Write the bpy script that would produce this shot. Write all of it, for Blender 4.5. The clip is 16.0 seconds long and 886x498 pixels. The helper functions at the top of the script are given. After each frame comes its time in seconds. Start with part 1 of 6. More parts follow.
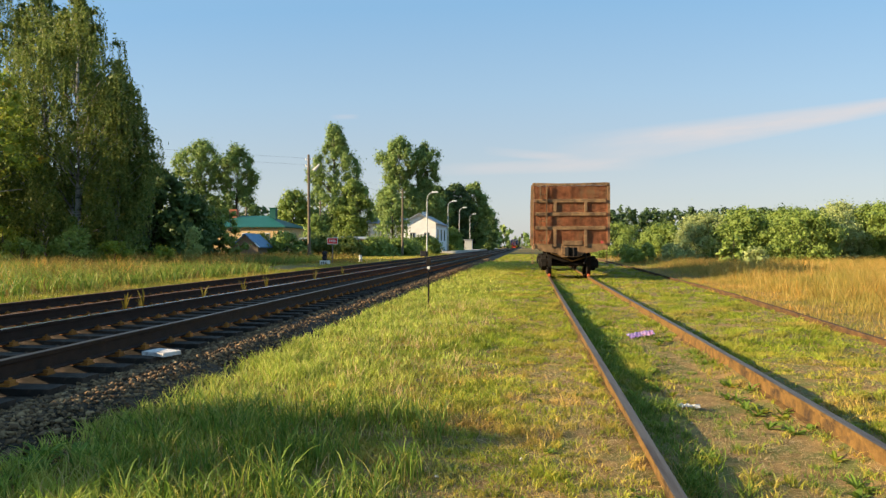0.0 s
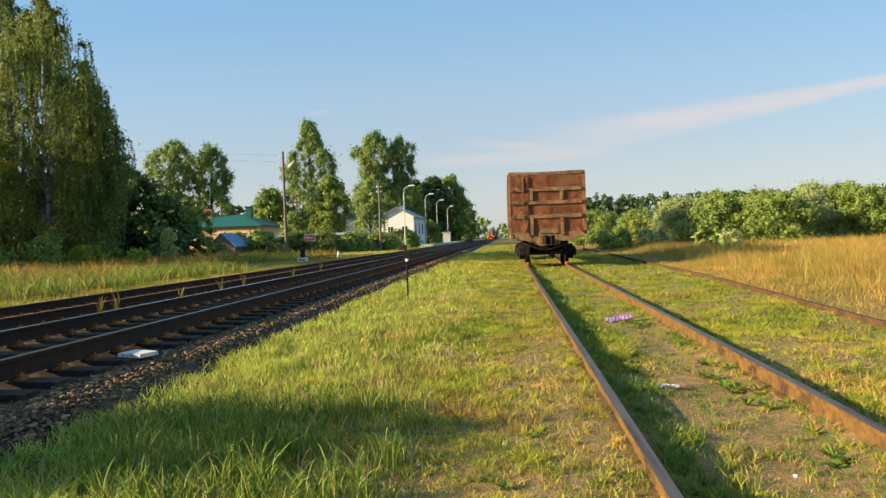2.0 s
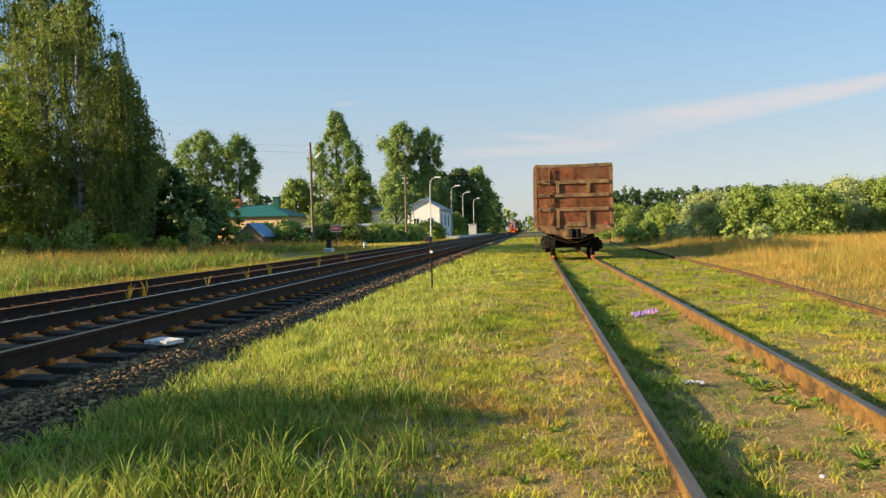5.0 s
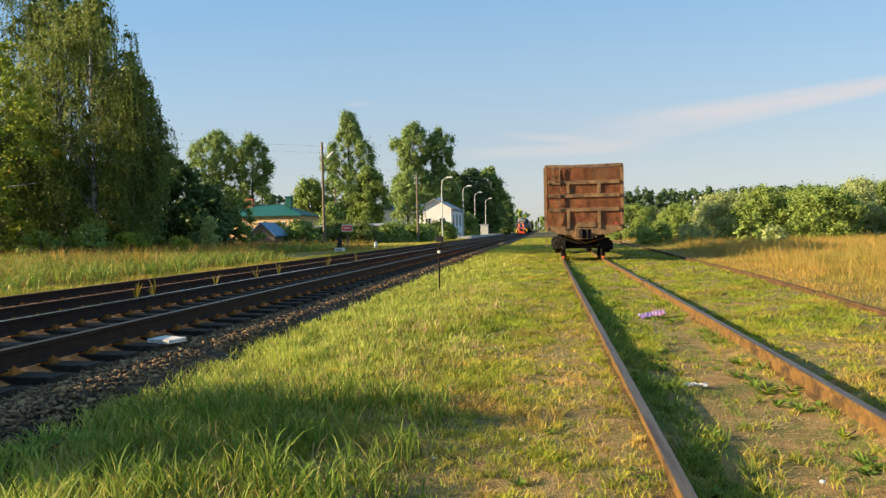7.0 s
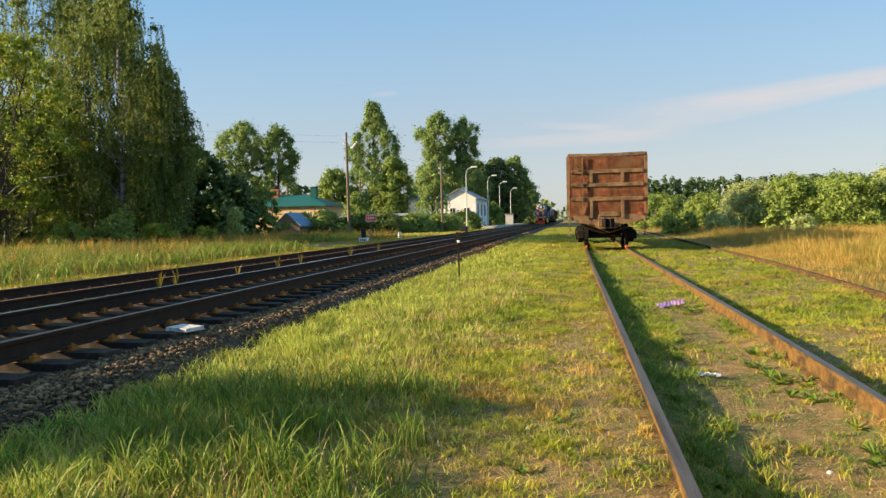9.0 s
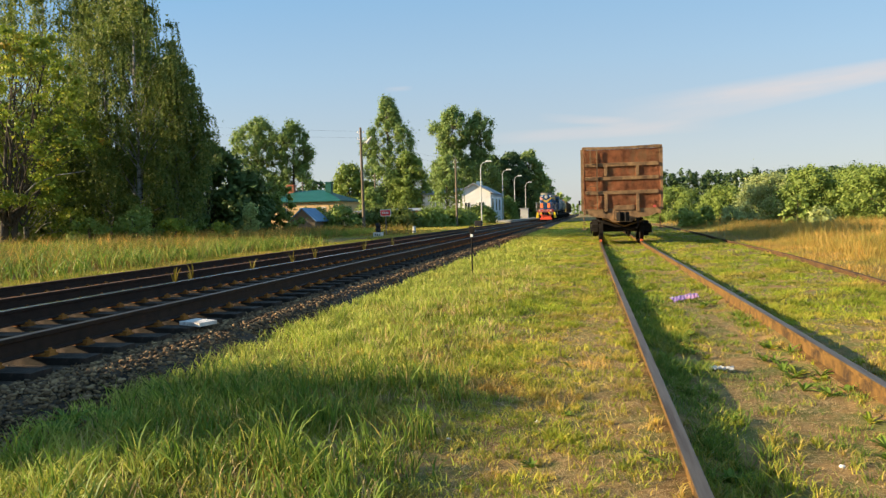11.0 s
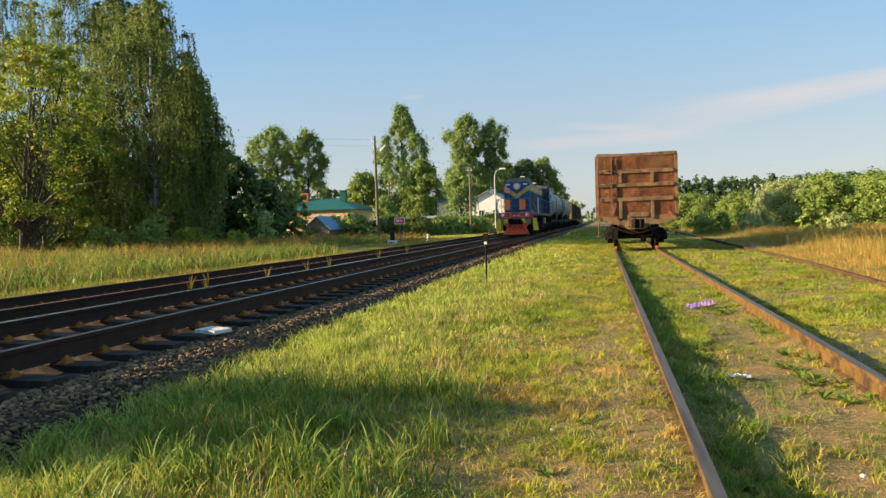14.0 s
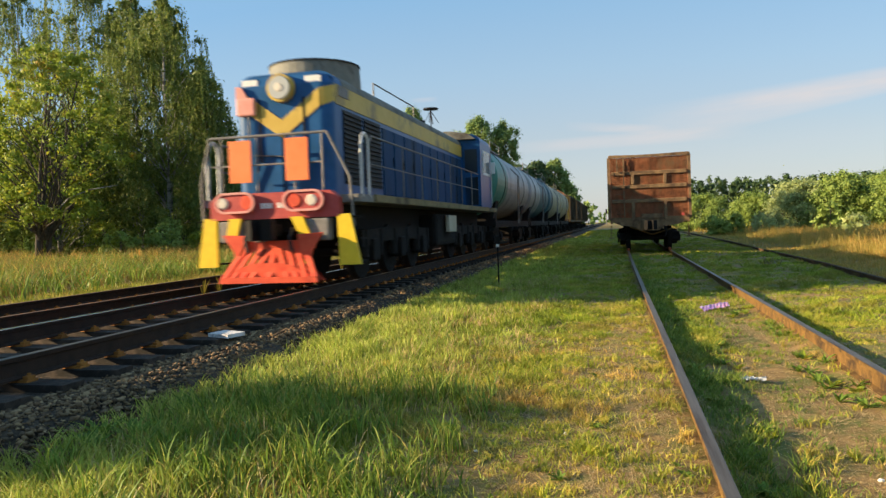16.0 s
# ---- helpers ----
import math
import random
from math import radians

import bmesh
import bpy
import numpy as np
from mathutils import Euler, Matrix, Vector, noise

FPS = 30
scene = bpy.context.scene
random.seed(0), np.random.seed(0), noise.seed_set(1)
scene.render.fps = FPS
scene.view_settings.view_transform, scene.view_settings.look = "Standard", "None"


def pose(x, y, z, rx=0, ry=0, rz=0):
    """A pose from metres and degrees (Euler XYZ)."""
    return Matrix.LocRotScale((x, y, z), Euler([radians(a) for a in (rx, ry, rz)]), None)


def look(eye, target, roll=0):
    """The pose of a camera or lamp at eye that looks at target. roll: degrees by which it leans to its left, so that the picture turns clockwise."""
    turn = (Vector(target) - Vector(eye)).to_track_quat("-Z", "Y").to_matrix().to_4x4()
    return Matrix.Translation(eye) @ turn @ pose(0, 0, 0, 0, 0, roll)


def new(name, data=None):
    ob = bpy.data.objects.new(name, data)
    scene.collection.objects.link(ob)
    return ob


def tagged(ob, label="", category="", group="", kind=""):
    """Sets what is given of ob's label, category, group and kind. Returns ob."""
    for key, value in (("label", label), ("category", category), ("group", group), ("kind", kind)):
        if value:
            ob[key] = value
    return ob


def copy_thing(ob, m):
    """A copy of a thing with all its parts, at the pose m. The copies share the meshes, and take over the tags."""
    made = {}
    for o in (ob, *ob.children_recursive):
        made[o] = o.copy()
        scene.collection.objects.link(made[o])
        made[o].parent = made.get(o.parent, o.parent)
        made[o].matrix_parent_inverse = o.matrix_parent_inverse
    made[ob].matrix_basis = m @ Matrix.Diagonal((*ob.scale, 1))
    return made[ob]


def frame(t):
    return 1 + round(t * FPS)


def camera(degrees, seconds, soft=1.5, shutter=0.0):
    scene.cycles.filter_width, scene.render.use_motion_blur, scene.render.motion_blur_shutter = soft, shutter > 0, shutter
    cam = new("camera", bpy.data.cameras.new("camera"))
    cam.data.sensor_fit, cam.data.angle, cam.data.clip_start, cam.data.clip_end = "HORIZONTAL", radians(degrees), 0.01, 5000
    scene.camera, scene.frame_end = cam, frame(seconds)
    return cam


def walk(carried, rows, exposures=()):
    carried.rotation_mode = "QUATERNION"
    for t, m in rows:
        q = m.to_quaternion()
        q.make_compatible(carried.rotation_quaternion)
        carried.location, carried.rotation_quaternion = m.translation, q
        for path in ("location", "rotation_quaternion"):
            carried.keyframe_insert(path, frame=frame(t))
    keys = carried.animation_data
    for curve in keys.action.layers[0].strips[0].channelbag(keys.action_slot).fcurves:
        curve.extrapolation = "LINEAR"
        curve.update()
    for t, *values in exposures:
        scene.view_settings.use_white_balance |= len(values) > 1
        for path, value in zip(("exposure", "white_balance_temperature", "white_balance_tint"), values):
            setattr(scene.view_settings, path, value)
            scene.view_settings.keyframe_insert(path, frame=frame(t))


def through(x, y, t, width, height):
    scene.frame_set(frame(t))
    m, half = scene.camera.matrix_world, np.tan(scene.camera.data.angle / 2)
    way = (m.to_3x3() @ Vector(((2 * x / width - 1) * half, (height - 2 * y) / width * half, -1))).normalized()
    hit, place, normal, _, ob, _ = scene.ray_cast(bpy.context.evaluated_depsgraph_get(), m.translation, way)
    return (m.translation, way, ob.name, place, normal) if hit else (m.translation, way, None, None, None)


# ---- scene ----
cam = camera(63.0, 16.0, soft=1.4, shutter=0.25)
PATH = [
    (0, (-0.023, -0.089, 1.531), (-0.2507, 1.8976, 1.5220), 0.09),
    (0.5, (-0.019, -0.086, 1.530), (-0.2386, 1.9024, 1.5234), -0.20),
    (1, (-0.014, -0.069, 1.510), (-0.2142, 1.9213, 1.4983), -1.03),
    (1.5, (-0.007, -0.077, 1.504), (-0.1844, 1.9149, 1.4813), -1.61),
    (2, (-0.002, -0.071, 1.495), (-0.1715, 1.9213, 1.4659), -1.88),
    (2.5, (-0.003, -0.065, 1.496), (-0.2093, 1.9241, 1.4606), -1.52),
    (3, (0.006, -0.055, 1.489), (-0.1981, 1.9344, 1.4450), -1.22),
    (3.5, (-0.002, -0.071, 1.496), (-0.2166, 1.9165, 1.4440), -0.83),
    (4, (0.007, -0.053, 1.491), (-0.2167, 1.9338, 1.4342), -1.07),
    (6.5, (0.064, -0.039, 1.498), (-0.1970, 1.9432, 1.4606), -0.96),
    (7, (0.118, 0.000, 1.490), (-0.1563, 1.9808, 1.4415), -1.06),
    (7.5, (0.172, -0.002, 1.490), (-0.1285, 1.9748, 1.4340), -1.51),
    (8, (0.212, -0.004, 1.486), (-0.1048, 1.9702, 1.4212), -1.52),
    (8.5, (0.237, -0.002, 1.483), (-0.0967, 1.9686, 1.4136), -1.27),
    (9, (0.252, 0.007, 1.482), (-0.0923, 1.9762, 1.4068), -1.21),
    (11.5, (0.296, 0.015, 1.473), (-0.0997, 1.9731, 1.3832), -1.44),
    (12, (0.293, 0.010, 1.474), (-0.1117, 1.9668, 1.3849), -1.38),
    (12.5, (0.290, -0.000, 1.480), (-0.1215, 1.9558, 1.4051), -1.50),
    (13, (0.292, 0.022, 1.472), (-0.1224, 1.9773, 1.4021), -1.60),
    (13.5, (0.290, 0.025, 1.474), (-0.1261, 1.9797, 1.4035), -1.68),
    (14, (0.297, 0.027, 1.468), (-0.1267, 1.9806, 1.4015), -1.72),
    (14.5, (0.307, 0.012, 1.479), (-0.1233, 1.9645, 1.4156), -1.90),
    (15, (0.302, 0.021, 1.476), (-0.1322, 1.9725, 1.4153), -1.96),
    (15.5, (0.302, 0.024, 1.480), (-0.1403, 1.9737, 1.4195), -2.08),
    (16, (0.297, 0.030, 1.478), (-0.1587, 1.9761, 1.4189), -2.02),
]
walk(cam, [(t, look(eye, target, roll)) for t, eye, target, roll in PATH])

# ---- light: low evening sun from the left, slightly behind, and a clear sky with thin cloud ----
SUN_EL, SUN_SIDE = radians(17.8), radians(17)   # height; angle behind due left
scene.view_settings.exposure = 1.35
world = bpy.data.worlds.new("evening_sky")
scene.world = world
world.use_nodes = True
wn, wl = world.node_tree.nodes, world.node_tree.links
wbg = wn["Background"]
sky = wn.new("ShaderNodeTexSky")
sky.sky_type, sky.sun_disc = "NISHITA", False
sky.sun_elevation, sky.sun_rotation = SUN_EL, radians(270) - SUN_SIDE
sky.air_density, sky.dust_density, sky.ozone_density = 1.0, 0.7, 2.0
co = wn.new("ShaderNodeTexCoord")
sep = wn.new("ShaderNodeSeparateXYZ")
wl.new(co.outputs["Generated"], sep.inputs[0])


def wmath(op, a, b=None, clamp=False):
    n = wn.new("ShaderNodeMath")
    n.operation, n.use_clamp = op, clamp
    for i, v in enumerate((a, b)):
        if v is None:
            continue
        if isinstance(v, (int, float)):
            n.inputs[i].default_value = v
        else:
            wl.new(v, n.inputs[i])
    return n.outputs[0]


# slopes seen from the ground: across = x / y, up = z / y
yy = wmath("MAXIMUM", sep.outputs[1], 0.05)
across, up = wmath("DIVIDE", sep.outputs[0], yy), wmath("DIVIDE", sep.outputs[2], yy)
comb = wn.new("ShaderNodeCombineXYZ")
tilt = wmath("SUBTRACT", up, wmath("MULTIPLY", across, 0.093))
wl.new(wmath("MULTIPLY", across, 2.2), comb.inputs[0])
wl.new(wmath("MULTIPLY", tilt, 16.0), comb.inputs[1])
cn = wn.new("ShaderNodeTexNoise")
cn.inputs["Scale"].default_value, cn.inputs["Detail"].default_value, cn.inputs["Roughness"].default_value = 2.0, 8, 0.6
wl.new(comb.outputs[0], cn.inputs["Vector"])


def bump1(x, centre, width):
    d = wmath("DIVIDE", wmath("SUBTRACT", x, centre), width)
    return wmath("SUBTRACT", 1.0, wmath("MULTIPLY", d, d), clamp=True)


def line(x, at, slope):
    return wmath("ADD", wmath("MULTIPLY", x, slope), at)


ramp_in = wmath("MULTIPLY", wmath("ADD", across, -0.02), 6.0, clamp=True)
thick = wmath("MAXIMUM", line(across, 0.032, -0.042), 0.010)
centre = line(across, 0.117, 0.132)
off = wmath("DIVIDE", wmath("SUBTRACT", up, wmath("ADD", wmath("MULTIPLY", wmath("MULTIPLY", across, across), 0.02), centre)), thick)
band = wmath("MULTIPLY", wmath("SUBTRACT", 1.0, wmath("MULTIPLY", off, off), clamp=True), ramp_in)
low = wmath("MULTIPLY", bump1(wmath("SUBTRACT", up, wmath("MULTIPLY", across, 0.02)), 0.108, 0.010), bump1(across, 0.02, 0.16))
wisp = wmath("MULTIPLY", bump1(wmath("ADD", up, wmath("MULTIPLY", across, 0.10)), 0.126, 0.007), bump1(across, 0.01, 0.07))
streak = wmath("MULTIPLY", bump1(up, 0.182, 0.004), bump1(across, -0.255, 0.022))
veil = wmath("MULTIPLY", bump1(up, 0.075, 0.05), wmath("MULTIPLY", wmath("ADD", across, 0.10), 4.0, clamp=True))
cloud = wmath("ADD", wmath("ADD", wmath("MULTIPLY", band, 0.95), wmath("MULTIPLY", low, 0.6)), wmath("ADD", wmath("MULTIPLY", streak, 0.45), wmath("ADD", wmath("MULTIPLY", wisp, 0.55), wmath("MULTIPLY", veil, 0.12))))
cloud = wmath("MULTIPLY", cloud, wmath("MULTIPLY", wmath("SUBTRACT", 1.5, across), 1.5, clamp=True))
cloud = wmath("MULTIPLY", cloud, wmath("MULTIPLY", wmath("SUBTRACT", cn.outputs["Fac"], 0.16), 2.1, clamp=True), clamp=True)
# thin haze: clear blue above, paler and greyer towards the horizon
hz = wn.new("ShaderNodeValToRGB")
while len(hz.color_ramp.elements) < 4:
    hz.color_ramp.elements.new(0.5)
for el, (at, tone) in zip(hz.color_ramp.elements, ((0.0, (0.92, 0.93, 0.98)), (0.35, (0.76, 0.88, 1.0)), (0.62, (0.62, 0.90, 1.16)), (1.0, (0.43, 0.82, 1.24)))):
    el.position, el.color = at, (*tone, 1)
wl.new(wmath("MULTIPLY", up, 3.0, clamp=True), hz.inputs[0])
hs = wn.new("ShaderNodeVectorMath")
hs.operation = "SCALE"
hs.inputs["Scale"].default_value = 3.45
wl.new(hz.outputs[0], hs.inputs[0])
mh = wn.new("ShaderNodeMix")
mh.data_type = "RGBA"
mh.inputs["Factor"].default_value = 0.72
wl.new(sky.outputs[0], mh.inputs["A"])
wl.new(hs.outputs[0], mh.inputs["B"])
mc = wn.new("ShaderNodeMix")
mc.data_type = "RGBA"
mc.inputs["B"].default_value = (4.15, 3.75, 3.65, 1)
wl.new(wmath("MULTIPLY", cloud, 0.85), mc.inputs["Factor"])
wl.new(mh.outputs["Result"], mc.inputs["A"])
wl.new(mc.outputs["Result"], wbg.inputs[0])
wbg.inputs[1].default_value = 0.075
sun = new("sun", bpy.data.lights.new("sun", "SUN"))
sun.data.energy, sun.data.angle, sun.data.color = 5.0, radians(0.6), (1.0, 0.78, 0.48)
sun.matrix_world = look((-50 * math.cos(SUN_SIDE), -50 * math.sin(SUN_SIDE), 50 * math.tan(SUN_EL)), (0, 0, 0))


# ---- materials ----
def ramp_node(nt, fac, stops):
    r = nt.nodes.new("ShaderNodeValToRGB")
    while len(r.color_ramp.elements) < len(stops):
        r.color_ramp.elements.new(0.5)
    for e, (p, c) in zip(r.color_ramp.elements, stops):
        e.position, e.color = p, (*c, 1)
    nt.links.new(fac, r.inputs[0])
    return r.outputs[0]


def noise_node(nt, scale, detail=4, rough=0.6, stretch=None, offset=False):
    n = nt.nodes.new("ShaderNodeTexNoise")
    n.inputs["Scale"].default_value, n.inputs["Detail"].default_value, n.inputs["Roughness"].default_value = scale, detail, rough
    c = nt.nodes.new("ShaderNodeTexCoord")
    out = c.outputs["Object"]
    if stretch:
        m = nt.nodes.new("ShaderNodeMapping")
        m.inputs["Scale"].default_value = stretch
        nt.links.new(out, m.inputs[0])
        out = m.outputs[0]
    nt.links.new(out, n.inputs["Vector"])
    return n.outputs["Fac"]


def mix_col(nt, fac, a, b, mode="MIX"):
    m = nt.nodes.new("ShaderNodeMix")
    m.data_type, m.blend_type = "RGBA", mode
    for sock, v in ((m.inputs["Factor"], fac), (m.inputs["A"], a), (m.inputs["B"], b)):
        if isinstance(v, (int, float)):
            sock.default_value = v
        elif isinstance(v, tuple):
            sock.default_value = (*v, 1)
        else:
            nt.links.new(v, sock)
    return m.outputs["Result"]


def surface(name, c1, c2, scale=3.0, rough=0.8, metal=0.0, stain=None, stain_at=0.6, bump=0.15, bump_scale=30.0, stretch=None, vary=0.0, spec=0.3):
    """Two-tone grain, an optional third stain colour in patches, fine relief."""
    mat = bpy.data.materials.new(name)
    mat.use_nodes = True
    nt = mat.node_tree
    bsdf = nt.nodes["Principled BSDF"]
    col = ramp_node(nt, noise_node(nt, scale, 6, 0.65, stretch), ((0.32, c1), (0.68, c2)))
    if stain:
        s = noise_node(nt, scale * 0.37, 8, 0.7, stretch)
        f = ramp_node(nt, s, ((stain_at - 0.07, (0, 0, 0)), (stain_at + 0.07, (1, 1, 1))))
        col = mix_col(nt, f, col, stain)
    if vary:
        oi = nt.nodes.new("ShaderNodeObjectInfo")
        f = ramp_node(nt, oi.outputs["Random"], ((0.0, (1 - vary,) * 3), (1.0, (1 + vary,) * 3)))
        col = mix_col(nt, 1.0, col, f, "MULTIPLY")
    nt.links.new(col, bsdf.inputs["Base Color"])
    bsdf.inputs["Roughness"].default_value, bsdf.inputs["Metallic"].default_value = rough, metal
    bsdf.inputs["Specular IOR Level"].default_value = spec
    if bump:
        b = nt.nodes.new("ShaderNodeBump")
        b.inputs["Strength"].default_value, b.inputs["Distance"].default_value = bump, 0.02
        nt.links.new(noise_node(nt, bump_scale, 5, 0.7, stretch), b.inputs["Height"])
        nt.links.new(b.outputs[0], bsdf.inputs["Normal"])
    return mat


def leaf_mat(name, tones, patch=None, patch_scale=0.5, through=0.35, rough=0.55, patch_at=0.55, mottle=0.0):
    """Foliage: a tone per leaf or blade, patches of another tone by place, some light let through."""
    mat = bpy.data.materials.new(name)
    mat.use_nodes = True
    nt = mat.node_tree
    bsdf, outn = nt.nodes["Principled BSDF"], nt.nodes["Material Output"]
    g = nt.nodes.new("ShaderNodeNewGeometry")
    n = len(tones)
    col = ramp_node(nt, g.outputs["Random Per Island"], [(i / max(1, n - 1), c) for i, c in enumerate(tones)])
    if patch:
        s = noise_node(nt, patch_scale, 5, 0.65)
        f = ramp_node(nt, s, ((patch_at - 0.08, (0, 0, 0)), (patch_at + 0.08, (1, 1, 1))))
        col = mix_col(nt, f, col, ramp_node(nt, g.outputs["Random Per Island"], [(i / max(1, len(patch) - 1), c) for i, c in enumerate(patch)]))
    if mottle:
        f = ramp_node(nt, noise_node(nt, mottle, 3, 0.7), ((0.36, (0.52, 0.56, 0.5)), (0.64, (1.28, 1.22, 1.2))))
        col = mix_col(nt, 1.0, col, f, "MULTIPLY")
    nt.links.new(col, bsdf.inputs["Base Color"])
    bsdf.inputs["Roughness"].default_value = rough
    bsdf.inputs["Specular IOR Level"].default_value = 0.25
    tr = nt.nodes.new("ShaderNodeBsdfTranslucent")
    nt.links.new(col, tr.inputs["Color"])
    ms = nt.nodes.new("ShaderNodeMixShader")
    ms.inputs[0].default_value = through
    nt.links.new(bsdf.outputs[0], ms.inputs[1])
    nt.links.new(tr.outputs[0], ms.inputs[2])
    nt.links.new(ms.outputs[0], outn.inputs["Surface"])
    return mat


def glow_mat(name, colour, strength):
    mat = bpy.data.materials.new(name)
    mat.use_nodes = True
    b = mat.node_tree.nodes["Principled BSDF"]
    b.inputs["Base Color"].default_value = (*colour, 1)
    b.inputs["Emission Color"].default_value = (*colour, 1)
    b.inputs["Emission Strength"].default_value = strength
    return mat


def glass_mat(name, tint=(0.03, 0.04, 0.05)):
    mat = bpy.data.materials.new(name)
    mat.use_nodes = True
    b = mat.node_tree.nodes["Principled BSDF"]
    b.inputs["Base Color"].default_value = (*tint, 1)
    b.inputs["Roughness"].default_value = 0.16
    b.inputs["Specular IOR Level"].default_value = 0.3
    return mat


SOIL = surface("soil_and_straw", (0.164, 0.096, 0.035), (0.359, 0.227, 0.087), 7.0, 0.95, stain=(0.133, 0.139, 0.034), stain_at=0.52, bump=0.8, bump_scale=55)
FIELD = surface("field_floor", (0.10, 0.09, 0.03), (0.20, 0.16, 0.06), 1.5, 0.95, bump=0.5, bump_scale=20)
BALLAST = surface("ballast", (0.026, 0.018, 0.012), (0.098, 0.068, 0.043), 22.0, 0.9, stain=(0.019, 0.013, 0.009), stain_at=0.52, bump=1.0, bump_scale=28)
STONE = leaf_mat("ballast_stone", ((0.048, 0.030, 0.018), (0.168, 0.100, 0.050), (0.088, 0.055, 0.031), (0.376, 0.251, 0.130), (0.052, 0.033, 0.020), (0.224, 0.141, 0.073), (0.100, 0.070, 0.046), (0.296, 0.182, 0.087)), through=0.0, rough=0.95)
RUST = surface("rail_rust", (0.085, 0.046, 0.012), (0.195, 0.105, 0.028), 9.0, 0.85, stain=(0.042, 0.024, 0.011), stain_at=0.56, bump=0.35, bump_scale=60)
# Greasy rust with the shade of the rails' near sides put into the colour.
RUST_DARK = surface("shaded_rail_grease", (0.018, 0.009, 0.005), (0.043, 0.020, 0.011), 7.0, 0.75, bump=0.3, bump_scale=60)
RUST_OLD = surface("disused_rail_rust", (0.060, 0.032, 0.014), (0.135, 0.070, 0.026), 7.0, 0.9, stain=(0.04, 0.024, 0.014), stain_at=0.55, bump=0.35, bump_scale=60)
# Far main rail: its bright sky reflection is put into the colour.
HEAD_BRIGHT = surface("polished_skylit_rail_head", (0.46, 0.46, 0.48), (0.60, 0.60, 0.62), 4.0, 0.24, 1.0, stain=(0.24, 0.21, 0.19), stain_at=0.68, bump=0.04, stretch=(8, 0.2, 1))
# Near main rail, equally worn, darkened for the trees it would mirror.
HEAD_DIMMED = surface("rail_head", (0.060, 0.052, 0.048), (0.110, 0.098, 0.092), 4.0, 0.45, 0.7, stain=(0.081, 0.059, 0.048), stain_at=0.66, bump=0.05, stretch=(8, 0.2, 1))
HEAD_SIDING = surface("siding_rail_head", (0.105, 0.082, 0.064), (0.170, 0.138, 0.108), 5.0, 0.48, 0.6, stain=(0.075, 0.045, 0.025), stain_at=0.56, bump=0.1, stretch=(8, 0.4, 1))
HEAD_DULL = surface("rail_head_rusty", (0.149, 0.075, 0.043), (0.198, 0.115, 0.072), 6.0, 0.6, 0.2, bump=0.2)
PLATE = surface("tie_plate_rust", (0.244, 0.085, 0.013), (0.360, 0.141, 0.026), 14.0, 0.85, bump=0.3, vary=0.3)
CONCRETE_OLD = surface("sleeper_concrete", (0.030, 0.021, 0.015), (0.085, 0.058, 0.040), 9.0, 0.9, stain=(0.016, 0.012, 0.009), stain_at=0.49, bump=0.4, vary=0.25)
WAGON = surface("wagon_rust_paint", (0.165, 0.066, 0.033), (0.440, 0.165, 0.074), 2.6, 0.9, stain=(0.26, 0.150, 0.075), stain_at=0.57, bump=0.6, bump_scale=14, stretch=(1.5, 1.0, 0.8))
WAGON_POST = surface("wagon_post_paint", (0.130, 0.078, 0.042), (0.29, 0.175, 0.085), 4.0, 0.9, stain=(0.085, 0.050, 0.030), stain_at=0.55, bump=0.4, bump_scale=25)
# Grime, darkened further to carry the shade under the vehicles.
GRIME = surface("shade_darkened_grime", (0.005, 0.004, 0.0035), (0.013, 0.010, 0.008), 8.0, 0.9, stain=(0.022, 0.013, 0.008), stain_at=0.62, bump=0.4)
CHOCK = surface("chock_red", (0.42, 0.08, 0.025), (0.55, 0.14, 0.05), 12.0, 0.7, bump=0.2)
WHITE = surface("white_paint", (0.66, 0.64, 0.60), (0.80, 0.78, 0.74), 5.0, 0.7, stain=(0.45, 0.42, 0.37), stain_at=0.68, bump=0.15)
BLUE = surface("loco_blue", (0.010, 0.066, 0.175), (0.020, 0.10, 0.265), 1.6, 0.36, stain=(0.04, 0.075, 0.12), stain_at=0.60, bump=0.05, bump_scale=6, spec=0.22)
YELLOW = surface("loco_yellow", (0.50, 0.33, 0.055), (0.60, 0.41, 0.085), 2.5, 0.5, stain=(0.20, 0.15, 0.075), stain_at=0.58, bump=0.05)
BRIGHT_YELLOW = surface("step_yellow", (0.72, 0.47, 0.02), (0.82, 0.56, 0.03), 6.0, 0.5, stain=(0.3, 0.2, 0.05), stain_at=0.68, bump=0.1)
BEAM_RED = surface("beam_red", (0.36, 0.05, 0.045), (0.50, 0.085, 0.07), 4.0, 0.6, stain=(0.2, 0.05, 0.045), stain_at=0.6, bump=0.1)
PLOUGH_RED = surface("plough_red", (0.612, 0.060, 0.025), (0.722, 0.111, 0.047), 5.0, 0.5, stain=(0.340, 0.051, 0.025), stain_at=0.66, bump=0.1)
ORANGE = surface("panel_orange", (0.86, 0.20, 0.055), (0.92, 0.25, 0.08), 3.0, 0.5, bump=0.05)
# Darker copy of BLUE: side shade put into the colour, with oily stains.
DOOR_BLUE = surface("shaded_oily_door_blue", (0.008, 0.036, 0.090), (0.018, 0.070, 0.165), 1.3, 0.60, stain=(0.022, 0.028, 0.032), stain_at=0.54, bump=0.06, bump_scale=6, stretch=(1, 1, 0.3), spec=0.08)
ROOF_GREY = surface("loco_roof_grey", (0.130, 0.128, 0.108), (0.215, 0.208, 0.172), 4.0, 0.7, stain=(0.063, 0.056, 0.049), stain_at=0.58, bump=0.15)
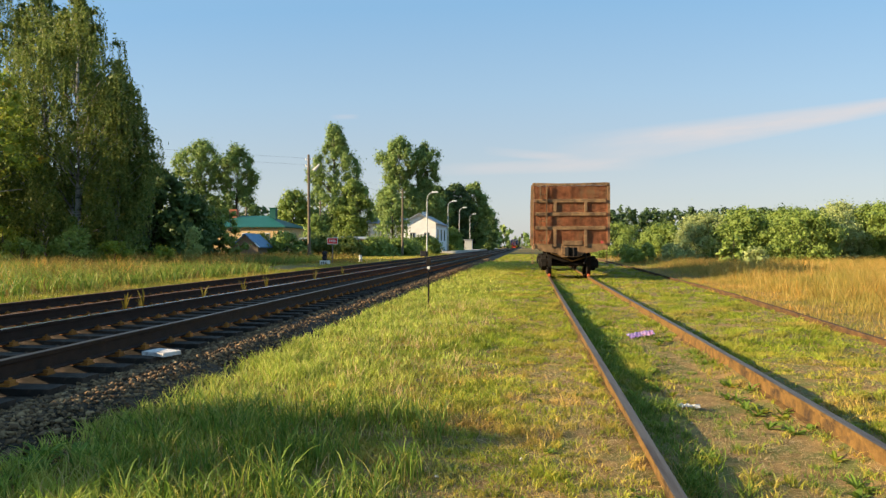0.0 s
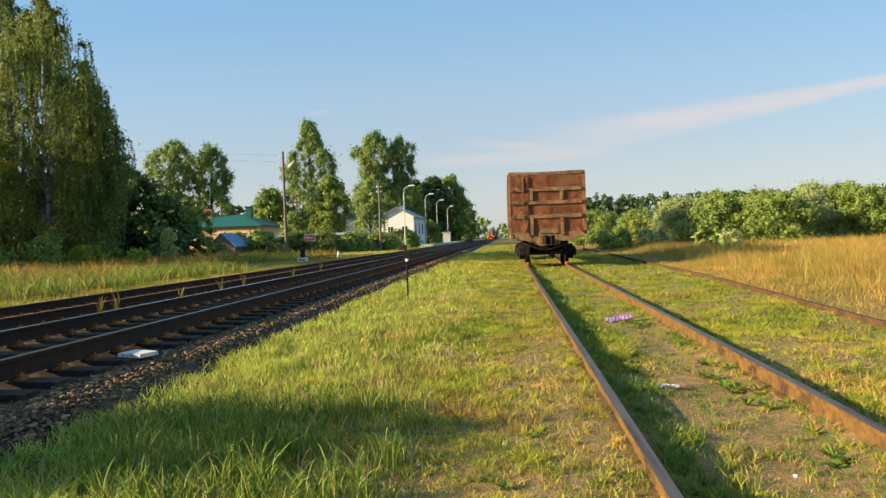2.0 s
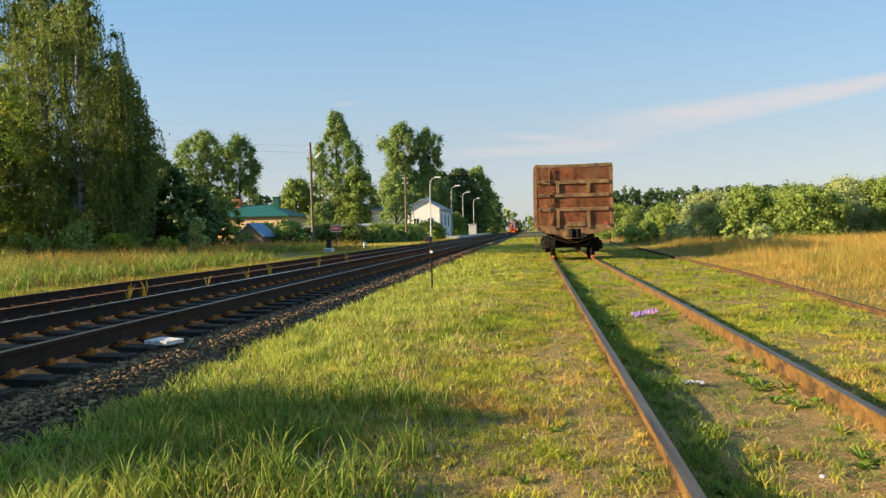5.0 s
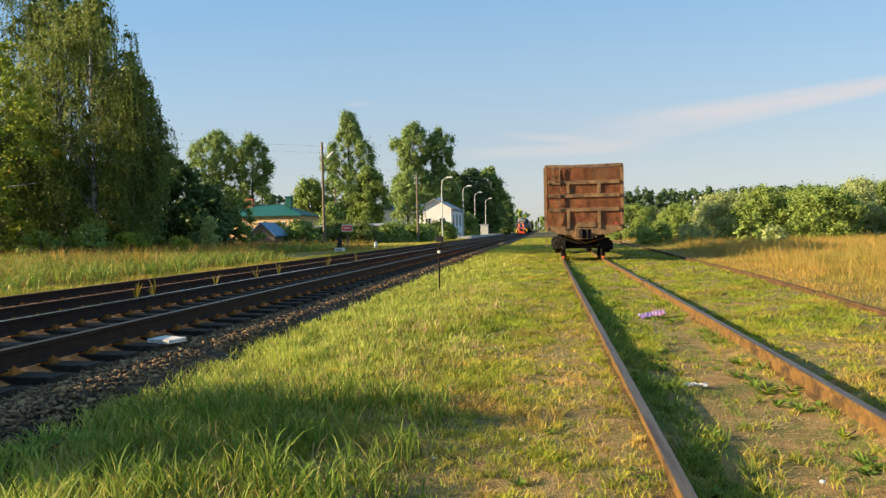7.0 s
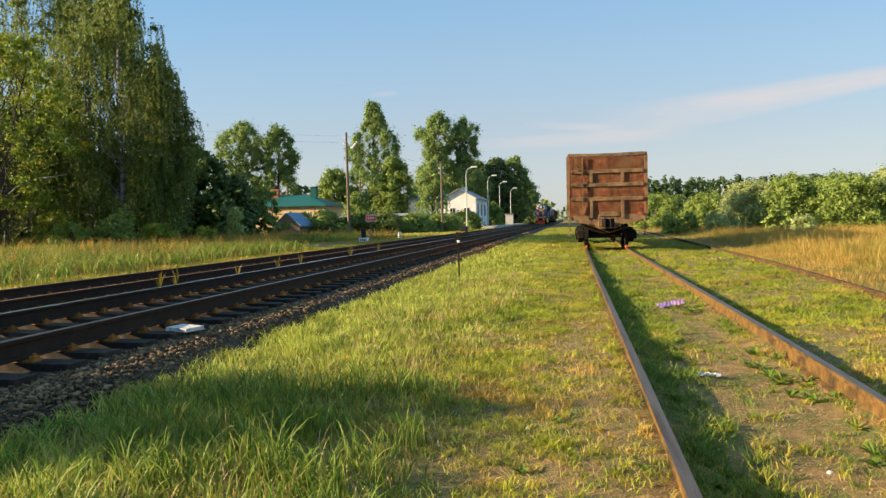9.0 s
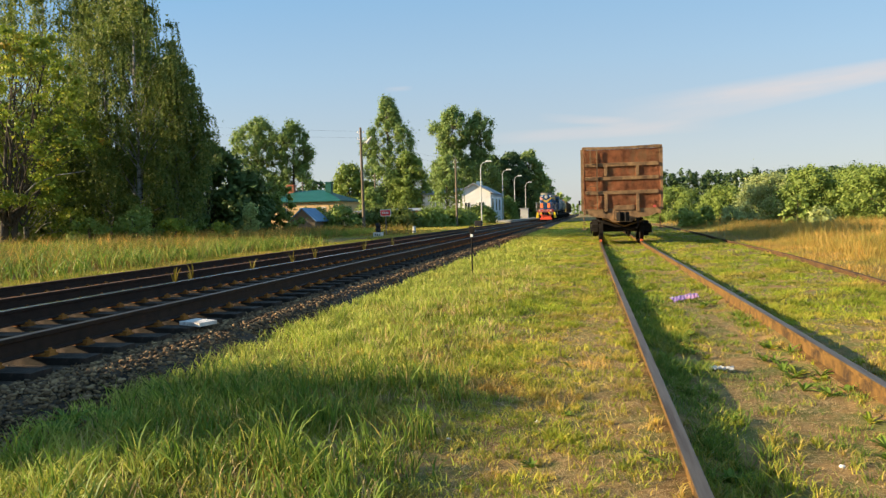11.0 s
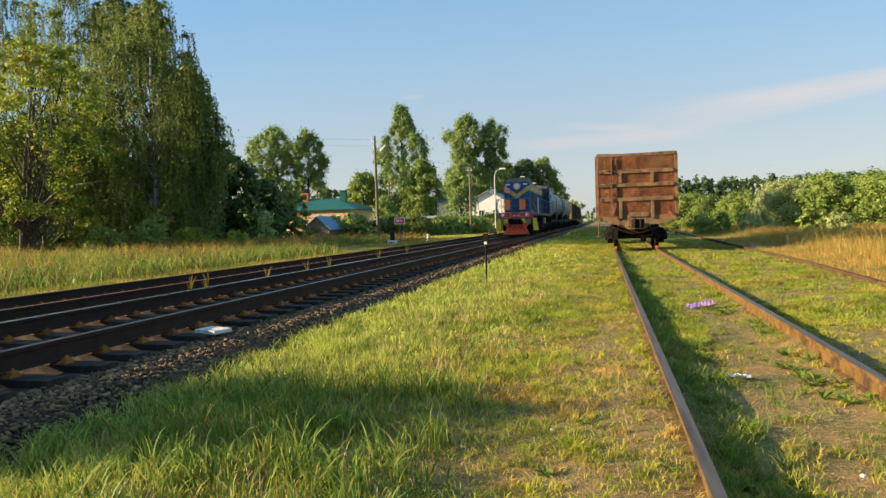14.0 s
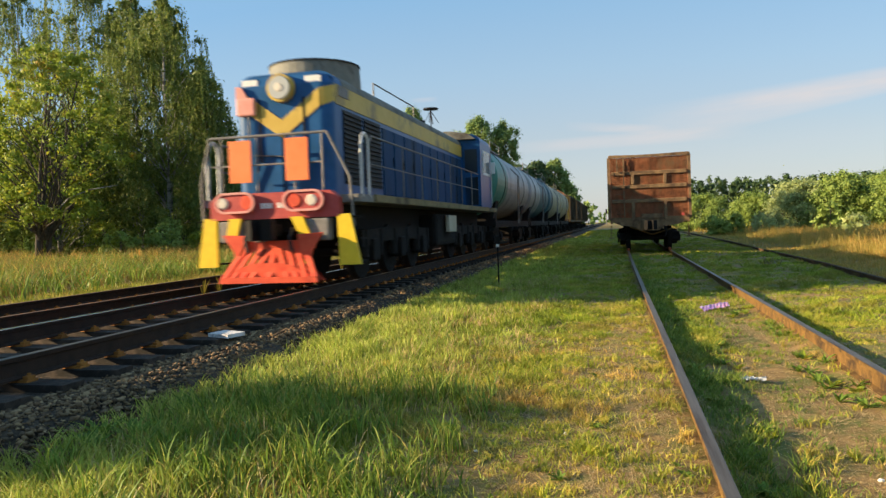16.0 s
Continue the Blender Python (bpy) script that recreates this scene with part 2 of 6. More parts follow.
STEEL_GREY = surface("grey_steel", (0.14, 0.13, 0.12), (0.24, 0.22, 0.20), 8.0, 0.6, 0.2, bump=0.15)
BLACK = surface("black_grille", (0.008, 0.008, 0.009), (0.022, 0.022, 0.024), 8.0, 0.6, bump=0.1)
GLASS = glass_mat("dark_glass")
LENS = glow_mat("lamp_lens_lit", (0.50, 0.43, 0.33), 0.14)
LENS_OFF = glow_mat("headlamp_lens", (0.36, 0.36, 0.33), 0.08)
TANK_GREEN = surface("tank_green", (0.035, 0.17, 0.13), (0.06, 0.24, 0.18), 1.2, 0.45, stain=(0.05, 0.11, 0.09), stain_at=0.6, bump=0.06)
TANK_GREY = surface("tank_silver", (0.21, 0.24, 0.24), (0.32, 0.345, 0.34), 1.4, 0.45, stain=(0.059, 0.079, 0.090), stain_at=0.57, bump=0.06)
TANK_TEAL = surface("tank_teal", (0.025, 0.075, 0.095), (0.05, 0.12, 0.14), 1.4, 0.5, stain=(0.02, 0.03, 0.035), stain_at=0.58, bump=0.06)
TANK_CREAM = surface("tank_cream", (0.299, 0.257, 0.156), (0.383, 0.331, 0.214), 1.3, 0.55, stain=(0.140, 0.111, 0.064), stain_at=0.60, bump=0.06)
OCHRE = surface("wagon_ochre", (0.272, 0.225, 0.056), (0.368, 0.315, 0.096), 2.2, 0.75, stain=(0.136, 0.090, 0.032), stain_at=0.58, bump=0.2)
DULL_OCHRE = surface("deck_edge_ochre", (0.170, 0.128, 0.058), (0.260, 0.200, 0.095), 3.0, 0.8, stain=(0.050, 0.036, 0.022), stain_at=0.58, bump=0.1)
# Sides of the ochre wagons with their shade painted in; the ends keep OCHRE.
SHADED_WAGON = surface("shaded_wagon_side", (0.05, 0.035, 0.02), (0.10, 0.07, 0.04), 2.5, 0.85, stain=(0.16, 0.13, 0.05), stain_at=0.63, bump=0.2)
LOAD = surface("orange_load", (0.48, 0.16, 0.06), (0.62, 0.25, 0.10), 3.0, 0.95, bump=0.8, bump_scale=8)
WOOD = surface("weathered_wood", (0.13, 0.10, 0.07), (0.22, 0.17, 0.12), 5.0, 0.9, bump=0.4, stretch=(6, 6, 0.5))
LAMP_GREY = surface("galvanised_pole", (0.42, 0.42, 0.41), (0.55, 0.55, 0.53), 4.0, 0.55, 0.2, bump=0.05)
ROOF_GREEN = surface("green_sheet_roof", (0.006, 0.078, 0.062), (0.013, 0.108, 0.087), 0.8, 0.5, bump=0.1)
PLASTER = surface("yellow_plaster", (0.55, 0.36, 0.17), (0.68, 0.47, 0.24), 1.2, 0.9, bump=0.15)
WHITEWASH = surface("whitewashed_wall", (0.68, 0.67, 0.65), (0.82, 0.81, 0.79), 0.8, 0.9, stain=(0.5, 0.48, 0.45), stain_at=0.66, bump=0.1)
SLATE = surface("grey_roof", (0.22, 0.24, 0.27), (0.32, 0.34, 0.37), 1.2, 0.7, bump=0.2)
BRICK_RED = surface("red_brick", (0.32, 0.10, 0.06), (0.42, 0.16, 0.09), 6.0, 0.9, bump=0.2)
SIGN_RED = surface("sign_red", (0.72, 0.05, 0.05), (0.82, 0.08, 0.07), 4.0, 0.5, bump=0.0)
PLATFORM = surface("platform_concrete", (0.40, 0.38, 0.34), (0.52, 0.49, 0.44), 1.5, 0.9, bump=0.2)
BARK = surface("tree_bark", (0.045, 0.036, 0.028), (0.12, 0.10, 0.08), 5.0, 0.9, bump=0.6, bump_scale=14, stretch=(3, 3, 0.6))
BIRCH_BARK = surface("birch_bark", (0.231, 0.220, 0.204), (0.319, 0.308, 0.286), 3.0, 0.8, stain=(0.028, 0.025, 0.022), stain_at=0.55, bump=0.3, stretch=(1, 1, 2.5))
BIRCH_LEAF = leaf_mat("birch_leaf", ((0.075, 0.123, 0.028), (0.176, 0.220, 0.050), (0.114, 0.164, 0.035), (0.292, 0.307, 0.078)), through=0.42)
NEAR_LEAF = leaf_mat("turning_leaf", ((0.150, 0.225, 0.028), (0.300, 0.360, 0.045), (0.190, 0.270, 0.034), (0.400, 0.390, 0.052)), patch=((0.560, 0.250, 0.040), (0.420, 0.330, 0.040), (0.230, 0.270, 0.040)), patch_scale=0.55, through=0.45, patch_at=0.63)
DARK_LEAF = leaf_mat("dark_leaf", ((0.055, 0.097, 0.028), (0.109, 0.164, 0.042), (0.080, 0.130, 0.034)), through=0.2)
POPLAR_LEAF = leaf_mat("poplar_leaf", ((0.121, 0.199, 0.055), (0.247, 0.332, 0.092), (0.174, 0.260, 0.068), (0.339, 0.408, 0.130)), through=0.28)
WILLOW_LEAF = leaf_mat("bush_leaf", ((0.120, 0.186, 0.035), (0.240, 0.310, 0.060), (0.170, 0.248, 0.046), (0.320, 0.373, 0.093)), through=0.25)
SILVER_LEAF = leaf_mat("silver_willow_leaf", ((0.253, 0.307, 0.114), (0.444, 0.476, 0.194), (0.316, 0.385, 0.126)), through=0.35)
FOREST_LEAF = leaf_mat("forest_leaf", ((0.047, 0.086, 0.031), (0.086, 0.133, 0.047), (0.062, 0.109, 0.039)), through=0.2)
TURF = leaf_mat("turf_blade", ((0.155, 0.240, 0.021), (0.372, 0.412, 0.040), (0.229, 0.310, 0.027), (0.641, 0.504, 0.103), (0.280, 0.346, 0.031), (0.514, 0.453, 0.067)), patch=((0.652, 0.392, 0.120), (0.435, 0.305, 0.064), (0.800, 0.509, 0.176), (0.331, 0.305, 0.047)), patch_scale=1.15, through=0.36, patch_at=0.55, mottle=4.0)
FAR_TURF = leaf_mat("far_turf_blade", ((0.146, 0.230, 0.019), (0.314, 0.379, 0.032), (0.228, 0.306, 0.023), (0.441, 0.417, 0.055)), patch=((0.406, 0.333, 0.061), (0.513, 0.366, 0.090), (0.267, 0.277, 0.033)), patch_scale=0.8, through=0.36, patch_at=0.56, mottle=1.5)
VERGE = leaf_mat("verge_blade", ((0.247, 0.342, 0.044), (0.442, 0.502, 0.084), (0.325, 0.416, 0.059), (0.624, 0.570, 0.158), (0.208, 0.296, 0.038)), patch=((0.598, 0.456, 0.131), (0.429, 0.422, 0.079), (0.325, 0.376, 0.058)), patch_scale=1.3, through=0.40, patch_at=0.60, mottle=3.0)
LUSH = leaf_mat("lush_blade", ((0.099, 0.182, 0.026), (0.185, 0.281, 0.040), (0.138, 0.226, 0.031), (0.277, 0.348, 0.060), (0.431, 0.364, 0.098)), through=0.38, mottle=9.0)
GOLD = leaf_mat("dry_tall_grass", ((0.508, 0.271, 0.059), (0.677, 0.395, 0.101), (0.363, 0.271, 0.060), (0.774, 0.497, 0.160), (0.266, 0.243, 0.047), (0.605, 0.271, 0.066)), patch=((0.205, 0.254, 0.047), (0.326, 0.311, 0.065), (0.435, 0.328, 0.083), (0.279, 0.271, 0.053)), patch_scale=0.30, through=0.45, patch_at=0.54, mottle=1.6)
MEADOW = leaf_mat("meadow_grass", ((0.113, 0.126, 0.019), (0.216, 0.172, 0.032), (0.073, 0.098, 0.015), (0.375, 0.223, 0.055), (0.141, 0.144, 0.025)), patch=((0.408, 0.205, 0.055), (0.239, 0.167, 0.034), (0.141, 0.149, 0.027), (0.295, 0.181, 0.042)), patch_scale=0.45, through=0.42, patch_at=0.50, mottle=1.1)

# Leaf colour brightened as if sunlit; the first bush stands in birch shadow.
PALE_LIT_WILLOW = leaf_mat("pale_lit_willow_leaf", ((0.390, 0.475, 0.168), (0.546, 0.600, 0.240), (0.312, 0.413, 0.120)), through=0.45)
STRAW = leaf_mat("dead_straw", ((0.525, 0.372, 0.171), (0.651, 0.480, 0.243), (0.420, 0.284, 0.117), (0.315, 0.206, 0.090)), through=0.25)


# ---- mesh helpers ----
def add_box(bm, x0, x1, y0, y1, z0, z1, rot=None, bevel=0.0):
    r = bmesh.ops.create_cube(bm, size=1)
    vs = r["verts"]
    c = Vector(((x0 + x1) / 2, (y0 + y1) / 2, (z0 + z1) / 2))
    for v in vs:
        p = Vector((v.co.x * (x1 - x0), v.co.y * (y1 - y0), v.co.z * (z1 - z0)))
        v.co = c + (rot @ p if rot else p)
    if bevel:
        es = {e for v in vs for e in v.link_edges}
        bmesh.ops.bevel(bm, geom=list(es), offset=bevel, segments=2, affect="EDGES", profile=0.5)


def add_tube(bm, p0, p1, r0, r1=None, seg=10):
    p0, p1 = Vector(p0), Vector(p1)
    d = p1 - p0
    r1 = r0 if r1 is None else r1
    m = Matrix.Translation((p0 + p1) / 2) @ d.to_track_quat("Z", "Y").to_matrix().to_4x4()
    bmesh.ops.create_cone(bm, cap_ends=True, segments=seg, radius1=r0, radius2=max(r1, 1e-4), depth=d.length, matrix=m)


def add_path(bm, pts, r, seg=8):
    for a, b in zip(pts, pts[1:]):
        add_tube(bm, a, b, r, r, seg)


def add_prism(bm, outline, a0, a1, axis="y"):
    """A flat outline drawn out between a0 and a1; outline is (x, z) for axis y, (y, z) for axis x, (x, y) for axis z."""
    def at(u, v, a):
        return {"y": (u, a, v), "x": (a, u, v), "z": (u, v, a)}[axis]
    f = [bm.verts.new(at(u, v, a0)) for u, v in outline]
    b = [bm.verts.new(at(u, v, a1)) for u, v in outline]
    bm.faces.new(f)
    bm.faces.new(b[::-1])
    n = len(f)
    for i in range(n):
        bm.faces.new((f[i], b[i], b[(i + 1) % n], f[(i + 1) % n]))
    bmesh.ops.recalc_face_normals(bm, faces=bm.faces)


def mesh_of(name, bm, material, smooth=False):
    me = bpy.data.meshes.new(name)
    bmesh.ops.recalc_face_normals(bm, faces=bm.faces)
    bm.to_mesh(me)
    bm.free()
    me.materials.append(material)
    if smooth:
        for p in me.polygons:
            p.use_smooth = True
    return me


def part(name, bm, material, parent, label="", smooth=False):
    ob = new(name, mesh_of(name, bm, material, smooth))
    ob.parent = parent
    if label:
        tagged(ob, label)
    return ob


def thing(name, label, category, group="", kind="", at=None):
    ob = new(name)
    ob.empty_display_size = 0.3
    if at is not None:
        ob.matrix_world = at
    return tagged(ob, label, category, group, kind)


def solo(name, bm, material, label, category, group="", kind="", smooth=False):
    return tagged(new(name, mesh_of(name, bm, material, smooth)), label, category, group, kind)


def raw_mesh(name, verts, faces, material):
    """verts (n, 3) and faces (m, 3 or 4) as arrays."""
    me = bpy.data.meshes.new(name)
    verts, faces = np.asarray(verts, dtype=np.float32), np.asarray(faces, dtype=np.int32)
    k = faces.shape[1]
    me.vertices.add(len(verts))
    me.vertices.foreach_set("co", verts.ravel())
    me.loops.add(faces.size)
    me.loops.foreach_set("vertex_index", faces.ravel())
    me.polygons.add(len(faces))
    me.polygons.foreach_set("loop_start", np.arange(0, faces.size, k, dtype=np.int32))
    me.update(calc_edges=True)
    me.materials.append(material)
    return me


# ---- levels of the ground and the lines of the rails ----
MAIN_X, MAIN_Z = (-6.10, -4.46), 0.55      # rail heads of the main line
SIDE_X = (0.83, 2.42)                       # the siding
LOOP_X, LOOP_Z = (-9.86, -8.24), 0.42       # the second line


def siding_z(y):
    y = np.maximum(np.asarray(y, dtype=float), 3.0)
    return 0.125 + 0.175 * (1 - np.exp(-(y - 3) / 9.0))


def siding_dx(y):
    return 0.10 * np.clip((np.asarray(y, dtype=float) - 10) / 20.0, 0, 3) ** 2


def third_x(y):
    y = np.asarray(y, dtype=float)
    return 4.62 + 0.047 * y - 0.0002 * y * y


def ground_z(x, y):
    x, y = np.asarray(x, dtype=float), np.asarray(y, dtype=float)
    side = siding_z(y) - 0.125
    k = np.clip((x + 3.0) / 3.0, 0, 1)
    k = k * k * (3 - 2 * k)
    z = 0.11 * (1 - k) + side * k
    dip = np.clip((x - 0.86) / 0.16, 0, 1) * np.clip((2.40 - x) / 0.16, 0, 1) * np.clip((26 - y) / 16, 0, 1)
    z = z - 0.065 * dip
    lumps = 0.025 * np.sin(1.7 * x + 0.6 * y) * np.sin(0.9 * y - 0.7 * x) + 0.012 * np.sin(4.1 * x) * np.sin(3.3 * y + 1)
    z = z + lumps * np.clip((x + 3.2) / 0.8, 0, 1) * (y < 80)
    return np.where(x < -11.3, 0.22, np.where(x < -3.3, 0.05, z))


def build_ground():
    xs = np.unique(np.concatenate([np.array([-2500, -900, -300, -120, -60, -30, -20, -14, -11.6, -11.31, -11.29, -3.31, -3.29]), np.arange(-3.1, 8.0, 0.15), np.array([9, 12, 16, 24, 40, 80, 160, 400, 1200, 2500])]))
    ys = np.unique(np.concatenate([np.array([-600, -150, -50, -20, -8, -3]), np.arange(0, 30, 0.4), np.arange(30, 80, 2.0), np.array([90, 110, 140, 200, 300, 500, 900, 1800, 3000])]))
    X, Y = np.meshgrid(xs, ys)
    V = np.stack([X, Y, ground_z(X, Y)], -1).reshape(-1, 3)
    n = len(xs)
    i, j = np.meshgrid(np.arange(n - 1), np.arange(len(ys) - 1))
    a = (j * n + i).ravel()
    F = np.stack([a, a + 1, a + n + 1, a + n], 1)
    ob = new("ground", raw_mesh("ground", V, F, SOIL))
    for p in ob.data.polygons:
        p.use_smooth = True
    tagged(ob, "earth ground with straw litter under thin grass", "ground", kind="structure")


build_ground()


# ---- ballast bed of the two running lines ----
BED = ((-11.7, 0.10), (-11.2, 0.15), (-10.9, 0.16), (-7.75, 0.165), (-7.2, 0.285), (-3.66, 0.285), (-3.54, 0.265), (-3.08, 0.05))


def bed_z(x):
    return np.interp(x, [b[0] for b in BED], [b[1] for b in BED])


def build_bed():
    bm = bmesh.new()
    ys = [-40, -10] + [0.5 * i for i in range(0, 61)] + [40, 60, 100, 200, 400, 800]
    rnd = random.Random(3)
    rows = []
    for y in ys:
        row = []
        for i, (x, z) in enumerate(BED):
            dx = rnd.uniform(-0.16, 0.16) if i in (0, 7) else 0.0
            row.append(bm.verts.new((x + dx, y, z)))
        rows.append(row)
    for a, b in zip(rows, rows[1:]):
        for i in range(len(BED) - 1):
            bm.faces.new((a[i], a[i + 1], b[i + 1], b[i]))
    solo("ballast_bed", bm, BALLAST, "dark oily crushed stone bed under the running lines", "ballast", kind="structure")


build_bed()


def rock_shapes(n, rnd):
    """Broken angular stones: hulls of a few random points."""
    out = []
    for _ in range(n):
        bm = bmesh.new()
        for _ in range(11):
            v = Vector((rnd.gauss(0, 1), rnd.gauss(0, 1), rnd.gauss(0, 1))).normalized() * rnd.uniform(0.8, 1.15)
            bm.verts.new((v.x * rnd.uniform(0.9, 1.3), v.y, v.z * 0.75))
        r = bmesh.ops.convex_hull(bm, input=bm.verts)
        bmesh.ops.delete(bm, geom=[g for g in r["geom_interior"] if isinstance(g, bmesh.types.BMVert)], context="VERTS")
        bmesh.ops.triangulate(bm, faces=bm.faces)
        bmesh.ops.recalc_face_normals(bm, faces=bm.faces)
        bm.verts.index_update()
        out.append((np.array([v.co[:] for v in bm.verts]), np.array([[v.index for v in f.verts] for f in bm.faces])))
        bm.free()
    return out


def build_stones():
    rng = np.random.default_rng(5)
    shapes = rock_shapes(14, random.Random(8))
    V, F, base = [], [], 0
    spots = []
    for n, x0, x1, y0, y1 in ((6600, -4.0, -3.0, 2.6, 11), (3600, -3.9, -3.0, 11, 30), (900, -3.1, -2.75, 2.6, 12), (350, -2.9, -2.2, 2.6, 10), (2600, -3.85, -3.0, 30, 70), (2600, -3.9, -3.0, 2.6, 9), (2000, -5.95, -4.6, 4, 16), (700, -8.1, -6.3, 6, 20), (500, -9.7, -8.4, 8, 22), (500, -3.2, -2.9, 2.6, 20)):
        spots.append(np.stack([rng.uniform(x0, x1, n), rng.uniform(y0, y1, n)], 1))
    for x, y in np.concatenate(spots):
        v, f = shapes[rng.integers(14)]
        s = 0.008 + 0.022 * rng.uniform(0, 1) ** 1.7 + (0.007 if y > 12 else 0.0) + (0.02 if y > 30 else 0.0)
        a = rng.uniform(0, 6.28)
        c, sn = math.cos(a), math.sin(a)
        p = v * s * np.array([1.25, 0.95, 1.0])
        z = max(float(bed_z(x)), float(ground_z(x, y)) if x > -3.2 else 0.0)
        q = np.stack([p[:, 0] * c - p[:, 1] * sn + x, p[:, 0] * sn + p[:, 1] * c + y, p[:, 2] + z + s * 0.35], 1)
        V.append(q)
        F.append(f + base)
        base += len(v)
    ob = new("ballast_stones", raw_mesh("ballast_stones", np.concatenate(V), np.concatenate(F), STONE))
    tagged(ob, "loose brown-grey crushed ballast stones along the track", "gravel", kind="stuff")


build_stones()

# ---- rails, sleepers and their plates ----
RAIL_FOOT = ((-0.066, -0.18), (0.066, -0.18), (0.066, -0.168), (0.012, -0.152), (0.010, -0.045), (0.034, -0.036), (0.036, -0.004), (-0.036, -0.004), (-0.034, -0.036), (-0.010, -0.045), (-0.012, -0.152), (-0.066, -0.168))
RAIL_TOP = ((-0.036, -0.005), (0.036, -0.005), (0.0355, -0.001), (0.030, 0.0), (-0.030, 0.0), (-0.0355, -0.001))


def sweep(profile, line):
    bm = bmesh.new()
    rows = []
    for x, y, z in line:
        rows.append([bm.verts.new((x + u, y, z + v)) for u, v in profile])
    n = len(profile)
    for a, b in zip(rows, rows[1:]):
        for i in range(n):
            bm.faces.new((a[i], a[(i + 1) % n], b[(i + 1) % n], b[i]))
    bm.faces.new(rows[0])
    bm.faces.new(rows[-1][::-1])
    return bm


def rail(line, body, top, parent):
    r = part("rail", sweep(RAIL_FOOT, line), body, parent)
    part("rail_head", sweep(RAIL_TOP, [(x, y, z + 0.003) for x, y, z in line]), top, r, "worn running surface")
    return r


def sleeper_mesh(length):
    bm = bmesh.new()
    add_prism(bm, [(-0.14, -0.20), (0.14, -0.20), (0.115, 0.0), (-0.115, 0.0)], -length / 2, length / 2, "x")
    for v in bm.verts:
        if v.co.z > -0.01 and abs(v.co.x) < 0.1:
            v.co.z -= 0.03
    return mesh_of("sleeper", bm, CONCRETE_OLD)


def plate_mesh(gap):
    bm = bmesh.new()
    for s in (-1, 1):
        c = s * gap / 2
        add_box(bm, c - 0.135, c + 0.135, -0.06, 0.06, 0.0, 0.020)
        for d in (-0.105, 0.105):
            add_box(bm, c + d - 0.025, c + d + 0.025, -0.04, 0.04, 0.022, 0.05)
            add_tube(bm, (c + d, 0, 0.05), (c + d, 0, 0.07), 0.016, 0.016, 6)
    return mesh_of("tie_plate", bm, PLATE)


def running_line(name, xs, z, label, near, step, body, top):
    track = thing(name, label, "railway track", kind="structure")
    cx, gap = (xs[0] + xs[1]) / 2, xs[1] - xs[0]
    for x in xs:
        rail([(x, -30, z), (x, 20, z), (x, 900, z)], body, top[0] if x == xs[0] else top[1], track)
    sm, pm = sleeper_mesh(2.7), plate_mesh(gap)
    rnd = random.Random(len(name))
    y, far = 1.0, []
    while y < 260:
        if y < near:
            s = new("sleeper", sm)
            s.parent = track
            s.matrix_local = pose(cx + rnd.uniform(-0.02, 0.02), y, z - 0.205, 0, 0, rnd.uniform(-0.8, 0.8))
            p = new("tie_plate", pm)
            p.parent = s
        else:
            far.append(y)
        y += step * rnd.uniform(0.97, 1.03)
    bm = bmesh.new()
    for y in far:
        add_box(bm, cx - 1.35, cx + 1.35, y - 0.12, y + 0.12, z - 0.36, z - 0.205)
    tagged(part("far_sleepers", bm, CONCRETE_OLD, track, "distant concrete sleepers"), kind="stuff")


running_line("main_track", MAIN_X, MAIN_Z, "main line of greasy rails with shade-darkened sides on concrete sleepers", 88, 0.56, RUST_DARK, (HEAD_BRIGHT, HEAD_DIMMED))
running_line("second_track", LOOP_X, LOOP_Z, "second rusty line on concrete sleepers beside the main line", 75, 0.58, RUST_DARK, (HEAD_DULL, HEAD_DULL))

siding = thing("siding_track", "rusty siding rails sunk in grass and bare earth", "railway track", kind="structure")
for k, x in enumerate(SIDE_X):
    ys = [-6, 0, 2, 3, 4, 5, 6, 7, 8, 9, 10, 12, 14, 16, 20, 25, 30, 35, 40, 50, 60]
    rail([(x + float(siding_dx(y)), y, float(siding_z(y))) for y in ys], RUST, HEAD_SIDING, siding)
third = thing("overgrown_track", "rusty disused rails half hidden in dry grass", "railway track", kind="structure")
for d in (0.0,):
    ys = [-4, 0, 4, 8, 12, 16, 20, 25, 30, 40, 50, 60, 75, 95]
    rail([(float(third_x(y)) + d, y, float(ground_z(5.5, y)) + 0.10) for y in ys], RUST_OLD, RUST_OLD, third)


